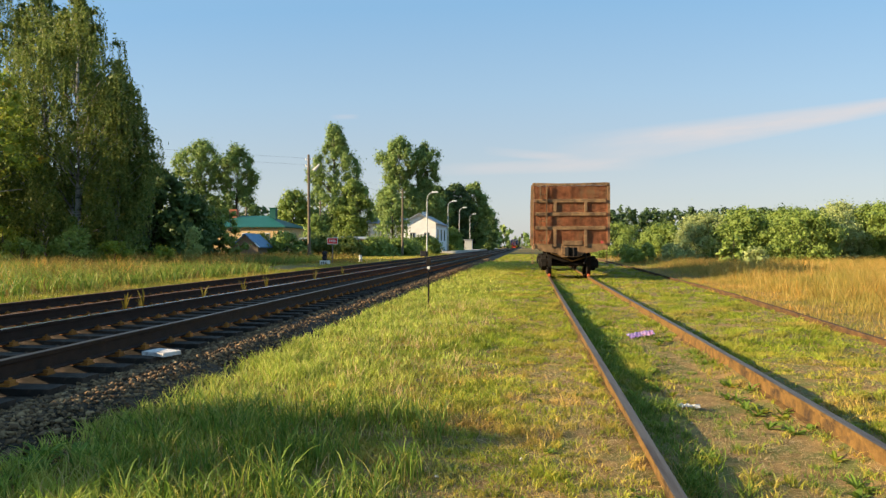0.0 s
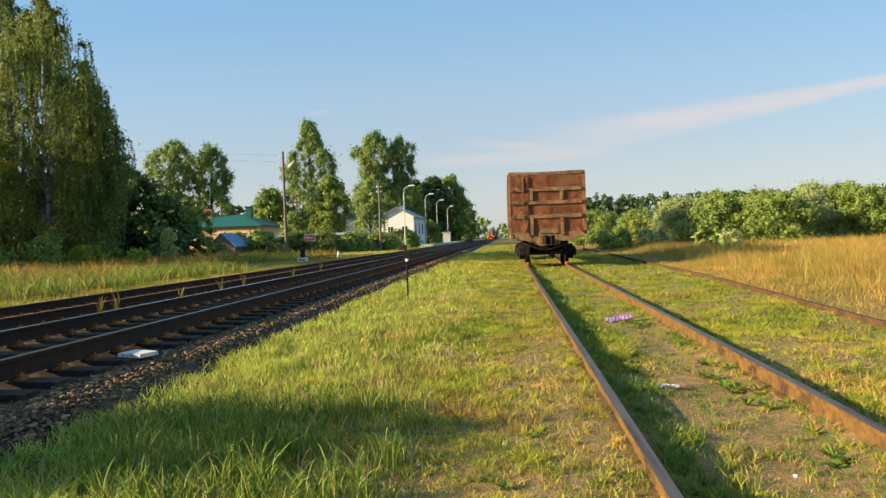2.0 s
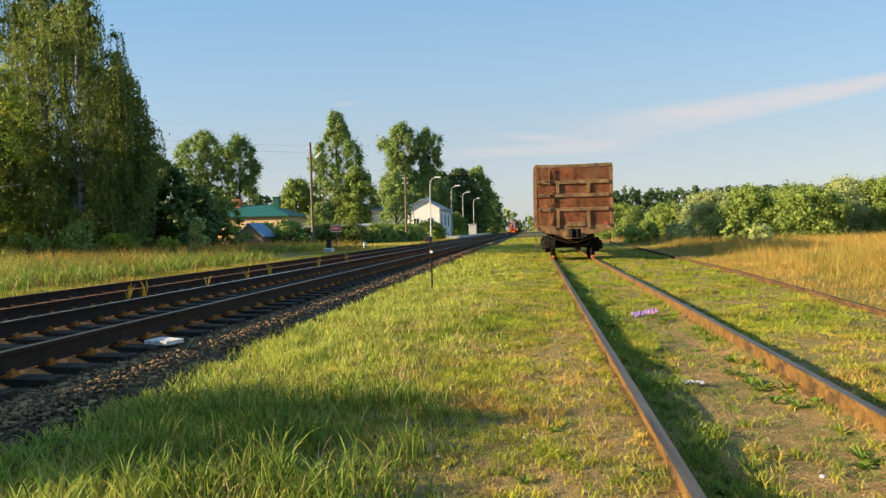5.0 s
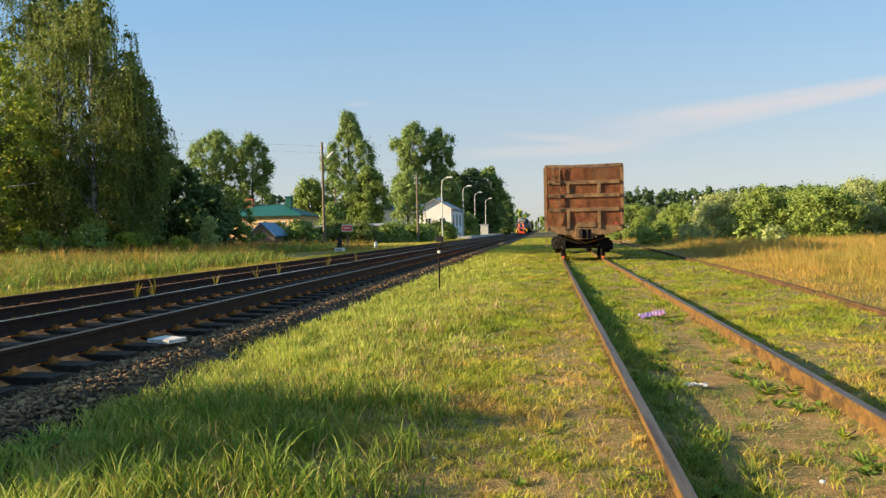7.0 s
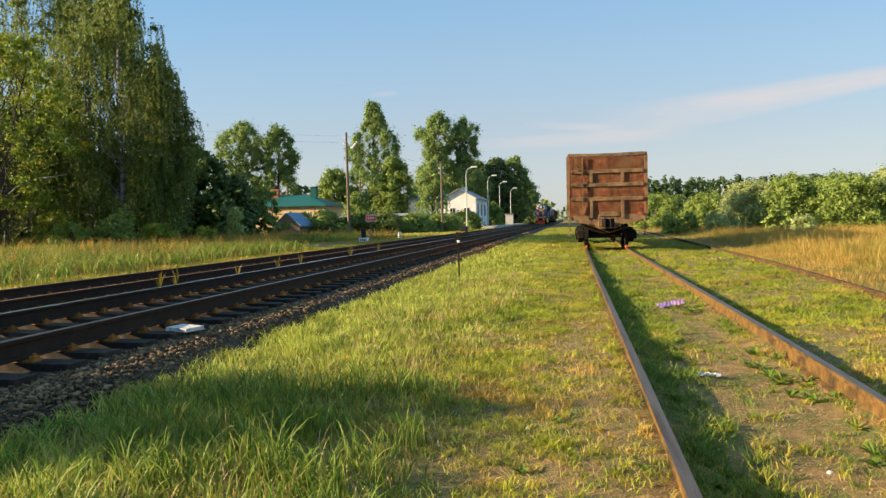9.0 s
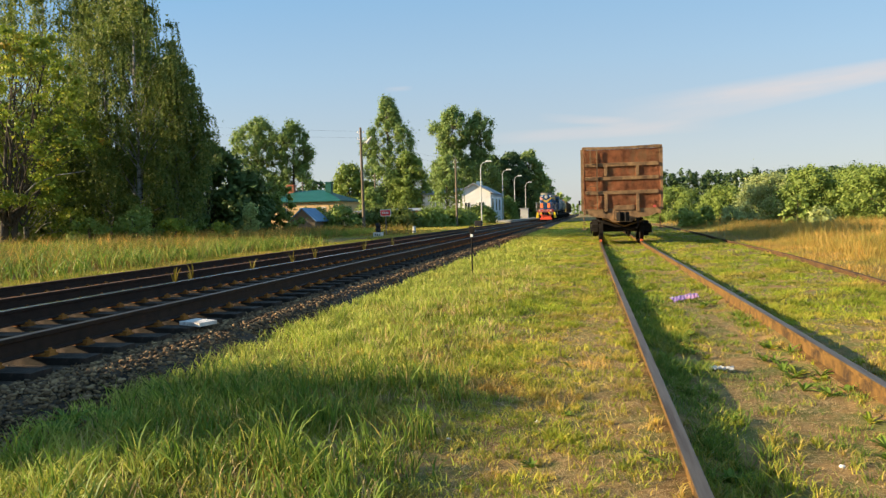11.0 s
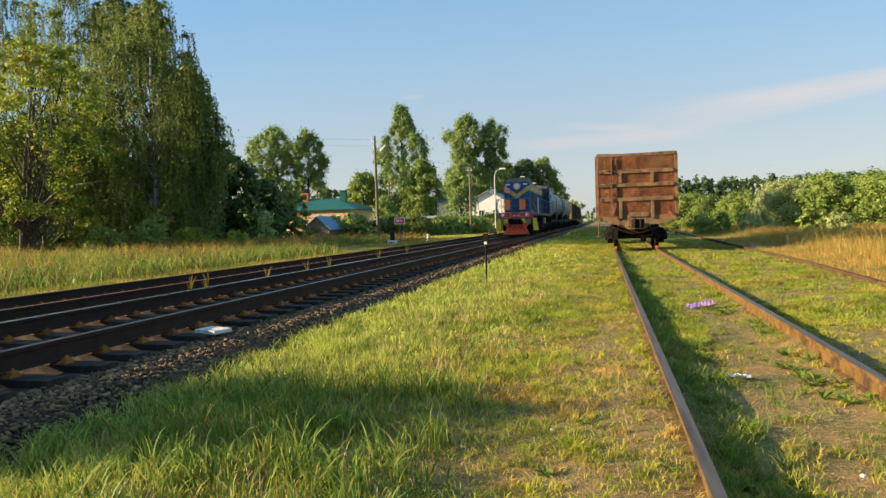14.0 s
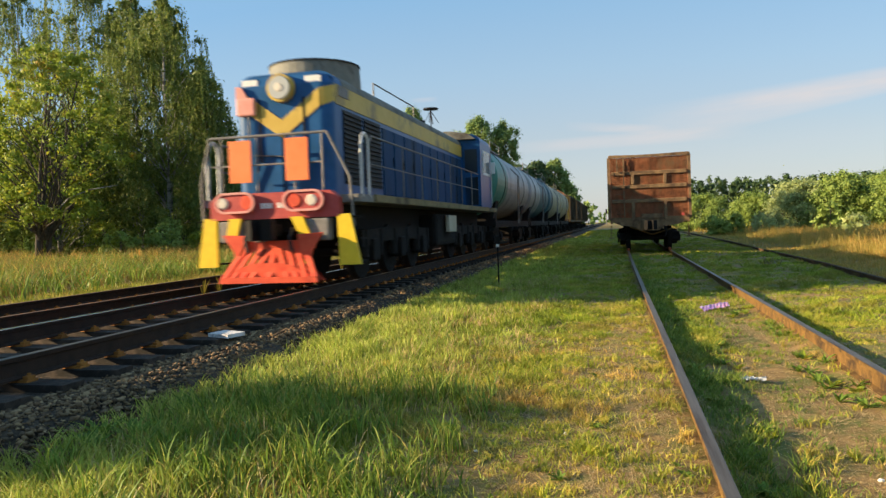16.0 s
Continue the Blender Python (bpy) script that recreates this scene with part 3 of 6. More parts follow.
# ---- grass ----
def blades(name, xy, height, width, lean, material, label, seed, seg=2, droop=0.55, wind=0.0):
    """One curved tapering blade for each place in xy."""
    rng = np.random.default_rng(seed)
    n = len(xy)
    h = height * rng.uniform(0.6, 1.3, n)
    w = width * rng.uniform(0.7, 1.35, n)
    a = rng.uniform(0, 2 * np.pi, n)
    b = rng.uniform(0, 2 * np.pi, n)
    reach = h * lean * rng.uniform(0.2, 1.4, n)
    base = np.column_stack([xy[:, 0], xy[:, 1], ground_z(xy[:, 0], xy[:, 1]) - 0.01])
    side = np.column_stack([np.cos(b), np.sin(b), np.zeros(n)])
    way = np.column_stack([np.cos(a) + wind, np.sin(a), np.zeros(n)])
    rows = []
    for i in range(seg):
        t = i / seg
        mid = base + way * (reach * t ** 1.8)[:, None] + np.array([0, 0, 1.0]) * (h * (t - droop * 0.35 * t ** 3))[:, None]
        k = (w * (1 - 0.55 * t) / 2)[:, None]
        rows += [mid - side * k, mid + side * k]
    tip = base + way * reach[:, None] + np.array([0, 0, 1.0]) * (h * (1 - droop * 0.35))[:, None]
    rows.append(tip)
    m = len(rows)
    V = np.stack(rows, 1).reshape(-1, 3)
    o = np.arange(n)[:, None] * m
    F = []
    for i in range(seg - 1):
        F += [np.hstack([o + 2 * i, o + 2 * i + 1, o + 2 * i + 3]), np.hstack([o + 2 * i, o + 2 * i + 3, o + 2 * i + 2])]
    F.append(np.hstack([o + m - 3, o + m - 2, o + m - 1]))
    ob = new(name, raw_mesh(name, V, np.concatenate(F), material))
    return tagged(ob, label, "grass", kind="stuff")


def spread(rng, n, x0, x1, y0, y1, power=1.0):
    """Places thinned out with distance."""
    u = rng.uniform(0, 1, n) ** power
    return np.column_stack([rng.uniform(x0, x1, n), y0 + (y1 - y0) * u])


def tufts(rng, centres, per, radius):
    """Places bunched round the centres."""
    n = len(centres)
    k = np.repeat(np.arange(n), rng.integers(max(1, per // 2), per * 2, n))
    return centres[k] + rng.normal(0, 1, (len(k), 2)) * (radius * rng.uniform(0.5, 1.5, n))[k][:, None]


def patchy(xy, scale, seed):
    ph = np.random.default_rng(seed).uniform(0, 6.28, 8)
    x, y = xy[:, 0] / scale, xy[:, 1] / scale
    v = np.sin(x * 1.3 + ph[0]) * np.sin(y * 1.1 + ph[1]) + 0.7 * np.sin(x * 2.9 + y * 1.3 + ph[2]) * np.sin(y * 2.3 - x + ph[3]) + 0.5 * np.sin(x * 5.3 + ph[4]) * np.sin(y * 6.1 + ph[5])
    return 0.5 + v / 4.4


def clear_of_rails(xy, r=0.07):
    dx, x, y = siding_dx(xy[:, 1]), xy[:, 0], xy[:, 1]
    keep = (np.abs(x - SIDE_X[0] - dx) > r) & (np.abs(x - SIDE_X[1] - dx) > r)
    for d in (0.0, 1.59):
        keep &= np.abs(x - third_x(y) - d) > r
    return xy[keep]


def build_turf():
    rng = np.random.default_rng(11)
    # mown and trodden turf, thinner on the trodden strips
    for k, (n, y0, y1, w, h, r) in enumerate(((15000, 2.4, 9.0, 0.0085, 0.070, 0.026), (11500, 9.0, 20.0, 0.015, 0.080, 0.036), (6600, 20, 44, 0.027, 0.085, 0.065), (3400, 44, 120, 0.05, 0.10, 0.15))):
        x1 = 5.4 if y1 < 30 else 6.2
        c = spread(rng, n, -3.05, x1, y0, y1, 1.25)
        p = patchy(c, 0.8, 4)
        bare = np.exp(-((c[:, 0] - 0.42) / 0.40) ** 2) * 0.62 * np.clip((15 - c[:, 1]) / 7, 0.05, 1) + np.exp(-((c[:, 0] - 1.95) / 0.40) ** 2) * np.clip((15 - c[:, 1]) / 5, 0.35, 1.05) + 0.22 * (c[:, 0] > 2.5) + 0.5 * np.exp(-((c[:, 0] - 1.3) / 0.35) ** 2) * (c[:, 1] < 8)
        c = c[rng.uniform(0, 1, len(c)) < np.clip(0.24 + 1.1 * p - bare, 0.04, 1)]
        xy = clear_of_rails(tufts(rng, c, 11, r))
        hh = h * (0.25 + 1.4 * patchy(xy, 0.8, 9)) * (0.30 + 1.4 * patchy(xy, 0.16, 3))
        blades("short_grass", xy, hh, w, 0.9, TURF if k < 1 else FAR_TURF, "short yellow-green summer grass with dry patches", 20 + k, seg=2 if k == 0 else 1)
    # dead straw lying in the turf
    for k, (n, y0, y1, w) in enumerate(((36000, 2.4, 9, 0.0055), (18000, 9, 20, 0.010))):
        xy = clear_of_rails(spread(rng, n, -2.6, 5.2, y0, y1, 1.2))
        p = patchy(xy, 0.8, 4)
        xy = xy[rng.uniform(0, 1, len(xy)) < np.clip(1.25 - 1.6 * p, 0.1, 1)]
        blades("dead_straw", xy, 0.035, w, 4.5, STRAW, "pale dead straw lying in the turf", 35 + k, droop=0.9)
    # trodden soil inside the siding and along its rail: straw litter and small tufts
    for k, (x0, x1, n) in enumerate(((1.45, 2.36, 15000), (-0.5, 0.78, 21000))):
        xy = spread(rng, n, x0, x1, 3.2, 13, 1.3)
        blades("straw_litter", xy, 0.030, 0.0045, 4.5, STRAW, "brown straw litter on the trodden soil", 37 + k, droop=0.9)
        c = spread(rng, 300 if k else 210, x0, x1, 3.2, 14, 1.3)
        xy = tufts(rng, c, 13, 0.035)
        blades("low_tufts", xy, 0.075 * (0.3 + 1.2 * patchy(xy, 0.3, 8)), 0.0075, 0.8, TURF if k else LUSH, "small green tufts on the trodden soil", 55 + k, seg=2)
    # longer grass along the foot of the ballast
    for k, (n, y0, y1, w, h) in enumerate(((30000, 2.4, 8.0, 0.0085, 0.135), (40000, 8.0, 20.0, 0.014, 0.14), (22000, 20, 60, 0.027, 0.16))):
        xy = tufts(rng, spread(rng, n // 8, -3.27, 0.1, y0, y1, 1.2), 8, 0.03 + 0.002 * y0)
        n = len(xy)
        edge = np.clip(1.15 - (xy[:, 0] + 2.9) / 2.5, 0, 1)
        p = patchy(xy, 0.9, 15)
        keep = rng.uniform(0, 1, n) < edge * np.clip(p * 1.6 - 0.2, 0.05, 1)
        xy, e = xy[keep], edge[keep]
        blades("long_grass", xy, h * (0.45 + 0.8 * e) * (0.5 + 1.0 * patchy(xy, 0.25, 23)), w, 0.6, VERGE, "long fresh green grass at the foot of the ballast", 40 + k, seg=3)
    xy = tufts(rng, spread(rng, 900, -2.9, -0.7, 2.3, 6.0), 5, 0.06)
    xy = xy[patchy(xy, 0.7, 33) > 0.42]
    blades("tall_grass_tufts", xy, 0.34 * (0.5 + 0.7 * patchy(xy, 0.35, 44)), 0.0105, 0.5, LUSH, "tall lush green grass tufts in the foreground", 47, seg=4, droop=0.8)
    xy = tufts(rng, spread(rng, 620, -2.9, -0.7, 2.6, 18, 1.2), 4, 0.05)
    blades("dry_stems", xy, 0.17, 0.0065, 0.5, STRAW, "dry straw-coloured stems among the long grass", 49, seg=3)
    # uneven green strip inside the siding, close to its left rail
    for k, (n, y0, y1, w, r) in enumerate(((980, 3, 10, 0.0068, 0.045), (900, 10, 27, 0.012, 0.06))):
        c = spread(rng, n, 0.93, 1.72, y0, y1, 1.2)
        p = patchy(c, 0.45, 5)
        c = c[rng.uniform(0, 1, n) < np.clip(1.15 - (c[:, 0] - 0.9) / 0.48, 0, 1) * np.clip(p * 2.4 - 0.45, 0.05, 1)]
        xy = tufts(rng, c, 17, r)
        xy = xy[xy[:, 0] > 0.91 + siding_dx(xy[:, 1])]
        blades("siding_grass", xy, 0.145 * (0.15 + 1.2 * patchy(xy, 0.28, 21)), w, 0.8, LUSH, "dark green grass growing inside the siding", 60 + k, seg=3)


def build_fields():
    rng = np.random.default_rng(12)
    # tall dry grass beyond the overgrown track
    for k, (n, y0, y1, w, h) in enumerate(((190000, 8, 30, 0.011, 0.55), (110000, 30, 62, 0.022, 0.62), (30000, 62, 130, 0.05, 0.8))):
        xy = spread(rng, n, 5.0, 16 + 0.75 * y1, y0, y1, 1.0)
        xy = xy[(xy[:, 0] > third_x(xy[:, 1]) + 0.25) & (xy[:, 0] < 4 + 0.75 * xy[:, 1])]
        d = np.clip((xy[:, 0] - third_x(xy[:, 1]) - 0.4) / 3.0, 0.22, 1)
        blades("dry_field_grass", xy, h * d * (0.4 + 1.2 * patchy(xy, 2.0, 2)), w, 0.62, GOLD, "tall golden dry grass of an unmown field", 70 + k, seg=2 if k == 0 else 1, droop=0.35)
    xy = spread(rng, 15000, 5.0, 34, 9, 44)
    xy = xy[(xy[:, 0] > third_x(xy[:, 1]) + 1.6) & (patchy(xy, 1.4, 19) > 0.42)]
    blades("seed_heads", xy, 0.72, 0.012, 0.3, GOLD, "golden seed heads above the dry grass", 80, seg=3, droop=0.2)
    # meadow on the far side of the running lines
    for k, (n, y0, y1, w, h) in enumerate(((95000, 9, 32, 0.013, 0.78), (85000, 32, 64, 0.024, 0.88), (30000, 64, 150, 0.06, 0.8))):
        xy = spread(rng, n, -64, -11.35, y0, y1)
        xy = xy[(-xy[:, 0] < 6 + 1.15 * xy[:, 1]) & (-xy[:, 0] > 0.26 * xy[:, 1] - 2) & ~((xy[:, 0] > -16.2) & (xy[:, 1] > 36) & (xy[:, 1] < 50))]
        d = np.clip((-11.2 - xy[:, 0]) / 3.2, 0.10, 1) * np.where((xy[:, 1] > 38) & (xy[:, 0] > -18), 0.4, 1.0)
        blades("meadow_grass", xy, h * d * (0.25 + 0.9 * patchy(xy, 1.8, 6)) * (0.5 + 1.0 * patchy(xy, 0.45, 16)), w * 1.15, 0.95, MEADOW, "tall unmown meadow grass turning yellow", 90 + k, seg=2 if k == 0 else 1, droop=0.4)
    c = spread(rng, 4200, -44, -12.2, 10, 60)
    c = c[(-c[:, 0] < 6 + 1.1 * c[:, 1]) & (-c[:, 0] > 0.26 * c[:, 1])]
    c = c[(c[:, 0] < -16.2) | (c[:, 1] < 34)]
    blades("meadow_weeds", tufts(rng, c, 12, 0.22), 0.62, 0.030, 0.75, LUSH, "dark green weed clumps in the meadow", 95, seg=3)
    c = spread(rng, 800, -44, -13.5, 11, 60)
    c = c[(-c[:, 0] < 6 + 1.1 * c[:, 1])]
    c = c[(c[:, 0] < -16.2) | (c[:, 1] < 34)]
    blades("meadow_seed_heads", tufts(rng, c, 9, 0.28), 0.85, 0.018, 0.55, GOLD, "orange-brown seed heads in the meadow", 96, seg=3, droop=0.2)
    # short green edge of the meadow along the ballast
    xy = spread(rng, 16000, -12.5, -11.35, 9, 46)
    blades("meadow_edge", xy, 0.16 * (0.4 + patchy(xy, 0.8, 12)), 0.016, 0.6, TURF, "short green grass edge along the far ballast", 98, seg=1)
    # short verge beside the far platform
    xy = spread(rng, 26000, -20, -11.4, 45, 170)
    blades("verge_grass", xy, 0.14, 0.05, 0.6, TURF, "short green verge along the far side of the line", 97, seg=1)


def build_near_turf():
    """The same turf goes on round and behind the camera."""
    rng = np.random.default_rng(17)
    xy = clear_of_rails(tufts(rng, spread(rng, 5200, -3.05, 6.0, -4.5, 2.45), 9, 0.035))
    blades("short_grass", xy, 0.06 * (0.3 + 1.3 * patchy(xy, 0.8, 9)), 0.010, 0.9, TURF, "short yellow-green summer grass with dry patches", 66, seg=1)
    xy = tufts(rng, spread(rng, 1100, -3.2, -1.6, -4.5, 2.45), 7, 0.04)
    blades("long_grass", xy, 0.13 * (0.4 + patchy(xy, 0.4, 23)), 0.009, 0.6, VERGE, "long fresh green grass at the foot of the ballast", 67, seg=2)


build_turf()
build_near_turf()
build_fields()


# ---- the standing goods wagon ----
def wheelset(parent, y, gap, r, z0, name="wheelset"):
    bm = bmesh.new()
    for s in (-1, 1):
        c = s * gap / 2
        add_tube(bm, (c - 0.065, 0, 0), (c + 0.065, 0, 0), r, r, 24)
        add_tube(bm, (c - s * 0.065 - 0.014, 0, 0), (c - s * 0.065 + 0.014, 0, 0), r + 0.028, r + 0.028, 24)
        add_tube(bm, (c + s * 0.065, 0, 0), (c + s * 0.085, 0, 0), r * 0.42, r * 0.36, 14)
        for a in range(5):
            t = a * 1.2566
            add_tube(bm, (c + s * 0.066, 0.62 * r * math.cos(t), 0.62 * r * math.sin(t)), (c + s * 0.072, 0.62 * r * math.cos(t), 0.62 * r * math.sin(t)), 0.05, 0.05, 8)
    add_tube(bm, (-gap / 2, 0, 0), (gap / 2, 0, 0), 0.085, 0.085, 12)
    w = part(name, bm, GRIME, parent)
    w.location = (0, y, z0 + r)
    return w


def bogie(parent, y, z0, half, gap=1.6, r=0.475, base=1.85):
    """A two-axle cast bogie: its frames are parts, and its wheelsets too."""
    for s in (-1, 1):
        bm = bmesh.new()
        x = s * (gap / 2 + 0.22)
        add_prism(bm, [(y - base / 2 - 0.22, z0 + 0.40), (y - base / 2 - 0.18, z0 + 0.60), (y - 0.42, z0 + 0.80), (y + 0.42, z0 + 0.80), (y + base / 2 + 0.18, z0 + 0.60), (y + base / 2 + 0.22, z0 + 0.40), (y + base / 2 - 0.2, z0 + 0.38), (y + 0.45, z0 + 0.20), (y - 0.45, z0 + 0.20), (y - base / 2 + 0.2, z0 + 0.38)], x - 0.10, x + 0.10, "x")
        for d in (-base / 2, base / 2):
            add_tube(bm, (x - 0.13, y + d, z0 + r), (x + s * 0.19 if s > 0 else x - 0.19, y + d, z0 + r), 0.16, 0.15, 12)
            add_box(bm, x - 0.15, x + 0.15, y + d - 0.2, y + d + 0.2, z0 + 0.56, z0 + 0.70, bevel=0.02)
        for d in (-0.2, 0.0, 0.2):
            add_tube(bm, (x, y + d, z0 + 0.26), (x, y + d, z0 + 0.56), 0.075, 0.075, 10)
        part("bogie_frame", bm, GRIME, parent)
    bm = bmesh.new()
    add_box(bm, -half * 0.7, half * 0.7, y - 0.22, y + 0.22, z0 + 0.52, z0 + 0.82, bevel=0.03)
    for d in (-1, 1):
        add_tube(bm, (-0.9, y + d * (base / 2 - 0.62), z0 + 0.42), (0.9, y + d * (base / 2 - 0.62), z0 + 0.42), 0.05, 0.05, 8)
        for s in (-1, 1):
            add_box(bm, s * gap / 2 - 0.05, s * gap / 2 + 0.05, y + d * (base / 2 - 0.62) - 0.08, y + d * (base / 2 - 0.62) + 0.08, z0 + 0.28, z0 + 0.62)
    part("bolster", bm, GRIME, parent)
    return [wheelset(parent, y + d, gap, r, z0) for d in (-base / 2, base / 2)]


def coupler(parent, y, z, way):
    """A knuckle coupler that points along way (-1 or 1)."""
    bm = bmesh.new()
    add_box(bm, -0.09, 0.09, min(y, y + way * 0.45), max(y, y + way * 0.45), z - 0.10, z + 0.10, bevel=0.02)
    add_prism(bm, [(-0.17, y + way * 0.40), (0.17, y + way * 0.40), (0.24, y + way * 0.72), (0.10, y + way * 0.78), (0.04, y + way * 0.56), (-0.06, y + way * 0.56), (-0.11, y + way * 0.74), (-0.24, y + way * 0.66)], z - 0.17, z + 0.17, "z")
    return part("coupler", bm, GRIME, parent)


def gondola(name, label, group, body, post, load=None, detail=True, end_mat=None):
    """An open wagon: its near end at y = 0, z from the rail head."""
    g = thing(name, label, "freight wagon", group)
    W, L, Z0, Z1 = 1.455, 12.7, 1.30, 3.72
    bm = bmesh.new()
    add_box(bm, -W, W, 0.02, L - 0.02, Z0 - 0.10, Z0 + 0.02)
    part("floor", bm, body, g)
    for y, s in ((0.0, 1), (L, -1)):
        bm = bmesh.new()
        nx, nz = 30, 26
        rnd = random.Random(int(y) + 4)
        dents = [(rnd.uniform(-W, W), rnd.uniform(Z0, Z1), rnd.uniform(0.08, 0.28), rnd.uniform(-0.03, 0.022)) for _ in range(60)]
        grid = []
        for k in range(nz):
            row = []
            for i in range(nx):
                x, z = -W + 0.02 + (2 * W - 0.04) * i / (nx - 1), Z0 + (Z1 - 0.08 - Z0) * k / (nz - 1)
                d = sum(a * math.exp(-((x - u) ** 2 + (z - v) ** 2) / (r * r)) for u, v, r, a in dents)
                row.append(bm.verts.new((x, y + s * (0.012 + d * 0.8), z)))
            grid.append(row)
        for k in range(nz - 1):
            for i in range(nx - 1):
                bm.faces.new((grid[k][i], grid[k][i + 1], grid[k + 1][i + 1], grid[k + 1][i]))
        bmesh.ops.solidify(bm, geom=bm.faces[:], thickness=0.012)
        end = part("end_wall", bm, end_mat or body, g, "dented end wall")
        if not detail:
            continue
        for z in (1.96, 2.52, 3.05):
            bm = bmesh.new()
            add_prism(bm, [(y - s * 0.05, z - 0.075), (y - s * 0.05, z + 0.045), (y + s * 0.04, z + 0.075), (y + s * 0.04, z - 0.085)], -W + 0.06, W - 0.06, "x")
            part("cross_rib", bm, post, end)
        for x, za, zb in ((-0.60, 2.60, 2.98), (0.61, 2.60, 2.98), (-0.60, 1.20, 1.89), (0.61, 1.20, 1.89)):
            bm = bmesh.new()
            add_box(bm, x - 0.062, x + 0.062, min(y - s * 0.06, y + s * 0.035), max(y - s * 0.06, y + s * 0.035), za, zb, bevel=0.012)
            part("post", bm, post, end)
        for x in (-1.19, -0.94):
            bm = bmesh.new()
            add_box(bm, x - 0.024, x + 0.024, min(y - s * 0.115, y - s * 0.075), max(y - s * 0.115, y - s * 0.075), 1.22 if x > -1 else 3.10, 3.64)
            part("ladder_side", bm, post, end)
        for z in (1.45, 2.22, 3.3):
            bm = bmesh.new()
            add_tube(bm, (-1.24, y - s * 0.10, z), (-0.93, y - s * 0.10, z), 0.013, 0.013, 6)
            part("ladder_rung", bm, post, end)
        for x in (-1.36, -0.88):
            for z in (2.06, 2.62, 3.14):
                bm = bmesh.new()
                add_box(bm, x - 0.05, x + 0.05, min(y - s * 0.068, y - s * 0.05), max(y - s * 0.068, y - s * 0.05), z - 0.15, z - 0.06)
                part("hinge_strap", bm, WAGON_POST, end)
        bm = bmesh.new()
        add_box(bm, -0.30, 0.48, min(y - s * 0.045, y + s * 0.02), max(y - s * 0.045, y + s * 0.02), 1.26, 1.44, bevel=0.01)
        part("number_panel", bm, WAGON_POST, end)
        bm = bmesh.new()
        add_tube(bm, (1.24, y - s * 0.09, 1.38), (1.24, y - s * 0.05, 1.38), 0.055, 0.055, 16)
        part("tail_disc", bm, BEAM_RED, end, "small red tail disc")
    for s in (-1, 1):
        bm = bmesh.new()
        add_box(bm, s * W - 0.015, s * W + 0.015, 0.0, L, Z0, Z1 - 0.06)
        side = part("side_wall", bm, body, g)
        for i in range(9):
            bm = bmesh.new()
            y = 0.07 + i * (L - 0.14) / 8
            add_prism(bm, [(y - 0.07, Z0 - 0.05), (y + 0.07, Z0 - 0.05), (y + 0.07, Z1 - 0.05), (y - 0.07, Z1 - 0.05)], s * (W + 0.016), s * (W + 0.11), "x")
            part("side_post", bm, post, side)
        bm = bmesh.new()
        add_box(bm, s * W - 0.06, s * W + 0.09, -0.02, L + 0.02, Z1 - 0.06, Z1 + 0.04, bevel=0.015)
        part("top_rail", bm, post, side)
        bm = bmesh.new()
        add_box(bm, s * (W - 0.02) - 0.05, s * (W - 0.02) + 0.05, -0.03, L + 0.03, Z0 - 0.22, Z0 - 0.03, bevel=0.01)
        part("side_sill", bm, post, side)
    for y, s in ((0.0, 1), (L, -1)):
        bm = bmesh.new()
        add_prism(bm, [(-W, Z1 - 0.07), (W, Z1 - 0.07), (W, Z1 + 0.05), (0.4, Z1 + 0.025), (-0.5, Z1 + 0.02), (-W, Z1 + 0.05)], min(y - 0.025 * s, y + 0.08 * s), max(y - 0.025 * s, y + 0.08 * s), "y")
        part("end_top_rail", bm, post, g)
        bm = bmesh.new()
        add_prism(bm, [(-W, Z0 + 0.02), (W, Z0 + 0.02), (W, Z0 - 0.14), (1.05, Z0 - 0.30), (0.55, Z0 - 0.36), (0.35, Z0 - 0.52), (-0.35, Z0 - 0.52), (-0.55, Z0 - 0.36), (-1.05, Z0 - 0.30), (-W, Z0 - 0.14)], min(y, y + 0.09 * s), max(y, y + 0.09 * s), "y")
        sill = part("buffer_sill", bm, post, g)
        coupler(g, y + s * 0.05, 1.0, -s)
        if detail:
            bm = bmesh.new()                       # draw box, hand rail, brake hose, steps
            add_box(bm, -0.34, -0.12, min(y - s * 0.12, y), max(y - s * 0.12, y), 0.88, 1.22, bevel=0.02)
            part("draw_box", bm, WAGON_POST, sill)
            bm = bmesh.new()
            add_path(bm, [(0.55, y - s * 0.02, 0.95), (0.58, y - s * 0.14, 0.9), (0.60, y - s * 0.2, 0.7), (0.52, y - s * 0.24, 0.52)], 0.025, 8)
            part("brake_hose", bm, GRIME, sill)
            for x in (-W - 0.02, W + 0.02):
                bm = bmesh.new()
                add_path(bm, [(x, y + s * 0.2, 1.0), (x, y + s * 0.2, 0.52)], 0.014, 6)
                add_path(bm, [(x, y + s * 0.55, 1.0), (x, y + s * 0.55, 0.52)], 0.014, 6)
                add_box(bm, x - 0.09, x + 0.09, min(y + s * 0.18, y + s * 0.57), max(y + s * 0.18, y + s * 0.57), 0.50, 0.525)
                part("foot_step", bm, post, sill)
            bm = bmesh.new()
            add_path(bm, [(-0.75, y + s * 0.02, 0.95), (0.1, y + s * 0.25, 0.62), (0.82, y + s * 0.02, 0.84)], 0.03, 6)
            part("brake_rod", bm, RUST, sill)
    bm = bmesh.new()
    add_box(bm, -0.3, 0.3, 0.1, L - 0.1, Z0 - 0.42, Z0 - 0.1)
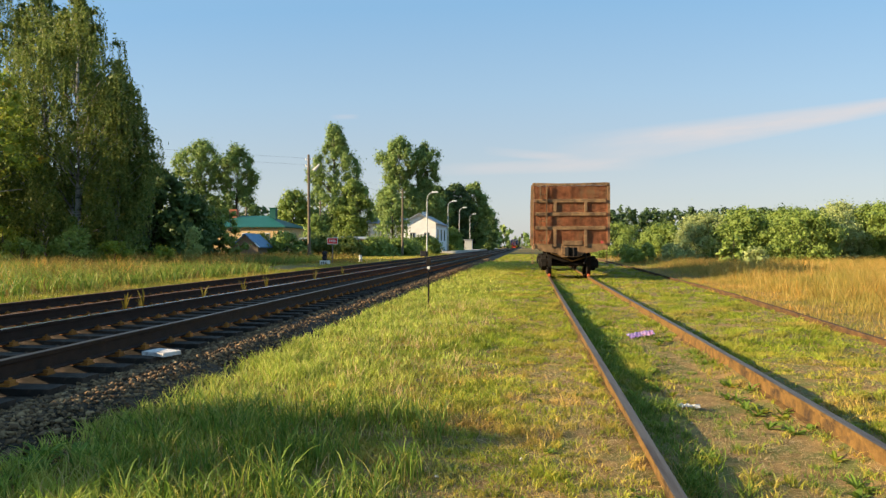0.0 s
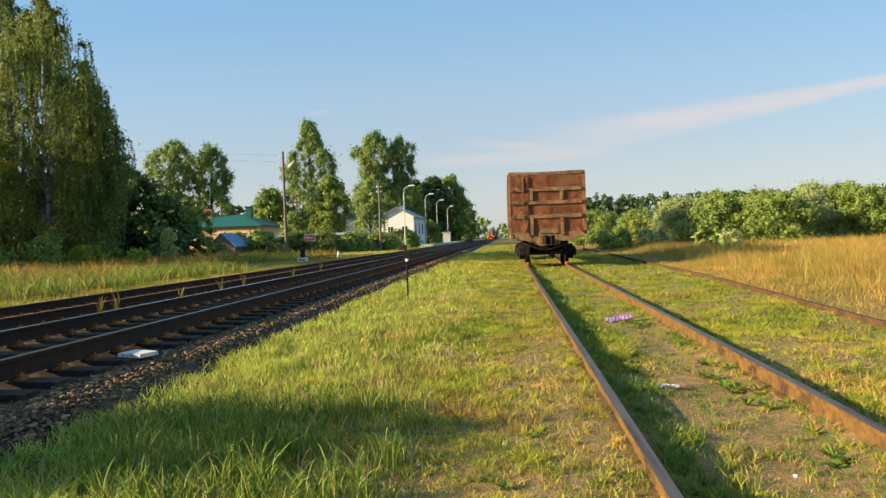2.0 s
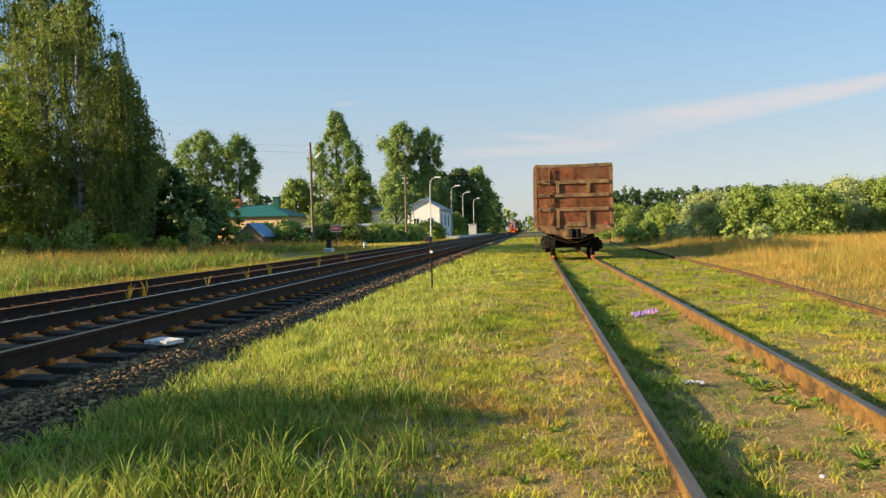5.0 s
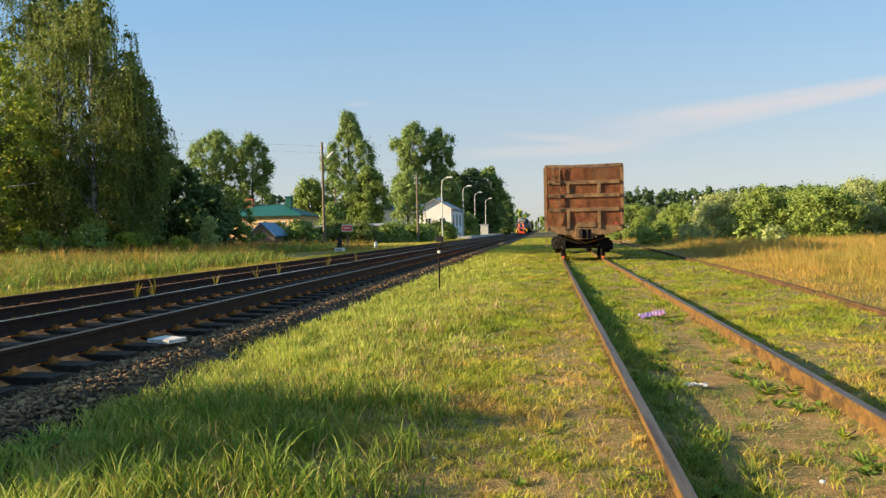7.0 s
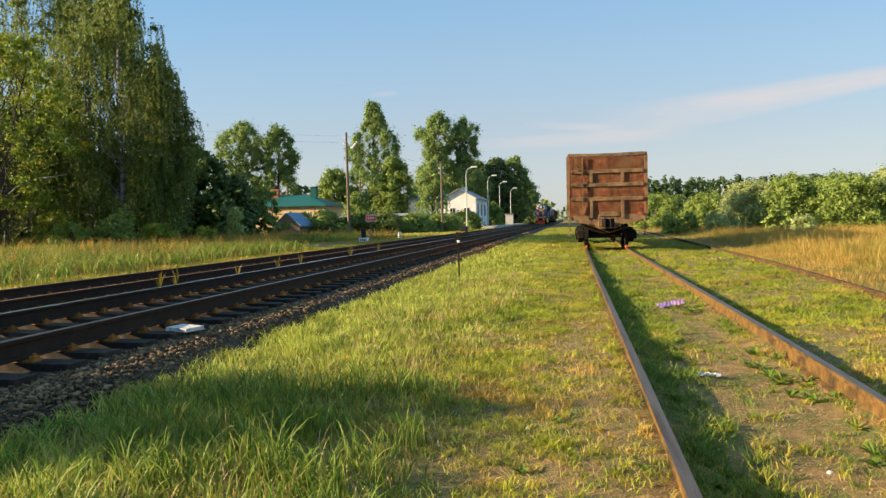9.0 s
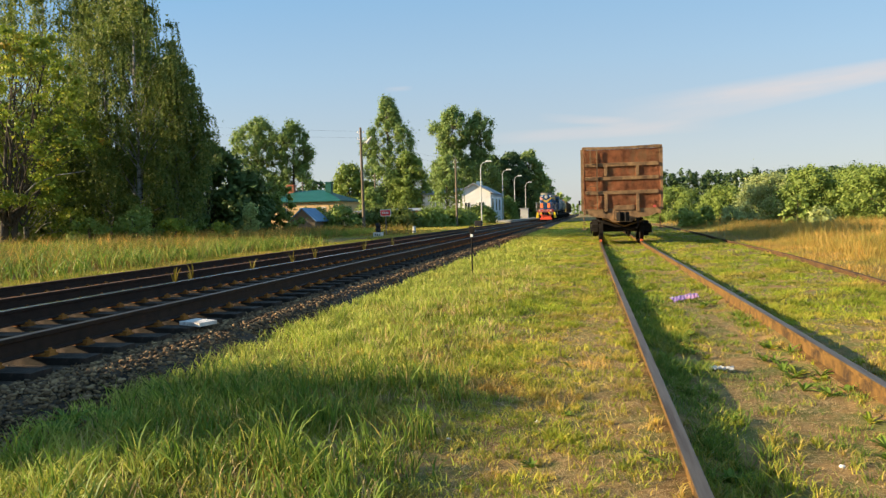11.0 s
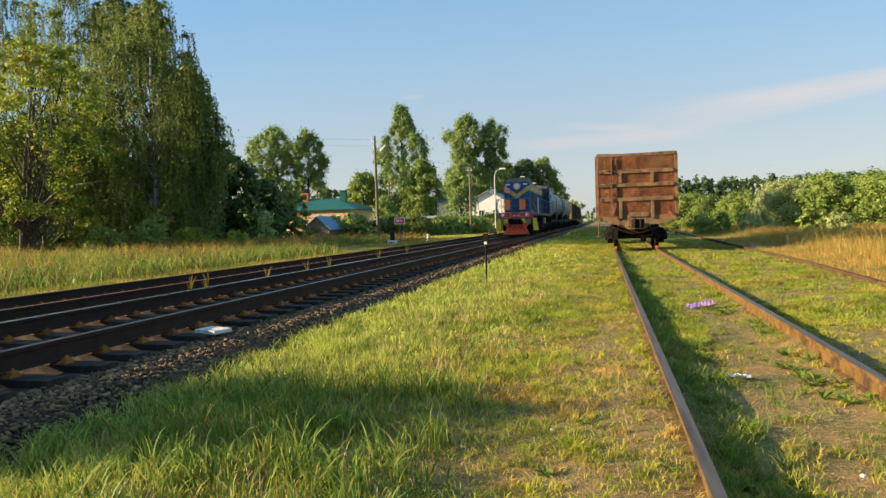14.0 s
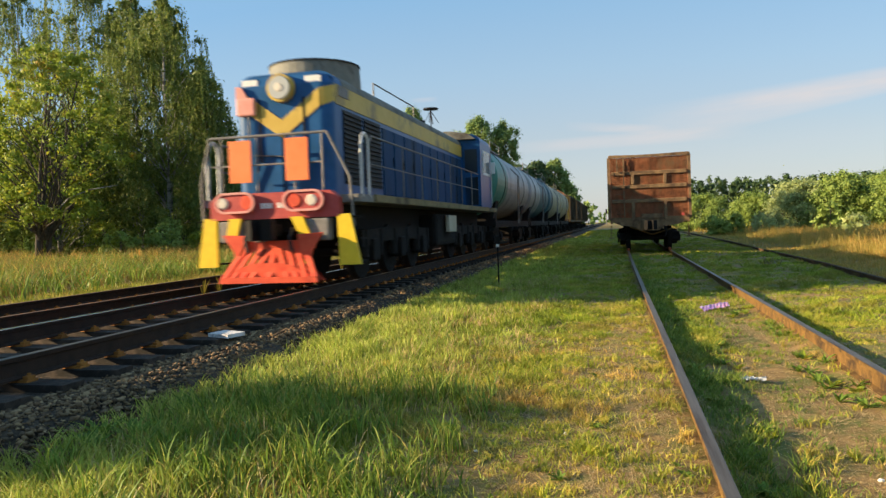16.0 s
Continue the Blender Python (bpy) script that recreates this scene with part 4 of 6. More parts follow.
    part("centre_sill", bm, GRIME, g)
    sets = bogie(g, 2.05, 0.0, W) + bogie(g, L - 2.05, 0.0, W)
    if load:
        bm = bmesh.new()
        n, m = 14, 6
        rnd = random.Random(2)
        grid = [[bm.verts.new(((j / (m - 1) - 0.5) * 2 * (W - 0.05), 0.1 + (L - 0.2) * i / (n - 1), Z1 - 0.12 + (0.85 * math.sin(math.pi * j / (m - 1)) * (0.75 + 0.25 * math.sin(i * 1.9)) if 0 < i < n - 1 else 0) + rnd.uniform(-0.05, 0.05))) for j in range(m)] for i in range(n)]
        for i in range(n - 1):
            for j in range(m - 1):
                bm.faces.new((grid[i][j], grid[i][j + 1], grid[i + 1][j + 1], grid[i + 1][j]))
        part("load", bm, load, g, "heaped orange-brown bulk load")
    return g


parked = gondola("open_wagon", "rust-red open goods wagon standing on the siding", "", WAGON, WAGON_POST)
parked.matrix_world = pose(1.745, 29.3, float(siding_z(30)) + 0.01, 0, 0, -0.2)
for x, lift in ((SIDE_X[0], 0.0), (SIDE_X[1], 0.0)):
    y = 30.25
    c = thing("wheel_chock", "red and white rail skid wedged before the wagon wheel", "wheel chock", "chocks", at=pose(x + float(siding_dx(y)), y, float(siding_z(y)) + 0.005))
    bm = bmesh.new()
    add_prism(bm, [(-0.42, 0.0), (0.12, 0.0), (0.12, 0.30), (0.04, 0.34), (-0.05, 0.10), (-0.42, 0.04)], -0.045, 0.045, "x")
    part("wedge", bm, CHOCK, c)
    bm = bmesh.new()
    add_box(bm, -0.05, 0.05, -0.05, 0.10, 0.34, 0.52, bevel=0.01)
    part("grip", bm, WHITE, c, "white painted grip")


# ---- the locomotive: front beam at y = 0, z from the rail head, it runs towards -y ----
def rounded(half, z0, z1, r, n=5):
    pts = [(-half, z0), (half, z0)]
    for i in range(n + 1):
        a = math.pi / 2 * i / n
        pts.append((half - r + r * math.cos(a), z1 - r * 0.75 + r * 0.75 * math.sin(a)))
    for i in range(n + 1):
        a = math.pi / 2 + math.pi / 2 * i / n
        pts.append((-half + r + r * math.cos(a), z1 - r * 0.75 + r * 0.75 * math.sin(a)))
    return pts


def oval(cx, cz, hx, hz, n=24):
    d = hx - hz
    pts = []
    for i in range(n):
        a = 2 * math.pi * i / n
        pts.append((cx + (d if math.cos(a) > 0 else -d) + hz * math.cos(a), cz + hz * math.sin(a)))
    return pts


def locomotive():
    lo = thing("diesel_locomotive", "blue and yellow diesel shunting locomotive with red plough", "locomotive")
    # frame, deck and beam
    bm = bmesh.new()
    add_box(bm, -1.48, 1.48, 0.12, 14.9, 1.42, 1.55)
    deck = part("deck", bm, STEEL_GREY, lo)
    for s in (-1, 1):
        bm = bmesh.new()
        add_box(bm, s * 1.50 - 0.02, s * 1.50 + 0.02, 0.9, 14.9, 1.43, 1.56)
        part("deck_edge", bm, DULL_OCHRE, deck, "dull ochre deck edge")
    bm = bmesh.new()
    add_box(bm, -0.8, 0.8, 0.3, 14.7, 0.95, 1.42)
    part("main_frame", bm, GRIME, lo)
    bm = bmesh.new()
    add_prism(bm, [(-1.24, 1.18), (1.16, 1.18), (1.16, 1.50), (1.0, 1.63), (-1.08, 1.63), (-1.24, 1.50)], -0.02, 0.16, "y")
    beam = part("front_beam", bm, BEAM_RED, lo, "weathered red front beam")
    for cx, lx, lit in ((-0.72, -0.95, True), (0.55, 0.70, True)):
        bm = bmesh.new()
        add_prism(bm, oval(cx, 1.47, 0.36, 0.17), -0.10, -0.02, "y")
        h = part("lamp_housing", bm, BEAM_RED, beam)
        bm = bmesh.new()
        ring_o, ring_i = oval(cx, 1.47, 0.375, 0.185), oval(cx, 1.47, 0.33, 0.145)
        vo, vi = [bm.verts.new((u, -0.125, v)) for u, v in ring_o], [bm.verts.new((u, -0.125, v)) for u, v in ring_i]
        wo, wi = [bm.verts.new((u, -0.09, v)) for u, v in ring_o], [bm.verts.new((u, -0.09, v)) for u, v in ring_i]
        n = len(vo)
        for i in range(n):
            j = (i + 1) % n
            bm.faces.new((vo[i], vo[j], vi[j], vi[i]))
            bm.faces.new((vo[i], wo[i], wo[j], vo[j]))
            bm.faces.new((vi[i], vi[j], wi[j], wi[i]))
        part("lamp_rim", bm, surface("lamp_rim_pink", (0.62, 0.26, 0.22), (0.70, 0.32, 0.27), 5, 0.6), beam)
        bm = bmesh.new()
        add_tube(bm, (lx, -0.13, 1.47), (lx, -0.10, 1.47), 0.075, 0.10, 18)
        part("marker_lamp", bm, LENS, beam, "lit white lamp")
        bm = bmesh.new()
        add_tube(bm, (2 * cx - lx, -0.12, 1.47), (2 * cx - lx, -0.10, 1.47), 0.10, 0.12, 18)
        part("red_lamp", bm, PLOUGH_RED, beam)
    for i in range(7):                             # bars for the painted number
        if i != 3:
            bm = bmesh.new()
            add_box(bm, -0.27 + i * 0.078, -0.215 + i * 0.078, -0.026, -0.02, 1.36, 1.45)
            part("number_bar", bm, WHITE, beam)
    for x0, x1 in ((-1.06, -0.62), (0.50, 0.98)):
        bm = bmesh.new()
        add_box(bm, x0, x1, -0.06, 0.14, 0.78, 1.16, bevel=0.03)
        part("buffer_block", bm, STEEL_GREY, lo)
    for x, t in ((-0.72, 0.10), (0.42, -0.16)):
        bm = bmesh.new()
        add_prism(bm, [(x - 0.11, 1.20), (x + 0.11, 1.20), (x + 0.11 - t, 0.82), (x - 0.09 - t, 0.82)], -0.12, -0.04, "y")
        part("yellow_bracket", bm, BRIGHT_YELLOW, lo)
    coupler(lo, 0.02, 0.98, -1)
    bm = bmesh.new()
    add_box(bm, -0.26, -0.14, -0.34, -0.06, 0.78, 1.06, bevel=0.02)
    part("coupler_pocket", bm, STEEL_GREY, lo)
    for x in (-0.5, 0.32):
        bm = bmesh.new()
        add_path(bm, [(x, -0.05, 1.0), (x, -0.2, 0.85), (x + 0.05, -0.22, 0.62)], 0.03, 8)
        part("air_hose", bm, BLACK, lo)
    # plough: sloping bars between a top and a bottom bar
    bm = bmesh.new()
    add_prism(bm, [(-0.90, 0.10), (0.88, 0.10), (0.86, 0.20), (-0.87, 0.20)], -0.42, -0.34, "y")
    add_box(bm, -0.62, 0.72, -0.10, -0.02, 0.66, 0.80)
    plough = part("plough", bm, PLOUGH_RED, lo, "bright red slotted rail guard")
    for s, c in ((-1, -0.50), (1, 0.46)):
        bm = bmesh.new()
        add_prism(bm, [(c + s * 0.44, 0.92), (c - s * 0.02, 0.90), (c + s * 0.02, 0.60), (c + s * 0.16, 0.40), (c + s * 0.44, 0.12), (c + s * 0.28, 0.12), (c + s * 0.20, 0.45), (c + s * 0.24, 0.62)][:8], -0.16, -0.10, "y")
        part("plough_bracket", bm, PLOUGH_RED, plough)
    for i in range(9):
        bm = bmesh.new()
        x = -0.68 + i * 0.165
        lean = -0.18 if i < 4 else (0.18 if i > 4 else 0.0)
        a, b = Vector((x + lean * -0.6, -0.08, 0.70)), Vector((x + lean, -0.38, 0.16))
        w = 0.055
        vs = [bm.verts.new(p) for p in ((a.x - w, a.y, a.z), (a.x + w, a.y, a.z), (b.x + w, b.y, b.z), (b.x - w, b.y, b.z), (a.x - w, a.y + 0.04, a.z), (a.x + w, a.y + 0.04, a.z), (b.x + w, b.y + 0.04, b.z), (b.x - w, b.y + 0.04, b.z))]
        for f in ((0, 1, 2, 3), (7, 6, 5, 4), (0, 4, 5, 1), (1, 5, 6, 2), (2, 6, 7, 3), (3, 7, 4, 0)):
            bm.faces.new([vs[k] for k in f])
        part("plough_bar", bm, PLOUGH_RED, plough)
    bm = bmesh.new()
    add_prism(bm, [(-0.84, 0.20), (0.76, 0.20), (0.40, 0.38), (0.1, 0.44), (-0.35, 0.42), (-0.55, 0.36)], -0.31, -0.28, "y")
    part("plough_sheet", bm, PLOUGH_RED, plough)
    # yellow corner steps
    for s in (-1, 1):
        x = s * 1.23
        bm = bmesh.new()
        add_prism(bm, [(x - 0.12 - (s < 0) * 0.02, 1.22), (x + 0.10 + (s > 0) * 0.02, 1.22), (x + s * 0.10 + 0.19, 0.36), (x + s * 0.10 - 0.19, 0.36)], -0.02, 0.03, "y")
        st = part("corner_step", bm, BRIGHT_YELLOW, lo, "yellow corner step panel")
        for z in (0.40, 0.78, 1.15):
            bm = bmesh.new()
            add_box(bm, x - 0.20 + s * 0.08, x + 0.20 + s * 0.08, 0.03, 0.36, z, z + 0.03)
            part("tread", bm, GRIME, st)
    # hood
    HZ0, HZ1, HW = 1.56, 3.78, 0.92
    prof = rounded(HW, HZ0, HZ1, 0.30)
    bm = bmesh.new()
    add_prism(bm, prof, 0.58, 11.6, "y")
    hood = part("hood", bm, BLUE, lo, "long blue engine hood", smooth=False)
    bm = bmesh.new()                               # nose with rounded vertical edges
    out = []
    for i in range(9):
        a = math.pi / 2 * i / 8
        out.append((HW - 0.22 + 0.22 * math.sin(a), 0.58 - 0.20 * math.cos(a)))
    foot = [(-x, y) for x, y in out[::-1]] + out
    top_z = HZ1 - 0.08
    f = [bm.verts.new((x, y, HZ0)) for x, y in foot]
    m = [bm.verts.new((x, y, HZ1 - 0.24)) for x, y in foot]
    t = [bm.verts.new((x * 0.86, y + 0.05, top_z)) for x, y in foot]
    for lo_, hi_ in ((f, m), (m, t)):
        for i in range(len(foot) - 1):
            bm.faces.new((lo_[i], lo_[i + 1], hi_[i + 1], hi_[i]))
    bm.faces.new(t)
    nose = part("nose", bm, BLUE, hood, "blue rounded nose")
    for d in (-1, 1):                              # yellow V
        bm = bmesh.new()
        pts = [(0, 2.60), (0, 2.92), (d * 0.72, 3.44), (d * 0.72, 3.12)]
        a0 = [bm.verts.new((x, 0.365, z)) for x, z in pts]
        a1 = [bm.verts.new((x, 0.40, z)) for x, z in pts]
        bm.faces.new(a0)
        for i in range(4):
            bm.faces.new((a0[i], a0[(i + 1) % 4], a1[(i + 1) % 4], a1[i]))
        c0, c1 = [], []
        for i in range(5):
            an = math.pi / 2 * i / 4
            x, y = HW - 0.22 + 0.232 * math.sin(an), 0.58 - 0.212 * math.cos(an)
            c0.append(bm.verts.new((d * x, y, 3.11 + 0.03 * i)))
            c1.append(bm.verts.new((d * x, y, 3.43 + 0.02 * i)))
        for i in range(4):
            bm.faces.new((c0[i], c0[i + 1], c1[i + 1], c1[i]))
        part("yellow_chevron", bm, YELLOW, nose)
        bm = bmesh.new()
        add_box(bm, d * (HW + 0.006) - 0.006, d * (HW + 0.006) + 0.006, 0.6, 11.6, 3.18, 3.535)
        part("yellow_band", bm, YELLOW, hood)
        bm = bmesh.new()
        add_box(bm, d * 0.60 - 0.15, d * 0.60 + 0.15, 0.385, 0.43, 3.54, 3.66)
        part("number_lamp", bm, WHITE, nose, "white number panel")
        bm = bmesh.new()
        add_box(bm, d * (HW + 0.012) - 0.012, d * (HW + 0.012) + 0.012, 0.72, 1.22, 3.34, 3.52)
        part("side_lamp", bm, STEEL_GREY, hood)
    bm = bmesh.new()
    add_tube(bm, (0.02, 0.27, 3.47), (0.02, 0.42, 3.47), 0.245, 0.255, 28)
    hl = part("headlight", bm, YELLOW, nose, "round headlight in a cream rim")
    bm = bmesh.new()
    add_tube(bm, (0.02, 0.245, 3.47), (0.02, 0.28, 3.47), 0.195, 0.205, 28)
    part("lens", bm, LENS_OFF, hl)
    bm = bmesh.new()
    add_tube(bm, (0.02, 0.232, 3.47), (0.02, 0.246, 3.47), 0.06, 0.08, 20)
    part("bulb_cover", bm, LENS, hl)
    bm = bmesh.new()
    add_box(bm, -0.84, -0.48, 0.30, 0.37, 3.02, 3.34, bevel=0.03)
    add_prism(bm, [(-0.84, 3.33), (-0.62, 3.33), (-0.74, 3.54), (-0.84, 3.54)], 0.31, 0.37, "y")
    part("red_shield", bm, surface("shield_red", (0.70, 0.26, 0.20), (0.80, 0.36, 0.29), 3, 0.5), nose, "faded red panel")
    bm = bmesh.new()
    add_box(bm, -0.012, 0.012, 0.360, 0.375, HZ0 + 0.05, 2.70)
    for x in (-0.42, 0.42):
        add_box(bm, x - 0.014, x + 0.014, 0.355, 0.378, 2.2, 3.3)
    part("door_seams", bm, GRIME, nose)
    bm = bmesh.new()
    add_tube(bm, (-0.55, 0.34, 2.32), (0.0, 0.34, 2.28), 0.014, 0.014, 6)
    add_tube(bm, (-0.62, 0.34, 3.05), (-0.62, 0.34, 2.1), 0.014, 0.014, 6)
    part("nose_grab_rail", bm, STEEL_GREY, nose)
    # cooling fan cowl and roof
    bm = bmesh.new()
    add_tube(bm, (0.0, 1.95, HZ1 - 0.12), (0.0, 1.95, HZ1 + 0.34), 0.90, 0.87, 36)
    cowl = part("fan_cowl", bm, ROOF_GREY, hood, "round grey fan cowl")
    bm = bmesh.new()
    add_tube(bm, (0.0, 1.95, HZ1 + 0.34), (0.0, 1.95, HZ1 + 0.365), 0.89, 0.89, 36)
    part("rim", bm, GRIME, cowl)
    bm = bmesh.new()
    add_prism(bm, [(-0.70, HZ1 - 0.02), (0.70, HZ1 - 0.02), (0.5, HZ1 + 0.05), (-0.5, HZ1 + 0.05)], 3.1, 11.6, "y")
    for y in (5.2, 7.0, 8.6):
        add_box(bm, -0.45, 0.45, y - 0.5, y + 0.5, HZ1 + 0.05, HZ1 + 0.13, bevel=0.03)
    roof = part("roof", bm, ROOF_GREY, hood)
    bm = bmesh.new()
    add_prism(bm, rounded(HW + 0.008, HZ1 - 0.24, HZ1 + 0.008, 0.30), 0.95, 11.6, "y")
    part("hood_top", bm, ROOF_GREY, hood, "brown-grey rounded hood top")
    for y, r, h in ((8.4, 0.14, 0.30), (9.6, 0.16, 0.36), (10.1, 0.10, 0.22)):
        bm = bmesh.new()
        add_tube(bm, (0.1, y, HZ1), (0.1, y, HZ1 + h), r, r, 14)
        part("exhaust", bm, GRIME, roof)
    bm = bmesh.new()
    add_tube(bm, (0.2, 10.6, HZ1), (0.2, 10.6, HZ1 + 0.88), 0.02, 0.02, 6)
    for a in range(4):
        t = a * math.pi / 2
        add_tube(bm, (0.2, 10.6, HZ1 + 0.8), (0.2 + 0.24 * math.cos(t), 10.6 + 0.24 * math.sin(t), HZ1 + 0.42), 0.012, 0.012, 6)
    add_tube(bm, (0.2, 10.6, HZ1 + 0.84), (0.2, 10.6, HZ1 + 0.88), 0.24, 0.24, 14)
    part("roof_antenna", bm, GRIME, roof)
    bm = bmesh.new()
    add_path(bm, [(0.78, 3.2, HZ1 - 0.02), (0.78, 3.2, HZ1 + 0.24), (0.78, 6.4, HZ1 + 0.24), (0.78, 6.4, HZ1 - 0.02)], 0.018, 6)
    part("roof_rail", bm, STEEL_GREY, roof)
    # side of the hood: louvres, doors
    for d in (-1, 1):
        for y0, y1 in ((0.94, 1.94), (2.06, 3.10)):
            bm = bmesh.new()
            add_box(bm, d * (HW + 0.004) - 0.012, d * (HW + 0.004) + 0.012, y0, y1, 1.78, 3.12)
            lv = part("louvre_panel", bm, BLACK, hood)
            for i in range(15):
                bm = bmesh.new()
                z = 1.82 + i * 0.087
                add_box(bm, d * (HW + 0.028) - 0.016, d * (HW + 0.028) + 0.016, y0 + 0.02, y1 - 0.02, z, z + 0.02, rot=Matrix.Rotation(d * 0.6, 3, "Y"))
                part("louvre_slat", bm, BLACK, lv)
        for i in range(10):
            bm = bmesh.new()
            y0 = 3.24 + i * 0.83
            add_box(bm, d * (HW + 0.010) - 0.012, d * (HW + 0.010) + 0.012, y0, y0 + 0.77, 1.66, 3.08, bevel=0.008)
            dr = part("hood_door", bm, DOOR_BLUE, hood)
            bm = bmesh.new()
            add_tube(bm, (d * (HW + 0.035), y0 + 0.68, 2.3), (d * (HW + 0.035), y0 + 0.68, 2.5), 0.012, 0.012, 6)
            part("door_handle", bm, GRIME, dr)
    # cab near the rear, and the short low hood behind it
    CW, C0, C1 = 1.54, 11.6, 13.6
    bm = bmesh.new()
    add_prism(bm, rounded(CW, 1.56, 3.92, 0.36), C0, C1, "y")
    cab = part("cab", bm, BLUE, lo, "blue cab")
    bm = bmesh.new()
    add_prism(bm, [(-1.42, 3.74), (1.42, 3.74), (1.15, 3.93), (0.6, 4.02), (-0.6, 4.02), (-1.15, 3.93)], C0 - 0.15, C1 + 0.15, "y")
    part("cab_roof", bm, ROOF_GREY, cab, "grey curved cab roof")
    for d in (-1, 1):
        bm = bmesh.new()
        add_box(bm, d * CW - 0.02, d * CW + 0.02, C0 + 0.38, C1 - 0.30, 2.62, 3.42)
        frame_ = part("side_window", bm, WHITE, cab, "pale window frame")
        bm = bmesh.new()
        add_box(bm, d * (CW + 0.022) - 0.004, d * (CW + 0.022) + 0.004, C0 + 0.46, C1 - 0.38, 2.70, 3.34)
        part("pane", bm, GLASS, frame_)
        bm = bmesh.new()
        add_box(bm, d * 1.24 - 0.20, d * 1.24 + 0.20, C0 - 0.03, C0 + 0.01, 2.68, 3.42)
        part("front_window", bm, GLASS, cab)
        bm = bmesh.new()
        add_box(bm, d * 1.24 - 0.21, d * 1.24 + 0.21, C0 - 0.015, C0 + 0.01, 1.62, 2.52, bevel=0.01)
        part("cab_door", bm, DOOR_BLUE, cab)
        bm = bmesh.new()
        add_box(bm, d * 1.65 - 0.08, d * 1.65 + 0.08, C1 - 0.22, C1 - 0.17, 2.72, 3.12, bevel=0.02)
        add_tube(bm, (d * CW, C1 - 0.195, 2.92), (d * 1.6, C1 - 0.195, 2.92), 0.015, 0.015, 6)
        part("wing_mirror", bm, WHITE, cab, "pale wing mirror")
        bm = bmesh.new()
        add_tube(bm, (d * (CW + 0.03), C1 - 0.08, 1.62), (d * (CW + 0.03), C1 - 0.08, 3.45), 0.02, 0.02, 8)
        part("cab_grab_rail", bm, LAMP_GREY, cab)
    bm = bmesh.new()
    add_prism(bm, rounded(0.95, 1.56, 2.70, 0.28), C1, 14.7, "y")
    rear = part("rear_hood", bm, BLUE, lo, "short blue rear hood")
    for d in (-1, 1):
        bm = bmesh.new()
        add_box(bm, d * 0.958 - 0.012, d * 0.958 + 0.012, C1 + 0.12, C1 + 0.95, 1.66, 2.40, bevel=0.008)
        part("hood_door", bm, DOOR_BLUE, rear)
    # railings
    bm = bmesh.new()
    add_path(bm, [(-1.44, 0.1, 0.9), (-1.46, 0.1, 1.85), (-1.24, 0.06, 2.62), (0.96, 0.06, 2.62), (1.34, 0.06, 1.85), (1.38, 0.08, 1.00)], 0.024, 8)
    add_path(bm, [(-1.22, 0.06, 2.12), (0.84, 0.06, 2.12)], 0.016, 6)
    for x in (-1.02, -0.35, 0.35, 0.86):
        add_path(bm, [(x, 0.06, 1.60), (x, 0.06, 2.62)], 0.016, 6)
    part("front_railing", bm, STEEL_GREY, lo, "grey tubular front railing")
    for x0, x1 in ((-0.86, -0.44), (0.20, 0.62)):
        bm = bmesh.new()
        add_box(bm, x0, x1, 0.015, 0.035, 1.82, 2.55, bevel=0.006)
        part("orange_panel", bm, ORANGE, lo, "bright orange warning panel")
    for d in (-1, 1):
        bm = bmesh.new()
        x = d * 1.46
        add_path(bm, [(x, 0.70, 1.5), (x, 0.70, 2.45), (x, 0.90, 2.60), (x, 11.5, 2.60)], 0.02, 6)
        add_path(bm, [(x, 0.75, 2.10), (x, 11.5, 2.10)], 0.012, 6)
        for i in range(6):
            add_path(bm, [(x, 2.9 + i * 1.5, 1.5), (x, 2.9 + i * 1.5, 2.60)], 0.016, 6)
        part("side_railing", bm, STEEL_GREY, lo)
        bm = bmesh.new()
        add_path(bm, [(x, 0.32, 1.5), (x, 0.32, 2.40), (x, 0.40, 2.56), (x, 0.54, 2.62), (x, 0.66, 2.56), (x, 0.70, 2.40), (x, 0.70, 1.5)], 0.028, 8)
        part("grab_loop", bm, LAMP_GREY, lo, "pale bent grab rail")
    # running gear
    bm = bmesh.new()
    add_box(bm, -1.25, 1.25, 6.5, 8.9, 0.45, 1.30, bevel=0.12)
    part("fuel_tank", bm, GRIME, lo)
    for d in (-1, 1):
        bm = bmesh.new()
        add_box(bm, d * 1.36 - 0.06, d * 1.36 + 0.06, 7.3, 8.2, 0.80, 1.25, bevel=0.03)
        part("battery_box", bm, surface("box_buff", (0.42, 0.36, 0.26), (0.52, 0.45, 0.33), 4, 0.7), lo)
    axles = []
    for c in (3.7, 11.7):
        for s in (-1, 1):
            bm = bmesh.new()
            x = s * 1.06
            add_prism(bm, [(c - 2.5, 0.62), (c - 2.5, 0.92), (c - 1.0, 0.98), (c + 1.0, 0.98), (c + 2.5, 0.92), (c + 2.5, 0.62), (c + 1.1, 0.70), (c - 1.1, 0.70)], x - 0.06, x + 0.06, "x")
            for k in (-1.85, 0, 1.85):
                add_box(bm, x - 0.13, x + 0.13, c + k - 0.19, c + k + 0.19, 0.34, 0.76, bevel=0.03)
                add_tube(bm, (x, c + k - 0.45, 0.42), (x, c + k - 0.45, 0.95), 0.10, 0.10, 10)
                add_tube(bm, (x, c + k + 0.45, 0.42), (x, c + k + 0.45, 0.95), 0.10, 0.10, 10)
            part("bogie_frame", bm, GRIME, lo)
        for k in (-1.85, 0, 1.85):
            axles.append(wheelset(lo, c + k, 1.6, 0.525, 0.0))
    coupler(lo, 14.85, 0.98, 1)
